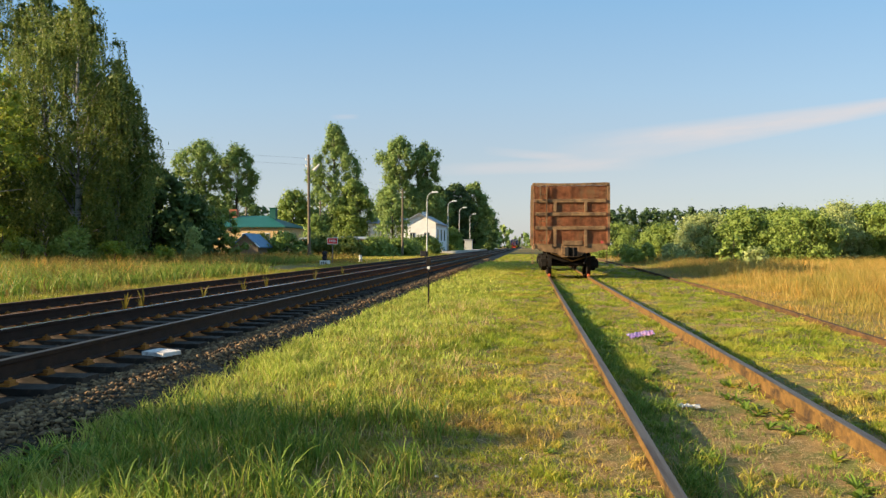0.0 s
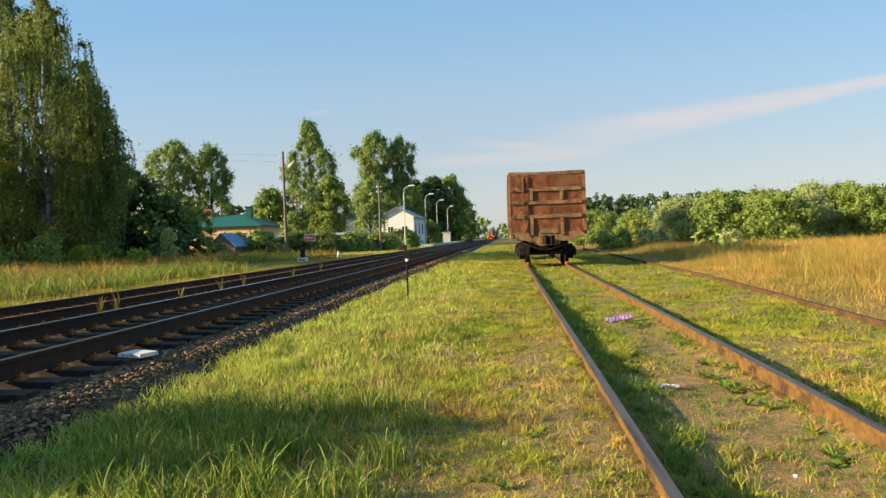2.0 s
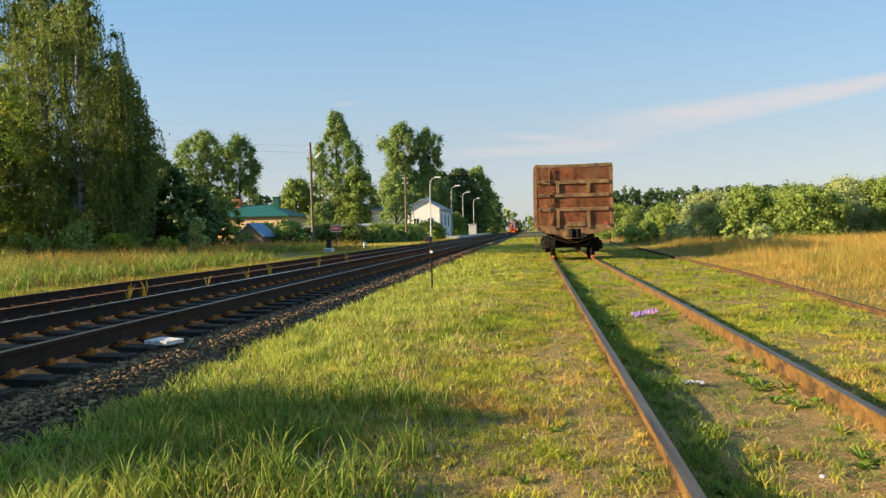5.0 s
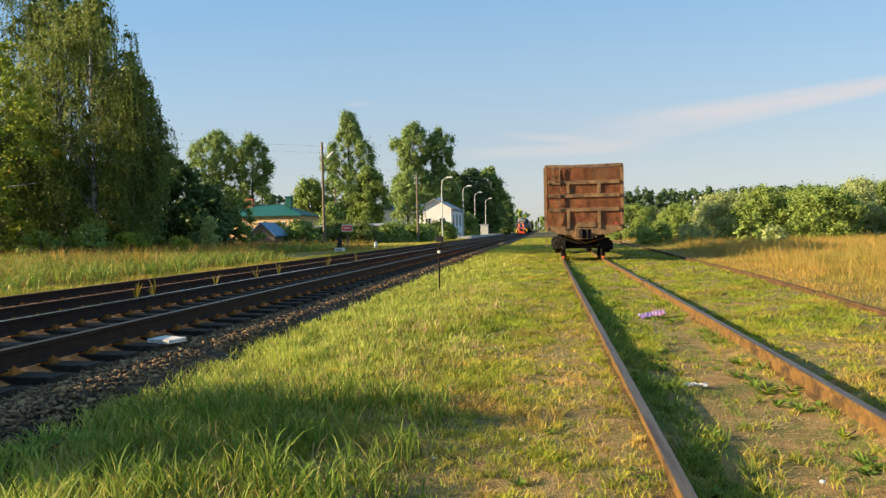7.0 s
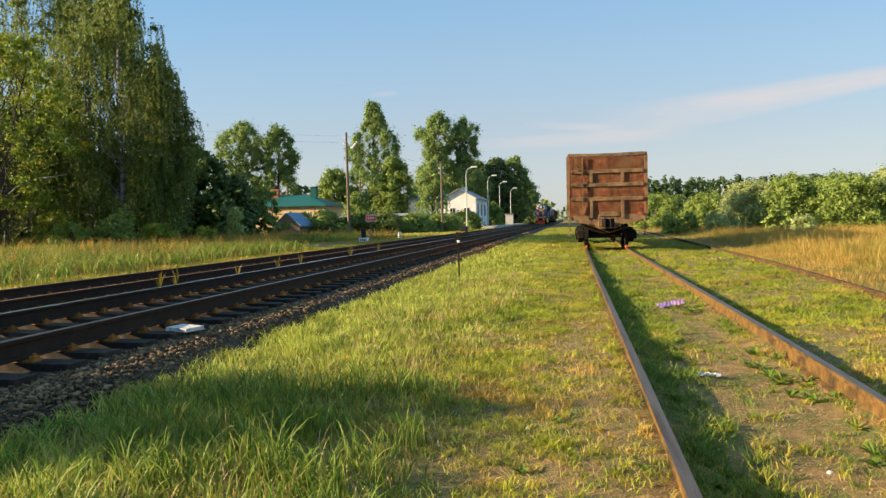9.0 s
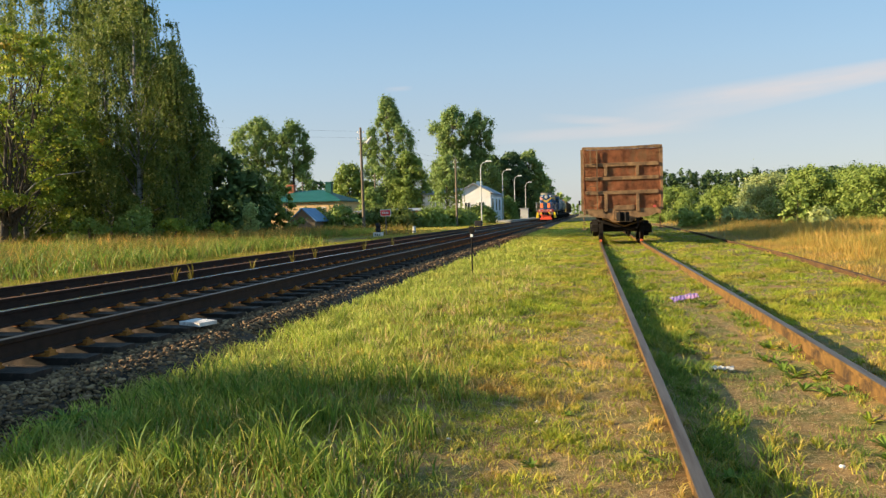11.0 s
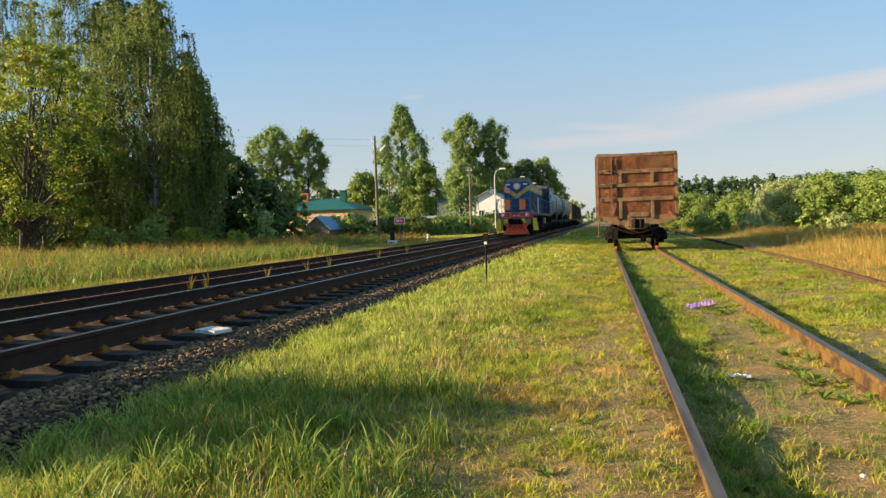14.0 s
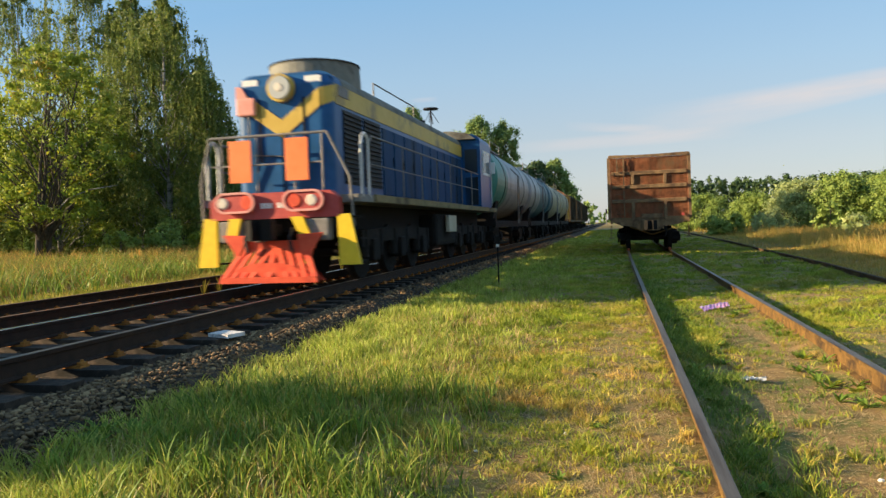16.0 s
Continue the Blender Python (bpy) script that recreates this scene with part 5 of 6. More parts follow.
    return lo, axles


# ---- tank wagons ----
def tank_wagon(label, bands, ends):
    """bands: (start, end, material) along the barrel."""
    w = thing("tank_wagon", label, "tank wagon", "wagons of the goods train")
    L, R, ZC = 11.6, 1.46, 2.72
    for y0, y1, mat in bands:
        bm = bmesh.new()
        add_tube(bm, (0, y0, ZC), (0, y1, ZC), R, R, 40)
        part("barrel_band", bm, mat, w, smooth=False)
    for y, s in ((0.55, -1), (L - 0.55, 1)):
        bm = bmesh.new()
        rows = []
        for i in range(6):
            a = math.pi / 2 * i / 5
            rr, d = R * math.cos(a), 0.42 * math.sin(a)
            rows.append([bm.verts.new((max(rr, 0.01) * math.cos(2 * math.pi * k / 40), y + s * d, ZC + max(rr, 0.01) * math.sin(2 * math.pi * k / 40))) for k in range(40)])
        for a, b in zip(rows, rows[1:]):
            for k in range(40):
                bm.faces.new((a[k], a[(k + 1) % 40], b[(k + 1) % 40], b[k]))
        part("end_cap", bm, ends, w, smooth=True)
    for y in (2.6, 9.0):
        bm = bmesh.new()
        add_tube(bm, (0, y - 0.035, ZC), (0, y + 0.035, ZC), R + 0.014, R + 0.014, 40)
        part("strap", bm, GRIME, w)
    bm = bmesh.new()
    add_tube(bm, (0, L / 2, ZC + R - 0.05), (0, L / 2, ZC + R + 0.28), 0.42, 0.40, 20)
    part("dome", bm, OCHRE if ends is TANK_CREAM else ends, w)
    bm = bmesh.new()
    add_box(bm, -0.55, 0.55, L / 2 - 1.3, L / 2 + 1.3, ZC + R + 0.02, ZC + R + 0.06)
    for x in (-0.55, 0.55):
        add_path(bm, [(x, L / 2 - 1.3, ZC + R), (x, L / 2 - 1.3, ZC + R + 0.42), (x, L / 2 + 1.3, ZC + R + 0.42), (x, L / 2 + 1.3, ZC + R)], 0.02, 6)
    part("catwalk", bm, STEEL_GREY, w)
    for s in (-1, 1):
        bm = bmesh.new()
        for k in (-0.22, 0.22):
            add_path(bm, [(s * 0.5, L / 2 + k, ZC + R + 0.05), (s * (R + 0.12), L / 2 + k, ZC + 0.4), (s * (R + 0.10), L / 2 + k, 1.0)], 0.02, 6)
        for i in range(6):
            z = 1.15 + i * 0.33
            add_tube(bm, (s * (R + 0.10), L / 2 - 0.22, z), (s * (R + 0.10), L / 2 + 0.22, z), 0.014, 0.014, 6)
        part("ladder", bm, STEEL_GREY, w)
    bm = bmesh.new()
    add_box(bm, -0.3, 0.3, 0.1, L - 0.1, 0.85, 1.15)
    for y in (0.1, L - 0.3):
        add_box(bm, -1.4, 1.4, y, y + 0.2, 0.92, 1.2)
    for y in (1.6, L - 1.6):
        add_prism(bm, [(-1.1, 1.1), (1.1, 1.1), (1.25, 1.9), (0.9, 1.6), (0, 1.35), (-0.9, 1.6), (-1.25, 1.9)], y - 0.35, y + 0.35, "y")
    part("underframe", bm, GRIME, w)
    # reservoirs and side sills added to block sunlight passing under the barrel
    bm = bmesh.new()
    add_tube(bm, (0.45, 4.0, 0.72), (0.45, 5.6, 0.72), 0.22, 0.22, 14)
    add_tube(bm, (-0.5, 6.2, 0.75), (-0.5, 7.0, 0.75), 0.19, 0.19, 14)
    part("added_reservoir", bm, GRIME, w)
    for sx in (-1, 1):
        bm = bmesh.new()
        add_box(bm, sx * 1.30 - 0.06, sx * 1.30 + 0.06, 0.2, L - 0.2, 0.86, 1.12, bevel=0.01)
        part("side_sill", bm, GRIME, w)
    sets = bogie(w, 1.9, 0.0, 1.3) + bogie(w, L - 1.9, 0.0, 1.3)
    coupler(w, 0.15, 1.0, -1)
    return w


TRAIN_X, SPEED, REACH = -5.31, 19.5, 11.5    # centre line, metres a second, where the front beam stands at 16 s
loco, loco_axles = locomotive()
train = [(loco, 0.0)]
y = 15.2
for label, bands, ends in (
        ("green-ended silver tank wagon with dark straps", ((0.55, 3.4, TANK_GREEN), (3.4, 11.05, TANK_GREY)), TANK_GREEN),
        ("silver and dark teal tank wagon with dark straps", ((0.55, 5.4, TANK_GREY), (5.4, 11.05, TANK_TEAL)), TANK_GREY),
        ("weathered cream tank wagon with dark spill stains", ((0.55, 3.2, TANK_TEAL), (3.2, 11.05, TANK_CREAM)), TANK_TEAL),
        ("weathered cream tank wagon at the end of the tanks", ((0.55, 11.05, TANK_CREAM),), TANK_CREAM)):
    train.append((tank_wagon(label, bands, ends), y))
    y += 12.0
first = gondola("loaded_open_wagon", "ochre open wagon heaped with an orange load", "wagons of the goods train", SHADED_WAGON, SHADED_WAGON, LOAD, detail=False, end_mat=OCHRE)
train.append((first, y + 0.4))
for k in range(1, 4):
    train.append((copy_thing(first, Matrix.Identity(4)), y + 0.4 + 13.9 * k))


# ---- trees and bushes ----
def leaf_cloud(centres, radii, per, size, rng, flat=0.75, long=1.5):
    """Many small leaf quads scattered in clumps; returns vertices and faces."""
    n = len(centres)
    idx = np.repeat(np.arange(n), per)
    d = rng.normal(0, 1, (len(idx), 3))
    d /= np.linalg.norm(d, axis=1)[:, None]
    r = np.abs(rng.normal(0, 0.62, len(idx)))
    p = centres[idx] + d * (radii[idx] * r)[:, None] * np.array([1, 1, flat])
    face = d + rng.normal(0, 0.42, (len(idx), 3)) + np.array([0, 0, 0.25])
    u = np.cross(face, rng.normal(0, 1, (len(idx), 3)))
    u /= np.linalg.norm(u, axis=1)[:, None] + 1e-9
    v = np.cross(face, u)
    v /= np.linalg.norm(v, axis=1)[:, None] + 1e-9
    s = size * rng.uniform(0.6, 1.4, len(idx))[:, None]
    V = np.stack([p - u * s * long * 0.6 - v * s * 0.42, p + v * s * 0.62, p + u * s * long * 0.6 - v * s * 0.25], 1).reshape(-1, 3)
    F = np.arange(len(V)).reshape(-1, 3)
    return V, F


def limb_path(a, b, sag, rng, n=5):
    a, b = np.array(a, float), np.array(b, float)
    pts = []
    for i in range(n + 1):
        t = i / n
        p = a + (b - a) * t + np.array([0, 0, sag]) * math.sin(math.pi * t) + (rng.normal(0, 0.03, 3) * np.linalg.norm(b - a) if 0 < i < n else 0)
        pts.append(p)
    return pts


def add_limb(bm, pts, r0, r1, seg=7):
    """One tapered bent limb with joined rings."""
    rows = []
    n = len(pts)
    for i, p in enumerate(pts):
        d = Vector(pts[min(i + 1, n - 1)]) - Vector(pts[max(i - 1, 0)])
        q = d.to_track_quat("Z", "Y")
        r = r0 + (r1 - r0) * i / (n - 1)
        rows.append([bm.verts.new(Vector(p) + q @ Vector((r * math.cos(2 * math.pi * k / seg), r * math.sin(2 * math.pi * k / seg), 0))) for k in range(seg)])
    for a, b in zip(rows, rows[1:]):
        for k in range(seg):
            bm.faces.new((a[k], a[(k + 1) % seg], b[(k + 1) % seg], b[k]))
    bm.faces.new(rows[0][::-1])
    bm.faces.new(rows[-1])


def tree(name, label, category, x, y, height, spread_, shape, leaf, bark, seed, clumps=60, per=260, size=0.16, trunk_r=0.22, low=0.18, weep=0.0, stems=1, group="", lean=0.0, clump_r=None, flat=0.8):
    """shape(t) gives the crown's half width, 0 to 1, at the part t of the crown's height."""
    rng = np.random.default_rng(seed)
    z0 = float(ground_z(x, y)) - 0.05
    top = height
    t_ob = thing(name, label, category, group)
    t_ob.matrix_world = pose(x, y, z0)
    bm = bmesh.new()
    ends = []
    for s in range(stems):
        off = rng.normal(0, 0.35, 2) * (stems > 1)
        tipx, tipy = off[0] * 3 + lean * top, off[1] * 3
        ends.append((off, (tipx, tipy)))
        add_limb(bm, [(off[0] + (tipx - off[0]) * k ** 1.3 + rng.normal(0, 0.04) * top * 0.2 * k, off[1] + (tipy - off[1]) * k ** 1.3, top * 0.94 * k) for k in (0, 0.12, 0.3, 0.5, 0.7, 0.86, 1.0)], trunk_r / math.sqrt(stems), 0.02, 9)
    centres, radii, limbs = [], [], []
    near = y < 48 and height > 5
    bl = bm
    cr = clump_r or spread_ * 0.30
    for k in range(clumps):
        t = (k + rng.uniform(0, 1)) / clumps
        z = top * (low + (1 - low) * t)
        a = rng.uniform(0, 2 * math.pi)
        r = spread_ * shape(t) * rng.uniform(0.25, 1.0) ** 0.6
        off, tip = ends[k % stems]
        cx, cy = tip[0] * z / top, tip[1] * z / top
        c = np.array([cx + r * math.cos(a), cy + r * math.sin(a), z])
        centres.append(c)
        radii.append(cr * rng.uniform(0.6, 1.25) * (0.55 + 0.45 * shape(t)))
        if k % 2 == 0:
            zb = max(z - r * 0.9 - 0.3, top * low * 0.6)
            if near:
                bl = bmesh.new()
            add_limb(bl, limb_path((cx, cy, zb), c, 0.1 * r, rng, 3), max(0.02, trunk_r * 0.3 * (1 - t * 0.7)), 0.012, 6)
            if near:
                limbs.append(bl)
    trunk = part("trunk", bm, bark, t_ob, smooth=True)
    for bl in limbs:
        part("limb", bl, bark, t_ob)
    V, F = leaf_cloud(np.array(centres), np.array(radii), per, size, rng, flat)
    if weep:
        # hanging strands of leaves under the clumps
        Vs = []
        for c, r in zip(centres, radii):
            for _ in range(int(11 * weep)):
                a, d = rng.uniform(0, 6.28), r * rng.uniform(0.3, 1.15)
                base = c + np.array([d * math.cos(a), d * math.sin(a), rng.uniform(-0.3, 0.3) * r])
                ln = rng.uniform(0.8, 3.2) * min(1.0, c[2] / 6)
                m = int(ln / 0.075)
                tt = np.linspace(0, 1, m)
                p = base + np.column_stack([0.22 * tt * math.cos(a) + rng.normal(0, 0.035, m), 0.22 * tt * math.sin(a) + rng.normal(0, 0.035, m), -ln * tt])
                p = p[p[:, 2] > 0.9]
                Vs.append(p)
        P = np.concatenate(Vs)
        u = rng.normal(0, 1, (len(P), 3)) * np.array([0.5, 0.5, 1.0])
        u /= np.linalg.norm(u, axis=1)[:, None]
        v = np.cross(u, rng.normal(0, 1, (len(P), 3)))
        v /= np.linalg.norm(v, axis=1)[:, None] + 1e-9
        s = size * 0.85 * rng.uniform(0.6, 1.3, len(P))[:, None]
        V2 = np.stack([P - u * s * 0.9 - v * s * 0.3, P + v * s * 0.5, P + u * s * 0.9 - v * s * 0.2], 1).reshape(-1, 3)
        F2 = np.arange(len(V2)).reshape(-1, 3) + len(V)
        V, F = np.concatenate([V, V2]), np.concatenate([F, F2])
    crown = new("crown", raw_mesh("crown", V, F, leaf))
    crown.parent = t_ob
    return t_ob


def egg(t):
    return math.sin(math.pi * min(1, 0.12 + 0.86 * t)) ** 0.7


def bell(t):
    return (0.85 + 0.33 * t) if t < 0.45 else max(0.06, math.cos((t - 0.45) / 0.55 * math.pi / 2)) ** 0.75


def curtain(t):
    return (0.72 + 0.52 * t) if t < 0.54 else max(0.08, math.cos((t - 0.54) / 0.46 * math.pi / 2)) ** 0.85


def column(t):
    return (0.55 + 0.45 * math.sin(math.pi * min(1.0, t * 1.15 + 0.1))) * (1 - 0.75 * max(0, t - 0.72) / 0.28)


def dome(t):
    return math.sqrt(max(0.02, 1 - (t * 0.97) ** 2))


def lobed(t):
    return (0.7 + 0.3 * math.sin(9 * t)) * math.sin(math.pi * min(1, 0.2 + 0.78 * t)) ** 0.6


# the birches and the turning tree beyond the running lines
tree("weeping_birch", "tall weeping birch with drooping dark green leaves", "tree", -27.7, 42, 16.8, 4.4, curtain, BIRCH_LEAF, BIRCH_BARK, 1, 140, 80, 0.125, 0.24, 0.14, 1.2, clump_r=0.62)
tree("weeping_birch", "weeping birch leaning over the meadow with hanging strands", "tree", -25.75, 43, 12.3, 2.5, curtain, BIRCH_LEAF, BIRCH_BARK, 2, 70, 80, 0.125, 0.2, 0.12, 1.3, clump_r=0.6)
tree("weeping_birch", "tallest weeping birch with thin pale crown", "tree", -36.6, 45, 20.4, 5.2, curtain, BIRCH_LEAF, BIRCH_BARK, 3, 110, 80, 0.13, 0.26, 0.15, 0.8, clump_r=0.7)
tree("weeping_birch", "slender weeping birch behind the others", "tree", -32.0, 45, 18.4, 4.4, curtain, BIRCH_LEAF, BIRCH_BARK, 4, 130, 80, 0.13, 0.22, 0.12, 1.0, clump_r=0.68)
tree("weeping_birch", "weeping birch at the end of the row", "tree", -42.6, 46, 20.0, 5.2, curtain, BIRCH_LEAF, BIRCH_BARK, 8, 95, 80, 0.13, 0.24, 0.12, 1.0, clump_r=0.85)
tree("weeping_birch", "low birch with branches down to the grass", "tree", -34.5, 40, 9.0, 3.8, dome, BIRCH_LEAF, BIRCH_BARK, 5, 90, 80, 0.13, 0.18, 0.06, 0.8, clump_r=0.9)
tree("turning_maple", "leaning multi-stemmed tree with yellow-green and orange leaves", "tree", -30.6, 33.5, 11.8, 4.5, egg, NEAR_LEAF, BARK, 6, 210, 130, 0.11, 0.25, 0.20, 0, stems=3, lean=0.07, clump_r=0.75)
tree("turning_maple", "yellow-green tree with bare lower limbs", "tree", -37.5, 35.5, 11.0, 4.2, egg, NEAR_LEAF, BARK, 7, 150, 110, 0.13, 0.22, 0.2, 0, stems=2, clump_r=0.8)
bm = bmesh.new()
add_limb(bm, [(-29.9, 33.2, 3.3), (-28.6, 33.2, 3.2), (-27.9, 33.2, 3.75), (-26.6, 33.2, 4.15), (-24.9, 33.2, 4.3)], 0.06, 0.02)
solo("bare_branch", bm, BIRCH_BARK, "bare pale branch reaching out of the tree", "branch")
# dark thicket behind, and undergrowth
for i, (x, y, h, s) in enumerate(((-36.5, 57, 7.5, 5.0), (-31.8, 58, 8.0, 4.2), (-28.4, 58, 5.4, 2.3), (-42, 55, 8.5, 5.0), (-48, 52, 9.0, 5.5), (-55, 50, 10, 6.0))):
    tree("dark_thicket", "dense dark green thicket in the shade", "bush", x, y, h, s, dome, DARK_LEAF, BARK, 20 + i, 120, 120, 0.26, 0.2, 0.02, group="thicket behind the birches", clump_r=0.95)
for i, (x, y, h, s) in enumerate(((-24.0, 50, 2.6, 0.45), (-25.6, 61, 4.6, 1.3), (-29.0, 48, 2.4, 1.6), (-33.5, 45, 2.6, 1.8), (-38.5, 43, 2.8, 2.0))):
    tree("young_willow", "small pale green willow bush in the meadow", "bush", x, y, h, s, egg, PALE_LIT_WILLOW if i == 0 else WILLOW_LEAF, BARK, 40 + i, 26, 150, 0.16 if i else 0.11, 0.06, 0.08, stems=3 if i else 1, clump_r=0.5 if i else 0.38)
for i, (x, y, h, s) in enumerate(((-22.6, 37.5, 1.5, 1.0), (-24.8, 36.8, 1.9, 1.1), (-27.0, 36.0, 1.7, 1.2), (-29.2, 37.4, 2.3, 1.2), (-31.8, 35.8, 1.9, 1.3), (-34.2, 36.6, 2.3, 1.4), (-20.9, 39.5, 1.2, 0.9), (-26.0, 39.0, 2.4, 1.2))):
    tree("undergrowth_bush", "low yellow-green bush at the foot of the birches", "bush", x, y, h, s, dome, WILLOW_LEAF if i % 3 else NEAR_LEAF, BARK, 45 + i, 26, 120, 0.10, 0.04, 0.04, group="undergrowth", clump_r=0.4)
# the poplars behind the houses
tree("poplar", "broad poplar with two tops behind the houses", "tree", -61.0, 130, 20.6, 8.4, lobed, POPLAR_LEAF, BARK, 50, 190, 300, 0.21, 0.4, 0.1, clump_r=1.15, flat=1.35)
tree("poplar", "broad poplar beside its twin", "tree", -54.2, 131, 19.6, 6.8, lobed, POPLAR_LEAF, BARK, 51, 150, 300, 0.21, 0.4, 0.1, clump_r=1.1, flat=1.35)
tree("tall_poplar", "tall narrow poplar above the lower trees", "tree", -33.8, 125, 22.3, 5.6, column, POPLAR_LEAF, BARK, 52, 200, 300, 0.20, 0.45, 0.1, clump_r=1.05, flat=1.4)
tree("poplar", "rounded tree at the poplar's foot", "tree", -40.0, 121, 10.5, 3.8, dome, WILLOW_LEAF, BARK, 53, 120, 190, 0.25, 0.3, 0.05, clump_r=1.1)
tree("poplar", "low tree between the two tall poplars", "tree", -29.5, 122, 12.5, 3.4, egg, WILLOW_LEAF, BARK, 54, 110, 190, 0.25, 0.3, 0.08, clump_r=1.1)
tree("tall_poplar", "large poplar behind the white house", "tree", -27.9, 157, 24.6, 7.4, lobed, POPLAR_LEAF, BARK, 55, 200, 300, 0.23, 0.45, 0.2, clump_r=1.2, flat=1.4)
tree("tall_poplar", "poplar with a gap in its crown behind the white house", "tree", -21.9, 159, 23.6, 5.6, lobed, POPLAR_LEAF, BARK, 56, 130, 300, 0.23, 0.4, 0.2, clump_r=1.15, flat=1.4)
tree("fir", "drooping grey-green conifer before the white house", "tree", -20.9, 112, 10.8, 3.0, lambda t: 1 - 0.85 * t, POPLAR_LEAF, BARK, 57, 60, 90, 0.22, 0.2, 0.34, 0.3, clump_r=0.7, flat=0.4)
for i, (x, y, h, s, m) in enumerate(((-24.5, 196, 17.5, 6.0, DARK_LEAF), (-19.5, 200, 18.2, 5.5, FOREST_LEAF), (-14.6, 204, 18.8, 4.6, POPLAR_LEAF), (-12.0, 215, 13.0, 3.6, POPLAR_LEAF), (-30, 190, 16, 6.0, DARK_LEAF))):
    tree("station_tree", "tall leafy tree along the station", "tree", x, y, h, s, egg, m, BARK, 60 + i, 170, 160, 0.36, 0.4, 0.03, group="trees along the station", clump_r=1.5)
# low bushes along the far verge
for i, (x, y, h, s) in enumerate(((-21.5, 84, 2.1, 2.6), (-18.6, 88, 2.0, 2.4), (-16.4, 92, 1.9, 2.0), (-19.6, 97, 2.2, 2.6), (-24.5, 86, 2.4, 2.6), (-26.8, 90, 4.9, 1.2), (-28.5, 84, 2.6, 2.8), (-15.6, 113, 2.6, 2.4), (-33.0, 86, 2.4, 2.4), (-13.9, 141, 4.6, 1.8), (-17.3, 102, 2.1, 2.4))):
    tree("verge_bush", "leafy green bush along the verge", "bush", x, y, h, s, dome, WILLOW_LEAF if i % 4 else BIRCH_LEAF, BARK, 80 + i, 34, 330, 0.20, 0.08, 0.02, group="bushes along the far verge", clump_r=0.95)
# bushes and woods beyond the dry field
for i, (x, y, h, s, m) in enumerate(((10.4, 84, 4.1, 3.7, WILLOW_LEAF), (15.0, 62, 4.2, 3.0, SILVER_LEAF), (17.3, 60, 4.5, 3.0, WILLOW_LEAF), (20.6, 57, 4.9, 3.4, WILLOW_LEAF), (24.2, 61, 5.0, 3.0, SILVER_LEAF), (25.6, 63, 6.2, 1.7, SILVER_LEAF), (28.5, 60, 5.4, 3.2, WILLOW_LEAF), (33.0, 58, 5.4, 3.4, WILLOW_LEAF), (37.5, 57, 5.8, 3.6, WILLOW_LEAF), (42.5, 56, 5.6, 3.6, WILLOW_LEAF), (13.6, 74, 3.7, 2.6, WILLOW_LEAF), (48, 56, 6.0, 4.0, WILLOW_LEAF), (23.0, 68, 5.8, 3.0, WILLOW_LEAF), (30.5, 68, 6.4, 3.4, WILLOW_LEAF))):
    tree("willow_bush", "rounded sunlit willow bush beyond the dry field", "bush", x, y, h * (0.92 if x < 20 else 0.78), s * 0.97, dome, m, BARK, 100 + i, 110, 340, 0.10, 0.1, 0.02, group="bushes beyond the dry field", clump_r=0.85)
for i, (x, y, h, s) in enumerate(((13.2, 48, 1.9, 0.8), (14.1, 46.5, 1.2, 0.6), (9.2, 56, 1.6, 0.9), (10.6, 55, 1.5, 0.9), (8.4, 62, 1.5, 0.9), (12.0, 57, 1.8, 0.8), (7.9, 57, 1.1, 0.7))):
    tree("sapling", "small sapling standing in the dry grass", "bush", x, y, h, s, egg, SILVER_LEAF if i % 2 else WILLOW_LEAF, BARK, 130 + i, 18, 110, 0.13, 0.03, 0.08, group="saplings in the field", clump_r=0.35)
# a tree beyond the picture whose shadow falls across the foreground grass
tree("roadside_tree", "rounded leafy tree beside the line", "tree", -18.1, 0.0, 5.8, 1.68, dome, POPLAR_LEAF, BARK, 150, 50, 50, 0.16, 0.12, 0.2, clump_r=0.6)
# unseen bush, added only to carry that shade into the lower left
tree("unseen_shade_bush", "small leafy bush out of view, added for its shade", "bush", -14.5, 0.3, 4.4, 0.75, dome, POPLAR_LEAF, BARK, 151, 34, 44, 0.16, 0.07, 0.2, clump_r=0.45)


def far_woods(name, label, rows, leaf, seed, per=26, size=1.1):
    """Distant woods as one mass of crowns: rows of (x0, x1, y, height, step)."""
    rng = np.random.default_rng(seed)
    C, R = [], []
    for x0, x1, y, h, step in rows:
        for x in np.arange(x0, x1, step):
            hh = h * rng.uniform(0.90, 1.08)
            for k in range(7):
                t = k / 6
                C.append((x + rng.normal(0, step * 0.3), y + rng.normal(0, 3), hh * (0.05 + 0.9 * t)))
                R.append(max(step * (0.75 - 0.5 * t), 0.95))
    V, F = leaf_cloud(np.array(C), np.array(R), per, size, rng, 1.2, 1.3)
    tagged(new(name, raw_mesh(name, V, F, leaf)), label, "woods", kind="stuff")


far_woods("pine_wood", "dark distant pine wood behind the bushes", ((8, 150, 200, 10.4, 1.0), (5, 180, 215, 12.0, 1.4)), FOREST_LEAF, 5, 55, 0.62)
far_woods("far_left_wood", "distant wood behind the houses", ((-140, -60, 250, 15.5, 5.0), (-60, -22, 235, 12.0, 4.5), (-150, -45, 170, 8.5, 4.0)), FOREST_LEAF, 6, 26, 1.5)
far_woods("horizon_wood", "hazy trees on the horizon along the line", ((-60, -9, 420, 12.0, 5.0), (-34, -10, 330, 9.0, 4.0), (2, 60, 480, 10, 5.5), (-12, 3, 900, 13, 5.0)), POPLAR_LEAF, 7, 24, 1.6)
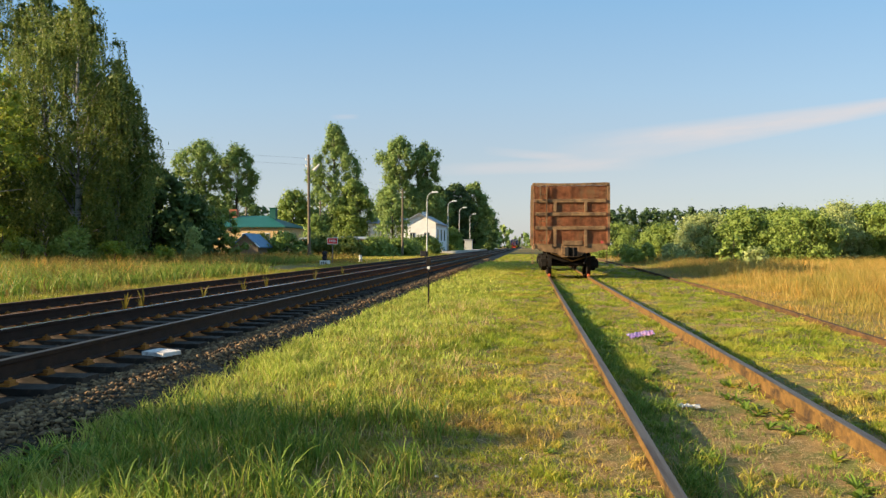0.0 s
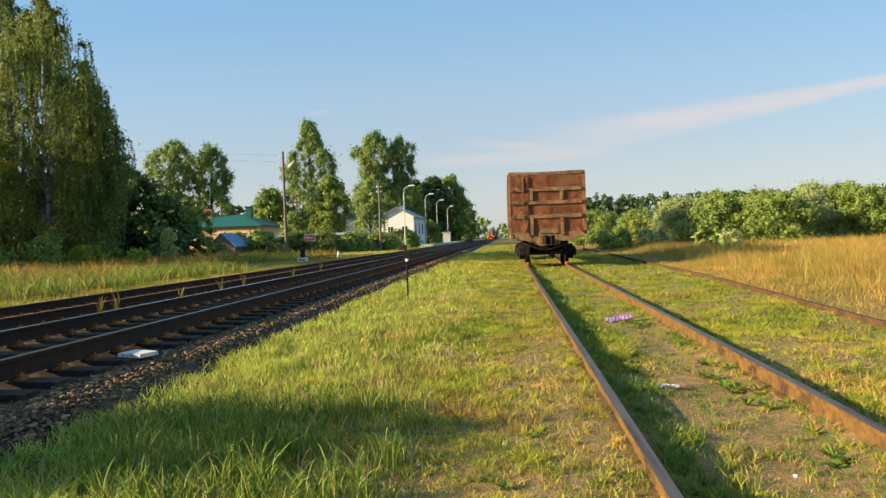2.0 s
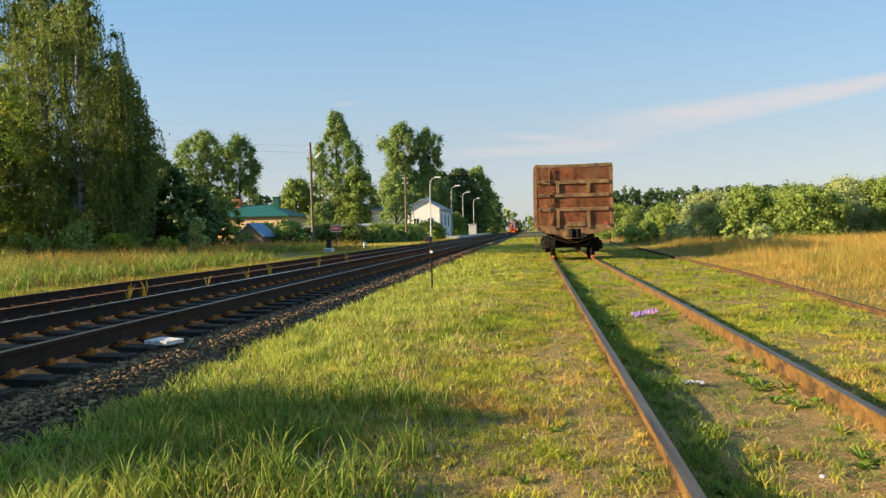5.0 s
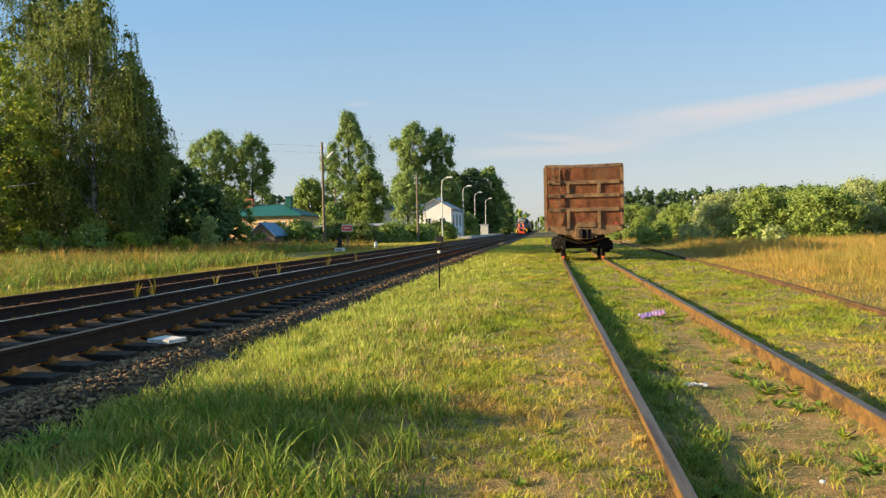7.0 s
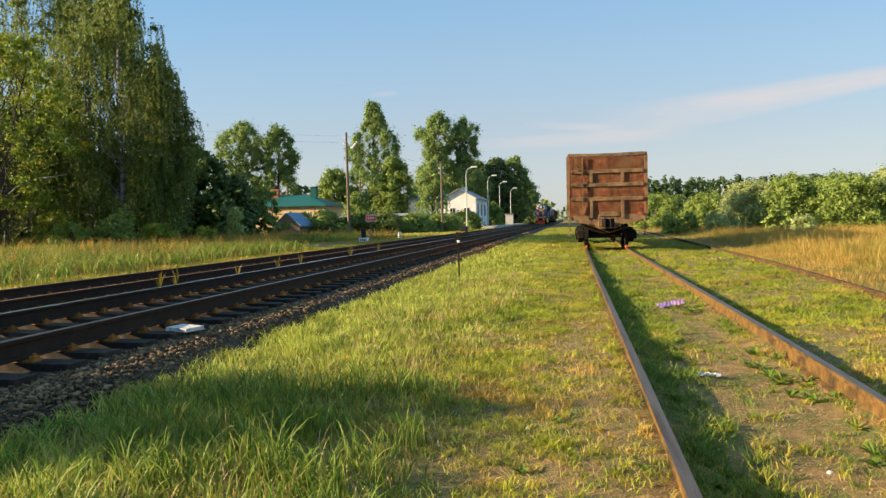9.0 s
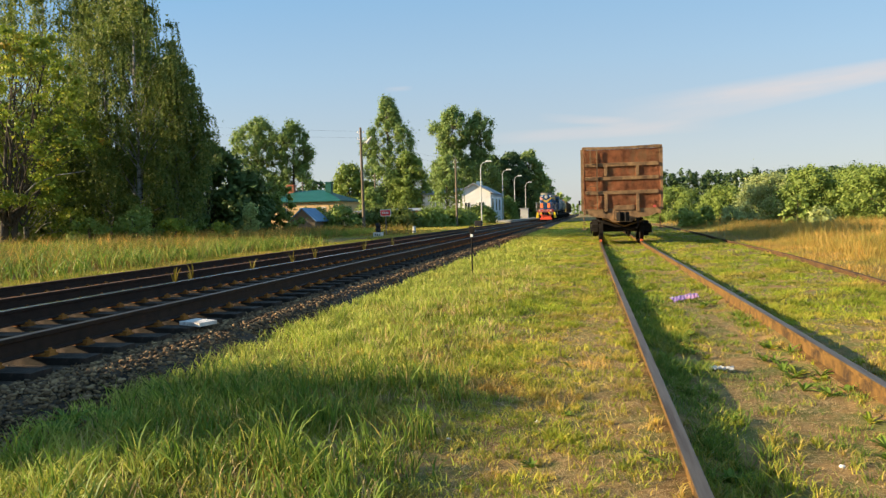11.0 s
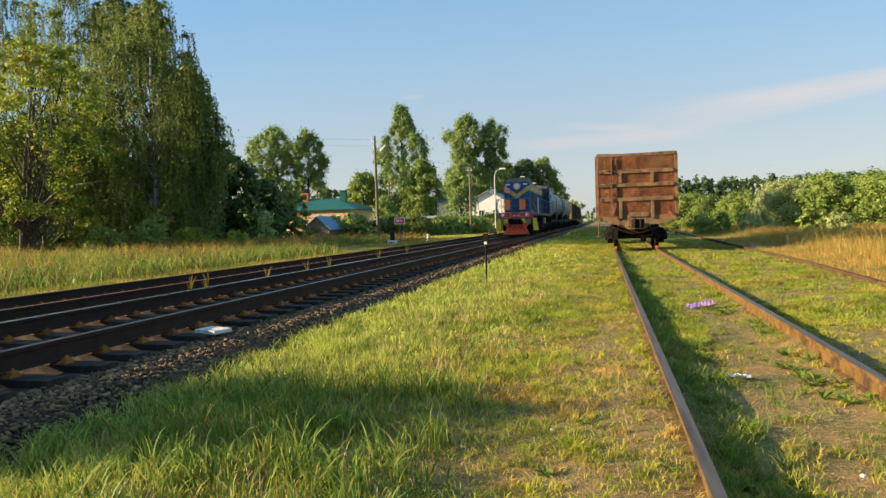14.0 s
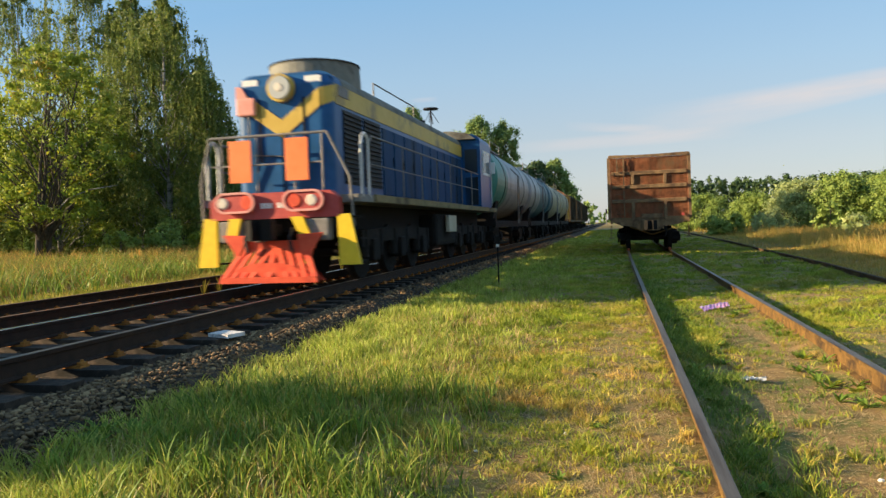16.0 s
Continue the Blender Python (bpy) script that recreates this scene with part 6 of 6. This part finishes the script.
far_woods("left_wood", "wood edge far out on the meadow side", ((-150, -50, 75, 12, 4.5), (-140, -62, 60, 10, 4.5)), DARK_LEAF, 9, 40, 1.0)


# ---- houses ----
def hip_house(name, label, x0, x1, y0, y1, wall_h, roof_h, wall, roof, at_z=0.15, windows=(), over=0.4):
    h = thing(name, label, "house")
    bm = bmesh.new()
    add_box(bm, x0, x1, y0, y1, at_z, at_z + wall_h)
    part("wall", bm, wall, h)
    bm = bmesh.new()
    z, c, d = at_z + wall_h, (y0 + y1) / 2, (y1 - y0) * 0.42
    low = [bm.verts.new(p) for p in ((x0 - over, y0 - over, z), (x1 + over, y0 - over, z), (x1 + over, y1 + over, z), (x0 - over, y1 + over, z))]
    eave = [bm.verts.new((v.co.x, v.co.y, z + 0.12)) for v in low]
    r0, r1 = bm.verts.new((x0 + d, c, z + roof_h)), bm.verts.new((x1 - d, c, z + roof_h))
    bm.faces.new(low[::-1])
    for i in range(4):
        bm.faces.new((low[i], low[(i + 1) % 4], eave[(i + 1) % 4], eave[i]))
    bm.faces.new((eave[0], eave[1], r1, r0))
    bm.faces.new((eave[1], eave[2], r1))
    bm.faces.new((eave[2], eave[3], r0, r1))
    bm.faces.new((eave[3], eave[0], r0))
    part("roof", bm, roof, h)
    for wx0, wx1, wy, wz0, wz1 in windows:
        house_window(h, wx0, wx1, wy, wz0, wz1)
    return h


def house_window(h, wx0, wx1, wy, wz0, wz1):
    bm = bmesh.new()
    add_box(bm, wx0, wx1, wy - 0.04, wy + 0.06, wz0, wz1)
    win = part("window", bm, WHITE, h)
    for i in range(2):
        bm = bmesh.new()
        cx = wx0 + (wx1 - wx0) * (i + 0.5) / 2
        add_box(bm, cx - (wx1 - wx0) * 0.2, cx + (wx1 - wx0) * 0.2, wy - 0.055, wy - 0.041, wz0 + 0.1, wz1 - 0.1)
        part("pane", bm, GLASS, win)


def gable_house(name, label, x0, x1, y0, y1, wall_h, roof_h, wall, roof, ridge, at_z=0.15, windows=(), over=0.4):
    h = thing(name, label, "house")
    z0 = at_z
    bm = bmesh.new()
    if ridge == "x":
        add_prism(bm, [(y0, z0), (y1, z0), (y1, z0 + wall_h), ((y0 + y1) / 2, z0 + wall_h + roof_h), (y0, z0 + wall_h)], x0, x1, "x")
    else:
        add_prism(bm, [(x0, z0), (x1, z0), (x1, z0 + wall_h), ((x0 + x1) / 2, z0 + wall_h + roof_h), (x0, z0 + wall_h)], y0, y1, "y")
    w = part("wall", bm, wall, h)
    bm = bmesh.new()
    a0, a1, b0, b1, ax = (y0, y1, x0 - over, x1 + over, "x") if ridge == "x" else (x0, x1, y0 - over, y1 + over, "y")
    c, zt, k = (a0 + a1) / 2, z0 + wall_h + roof_h + 0.03, roof_h / ((a1 - a0) / 2)
    add_prism(bm, [(a0 - over, zt - (c - a0 + over) * k), (c, zt), (a1 + over, zt - (c - a0 + over) * k), (a1 + over, zt - (c - a0 + over) * k + 0.14), (c, zt + 0.14), (a0 - over, zt - (c - a0 + over) * k + 0.14)], b0, b1, ax)
    r = part("roof", bm, roof, h)
    for (wx0, wx1, wy, wz0, wz1) in windows:
        house_window(h, wx0, wx1, wy, wz0, wz1)
    return h, r


green = hip_house("green_roofed_house", "low yellow plastered house under a dark green hipped roof", -43.0, -31.7, 92, 101, 3.75, 1.75, PLASTER, ROOF_GREEN, windows=((-37.4, -36.4, 92, 1.9, 3.2), (-34.6, -33.6, 92, 1.9, 3.2), (-40.2, -39.2, 92, 1.9, 3.2)))
bm = bmesh.new()
add_box(bm, -34.9, -34.1, 95.6, 96.4, 5.0, 6.6)
add_box(bm, -35.0, -34.0, 95.5, 96.5, 6.6, 6.72)
part("chimney", bm, ROOF_GREEN, green)
bm = bmesh.new()
add_box(bm, -40.6, -39.6, 95.6, 96.4, 5.0, 6.5)
add_box(bm, -40.7, -39.5, 95.5, 96.5, 6.3, 6.42)
part("chimney", bm, BRICK_RED, green, "red brick chimney")
white, white_roof = gable_house("white_house", "whitewashed station building with a low grey roof", -20.6, -15.0, 120, 137, 5.2, 1.5, WHITEWASH, SLATE, "y", windows=((-19.4, -18.5, 120, 2.2, 3.8), (-17.0, -16.1, 120, 2.2, 3.8)))
for k in range(3):
    bm = bmesh.new()
    add_box(bm, -15.02, -14.94, 122 + k * 5, 123.4 + k * 5, 2.4, 4.4)
    wdw = part("window", bm, STEEL_GREY, white)
    bm = bmesh.new()
    add_box(bm, -14.935, -14.925, 122.15 + k * 5, 123.25 + k * 5, 2.5, 4.3)
    part("pane", bm, GLASS, wdw)
bm = bmesh.new()
add_box(bm, -27.0, -20.62, 122, 131, 0.15, 5.3)
wing = part("wing", bm, WHITEWASH, white, "low whitewashed side wing")
bm = bmesh.new()
add_prism(bm, [(121.6, 5.3), (131.4, 5.3), (131.4, 5.45), (126.5, 6.4), (121.6, 5.45)], -27.4, -20.64, "x")
part("wing_roof", bm, SLATE, wing)
bm = bmesh.new()
add_box(bm, -18.5, -17.6, 128, 129, 6.2, 7.6)
part("chimney", bm, WHITEWASH, white)
BLUE_SHEET = surface("blue_sheet", (0.10, 0.20, 0.34), (0.15, 0.27, 0.42), 2.0, 0.6)
gable_house("blue_shed", "small shed with a blue sheet roof", -33.2, -30.2, 79, 83, 1.3, 1.3, WOOD, BLUE_SHEET, "y", over=0.25)
shed = thing("brown_shed", "low brown shed with pale roof among bushes", "shed")
bm = bmesh.new()
add_box(bm, -27.5, -19.8, 87, 90.5, 0.1, 2.3)
part("wall", bm, BRICK_RED, shed)
bm = bmesh.new()
add_prism(bm, [(86.6, 2.3), (90.9, 2.3), (90.9, 2.7), (86.6, 2.42)], -27.9, -19.4, "x")
part("roof", bm, SLATE, shed)
platform = thing("low_platform", "low pale concrete platform beside the second line", "platform", kind="structure")
bm = bmesh.new()
for k in range(30):
    add_box(bm, -13.6, -11.4, 118 + k * 6, 123.9 + k * 6, 0.1, 0.62)
part("platform_slabs", bm, PLATFORM, platform)
hut = thing("station_hut", "small pale blue kiosk on the platform", "hut")
bm = bmesh.new()
add_box(bm, -14.6, -12.8, 172, 174, 0.1, 2.9)
part("wall", bm, LAMP_GREY, hut)
bm = bmesh.new()
add_box(bm, -14.8, -12.6, 171.8, 174.2, 2.9, 3.05)
part("roof", bm, SLATE, hut)


# ---- poles, lamps and wires ----
def wooden_pole(label, x, y, h, lean=0.0):
    p = thing("wooden_pole", label, "utility pole", at=pose(x, y, 0.1, 0, lean, 0))
    bm = bmesh.new()
    add_tube(bm, (0, 0, 0), (0, 0, h), 0.15, 0.10, 10)
    part("post", bm, WOOD, p)
    bm = bmesh.new()
    for z in (h - 0.5, h - 1.1):
        add_tube(bm, (-0.28, 0, z), (0.28, 0, z + 0.05), 0.03, 0.03, 6)
        for s in (-0.28, 0.28):
            add_tube(bm, (s, 0, z), (s, 0, z + 0.2), 0.045, 0.03, 8)
    part("insulators", bm, WHITE, p)
    return p


pole_a = wooden_pole("tall weathered wooden pole with a small lamp", -19.95, 65, 9.85, -0.4)
bm = bmesh.new()
add_path(bm, [(0.0, 0, 8.2), (0.4, 0, 8.5), (0.75, 0, 8.75)], 0.03, 6)
add_tube(bm, (0.55, 0, 8.35), (1.05, 0, 8.95), 0.16, 0.08, 10)
part("lamp_head", bm, LAMP_GREY, pole_a)
wooden_pole("shorter weathered wooden pole by the white house", -15.5, 90, 8.6)
wooden_pole("thin distant wooden pole", -30.5, 105, 8.2)
wooden_pole("thin distant wooden pole", -40.0, 100, 7.0)


def street_lamp(x, y, h):
    l = thing("street_lamp", "grey street lamp with a bent arm", "street lamp", "lamps along the platform", at=pose(x, y, 0.1))
    bm = bmesh.new()
    add_tube(bm, (0, 0, 0), (0, 0, h - 1.1), 0.10, 0.065, 10)
    part("post", bm, LAMP_GREY, l)
    bm = bmesh.new()
    add_path(bm, [(0, 0, h - 1.1), (0.08, 0, h - 0.55), (0.35, 0, h - 0.2), (0.8, 0, h - 0.05)], 0.05, 8)
    part("arm", bm, LAMP_GREY, l)
    bm = bmesh.new()
    add_box(bm, 0.7, 1.55, -0.15, 0.15, h - 0.10, h + 0.10, bevel=0.05)
    part("lamp_head", bm, WHITE, l)
    return l


for x, y, h in ((-13.75, 100, 8.9), (-13.5, 125, 9.2), (-13.8, 150, 9.4), (-13.6, 176, 9.2), (-13.5, 228, 9.2), (-13.5, 256, 9.2)):
    street_lamp(x, y, h)
wires = thing("overhead_wires", "thin overhead wires between the poles", "wire")
for z, zz in ((9.6, 8.6), (9.0, 8.0)):
    for a, b in (((-19.95, 65, z), (-15.5, 90, zz)), ((-19.95, 65, z), (-58, 40, z + 1.6)), ((-15.5, 90, zz), (-13.4, 240, zz))):
        bm = bmesh.new()
        pts = [tuple(a[i] + (b[i] - a[i]) * k / 8 - (0.5 * math.sin(math.pi * k / 8) if i == 2 else 0) for i in range(3)) for k in range(9)]
        add_path(bm, pts, 0.005, 4)
        part("wire", bm, GRIME, wires)

# ---- signs and markers by the line ----
board = thing("red_sign", "red board with white edge and white bars on a post", "sign", at=pose(-14.2, 52, 0.2))
bm = bmesh.new()
add_tube(bm, (0, 0, 0), (0, 0, 1.9), 0.035, 0.035, 8)
part("post", bm, STEEL_GREY, board)
bm = bmesh.new()
add_box(bm, -0.40, 0.40, -0.05, -0.03, 1.42, 1.92, bevel=0.006)
part("backing", bm, WHITE, board)
bm = bmesh.new()
add_box(bm, -0.36, 0.36, -0.056, -0.048, 1.47, 1.87)
part("red_face", bm, SIGN_RED, board)
bm = bmesh.new()
for i in range(4):
    add_box(bm, -0.24 + i * 0.13, -0.16 + i * 0.13, -0.061, -0.055, 1.60, 1.75)
part("bars", bm, WHITE, board)
dwarf = thing("dwarf_signal", "low black shunting signal on a white base", "railway signal", at=pose(-13.82, 48.6, 0.2))
bm = bmesh.new()
add_box(bm, -0.32, 0.32, -0.2, 0.2, 0.0, 0.30, bevel=0.03)
part("base", bm, WHITE, dwarf)
bm = bmesh.new()
add_box(bm, -0.15, 0.15, -0.12, 0.12, 0.30, 0.95, bevel=0.06)
for z in (0.5, 0.78):
    add_tube(bm, (0, -0.34, z + 0.03), (0, -0.12, z), 0.12, 0.10, 14)
part("lamp_head", bm, BLACK, dwarf)
bm = bmesh.new()
for i in range(3):
    add_box(bm, -0.2 + i * 0.14, -0.12 + i * 0.14, -0.208, -0.2, 0.08, 0.2)
part("plate_bars", bm, GRIME, dwarf)


def marker_post(label, x, y, h, r, cap=True):
    m = thing("marker_post", label, "marker post", "white marker posts", at=pose(x, y, 0.15))
    bm = bmesh.new()
    add_tube(bm, (0, 0, 0), (0, 0, h), r, r * 0.95, 10)
    part("post", bm, WHITE, m)
    bm = bmesh.new()
    add_tube(bm, (0, 0, h), (0, 0, h + r * 0.6), r * 0.95, r * 0.3, 10)
    add_tube(bm, (0, 0, h * 0.30), (0, 0, h * 0.42), r * 1.02, r * 1.02, 10)
    part("black_band", bm, BLACK, m)


marker_post("short white marker post beside the second line", -13.25, 57, 0.62, 0.13)
marker_post("tall white marker post beside the second line", -17.6, 141, 2.5, 0.22)
marker_post("small distant white marker post", -14.0, 120, 0.9, 0.16)
stake = thing("iron_stake", "thin rusty iron stake with a small plate in the grass", "stake", at=pose(-2.22, 16.2, 0.1))
bm = bmesh.new()
add_tube(bm, (0, 0, 0), (0, 0, 1.05), 0.018, 0.018, 8)
part("rod", bm, GRIME, stake)
bm = bmesh.new()
add_box(bm, -0.055, 0.055, -0.012, 0.012, 0.98, 1.14, bevel=0.004)
part("plate", bm, GRIME, stake)
bm = bmesh.new()
add_box(bm, -0.03, 0.03, -0.03, 0.03, 0.90, 0.96, bevel=0.006)
part("white_tag", bm, WHITE, stake, "small white tag")
switch = thing("point_motor", "dark trackside point motor box", "point motor", at=pose(-11.9, 84, 0.2))
bm = bmesh.new()
add_box(bm, -0.4, 0.4, -0.5, 0.5, 0.0, 0.7, bevel=0.06)
part("casing", bm, BLACK, switch)
far_signal = thing("signal_post", "distant trackside signal mast", "railway signal", at=pose(-1.6, 300, 0.2))
bm = bmesh.new()
add_tube(bm, (0, 0, 0), (0, 0, 6.2), 0.12, 0.10, 8)
part("mast", bm, STEEL_GREY, far_signal)
bm = bmesh.new()
add_box(bm, -0.35, 0.35, -0.2, 0.2, 4.6, 6.4, bevel=0.1)
part("signal_head", bm, BLACK, far_signal)

# ---- litter and weeds ----
# stands for a white-painted sleeper end, built as a thin separate slab
slab = thing("white_slab", "white-painted sleeper end built as a flat chipped slab", "slab", at=pose(-3.94, 7.34, 0.380, 1, 2, -8))
bm = bmesh.new()
add_prism(bm, [(-0.16, -0.12), (0.12, -0.14), (0.17, 0.10), (-0.12, 0.13)], -0.03, 0.010, "z")
part("slab_body", bm, surface("chipped_slab", (0.52, 0.48, 0.46), (0.72, 0.68, 0.66), 9.0, 0.85, stain=(0.16, 0.15, 0.14), stain_at=0.60, bump=0.4), slab)


def crumpled(name, label, category, x, y, z, sx, sy, h, materials, seed):
    """A crumpled sheet with folds."""
    rnd = random.Random(seed)
    ob = thing(name, label, category, at=pose(x, y, z, 0, 0, rnd.uniform(-30, 30)))
    for k, mat in enumerate(materials):
        bm = bmesh.new()
        n, m = 9, 6
        x0, x1 = -sx / 2 + sx * k / len(materials), -sx / 2 + sx * (k + 1) / len(materials) + 0.01
        g = [[bm.verts.new((x0 + (x1 - x0) * i / (n - 1) + rnd.uniform(-0.01, 0.01), sy * (j / (m - 1) - 0.5) + rnd.uniform(-0.02, 0.02), abs(math.sin(i * 1.7 + j * 0.9 + k)) * h + rnd.uniform(0.004, h * 0.6))) for j in range(m)] for i in range(n)]
        for i in range(n - 1):
            for j in range(m - 1):
                bm.faces.new((g[i][j], g[i + 1][j], g[i + 1][j + 1], g[i][j + 1]))
        f = part("fold", bm, mat, ob)
    return ob


PURPLE = surface("bag_purple", (0.10, 0.045, 0.22), (0.30, 0.19, 0.38), 26.0, 0.35, stain=(0.58, 0.50, 0.60), stain_at=0.60, bump=0.1)
PURPLE_PALE = surface("bag_pale", (0.16, 0.08, 0.28), (0.42, 0.32, 0.48), 26.0, 0.35, stain=(0.45, 0.12, 0.18), stain_at=0.60, bump=0.1)
packet = crumpled("crisp_packet", "crumpled purple and white plastic packet in the grass", "litter", 1.84, 11.0, 0.20, 0.40, 0.22, 0.022, (PURPLE, PURPLE_PALE), 3)
packet.matrix_world = pose(1.80, 11.75, float(ground_z(1.80, 11.75)) + 0.045, 10, -10, 12)
crumpled("plastic_bag", "crumpled white plastic bag scrap in the grass", "litter", 1.50, 6.95, float(ground_z(1.50, 6.95)) + 0.012, 0.20, 0.13, 0.026, (surface("bag_film", (0.42, 0.43, 0.44), (0.58, 0.58, 0.58), 14.0, 0.4, stain=(0.30, 0.30, 0.31), stain_at=0.5, bump=0.1),), 7)
for i, (x, y, s) in enumerate(((1.03, 4.62, 0.02), (-0.05, 5.0, 0.016), (-0.60, 4.6, 0.014), (1.74, 4.52, 0.018), (-0.95, 5.1, 0.014))):
    bm = bmesh.new()
    bmesh.ops.create_icosphere(bm, subdivisions=2, radius=s)
    rnd = random.Random(i)
    for v in bm.verts:
        v.co *= rnd.uniform(0.8, 1.1)
        v.co.z *= 0.6
    ob = solo("pale_stone", bm, WHITE, "small pale stone lying in the turf", "stone", "pale stones")
    ob.matrix_world = pose(x, y, float(ground_z(x, y)) + s * 0.4)


def weed(x, y, z, h, n, leaf, seed, label, width=0.035):
    """A rosette or stalk of broad leaves."""
    rng = np.random.default_rng(seed)
    w = thing("weed", label, "weed", "weeds")
    w.matrix_world = pose(x, y, z)
    for k in range(n):
        a = rng.uniform(0, 6.28)
        out, up_ = h * rng.uniform(0.4, 0.9) * (0.4 if h > 0.4 else 1.0), h * rng.uniform(0.4, 1.0) * (1.7 if h > 0.4 else 1.0)
        bm = bmesh.new()
        rows = []
        for i in range(5):
            t = i / 4
            c = Vector((math.cos(a) * out * t, math.sin(a) * out * t, up_ * (t - 0.45 * t * t)))
            s = Vector((-math.sin(a), math.cos(a), 0)) * width * math.sin(math.pi * (0.12 + 0.86 * t))
            rows.append((bm.verts.new(c - s), bm.verts.new(c - Vector((0, 0, 0.006))), bm.verts.new(c + s)))
        for p, q in zip(rows, rows[1:]):
            bm.faces.new((p[0], p[1], q[1], q[0]))
            bm.faces.new((p[1], p[2], q[2], q[1]))
        part("leaf", bm, leaf, w)


wr = random.Random(14)
for k in range(46):
    x, y = wr.choice((wr.uniform(1.0, 1.55), wr.uniform(1.95, 2.32))), wr.uniform(4.2, 11.5)
    weed(x, y, float(ground_z(x, y)), wr.uniform(0.08, 0.17), 10, LUSH if k % 3 else TURF, 200 + k, "broad-leaved green weed between the rails", wr.uniform(0.012, 0.022))
for k, (x, y) in enumerate(((-3.02, 4.05), (-2.9, 4.25), (-3.15, 4.3))):
    weed(x, y, 0.12, 0.22, 14, LUSH, 260 + k, "fresh green weed at the edge of the ballast", 0.02)
for k, (x, y, h) in enumerate(((-7.2, 12.2, 0.5), (-7.3, 13.0, 0.55), (-7.25, 15.5, 0.45), (-7.4, 18.2, 0.5), (-7.3, 19.6, 0.55), (-7.5, 25.0, 0.6), (-7.4, 28.5, 0.5), (-7.0, 10.2, 0.25))):
    weed(x, y, 0.26, h, 7, MEADOW, 280 + k, "dry yellow weed between the two lines", 0.014)
for k in range(16):
    x, y = wr.uniform(-0.5, 0.72), wr.uniform(3.6, 8.5)
    weed(x, y, float(ground_z(x, y)), wr.uniform(0.04, 0.08), 9, LUSH if k % 2 else TURF, 320 + k, "small flat weed in the trodden turf", wr.uniform(0.010, 0.018))
bm = bmesh.new()
for k in range(14):
    a, l = wr.uniform(0, 6.28), wr.uniform(0.1, 0.3)
    add_tube(bm, (4.55 + wr.uniform(-0.2, 0.2), 21.2 + wr.uniform(-0.2, 0.2), 0.12), (4.55 + l * math.cos(a), 21.2 + l * math.sin(a), 0.12 + wr.uniform(0.05, 0.25)), 0.012, 0.006, 5)
solo("dead_twigs", bm, WOOD, "heap of dead twigs on the turf", "twigs")


# ---- what moves: the goods train runs in at an even pace ----
def motions():
    for ob, back in train:
        rows = []
        for i in range(33):
            t = i * 0.5
            rows.append((t, pose(TRAIN_X, REACH + SPEED * (16.0 - t) + back, MAIN_Z + 0.004)))
        walk(ob, rows)
    for axle in loco_axles:
        at = axle.location.copy()
        rows = []
        for i in range(481):
            t = i / 30.0
            rows.append((t, pose(at.x, at.y, at.z, math.degrees(SPEED * t / 0.525) % 360.0, 0, 0)))
        walk(axle, rows)


motions()
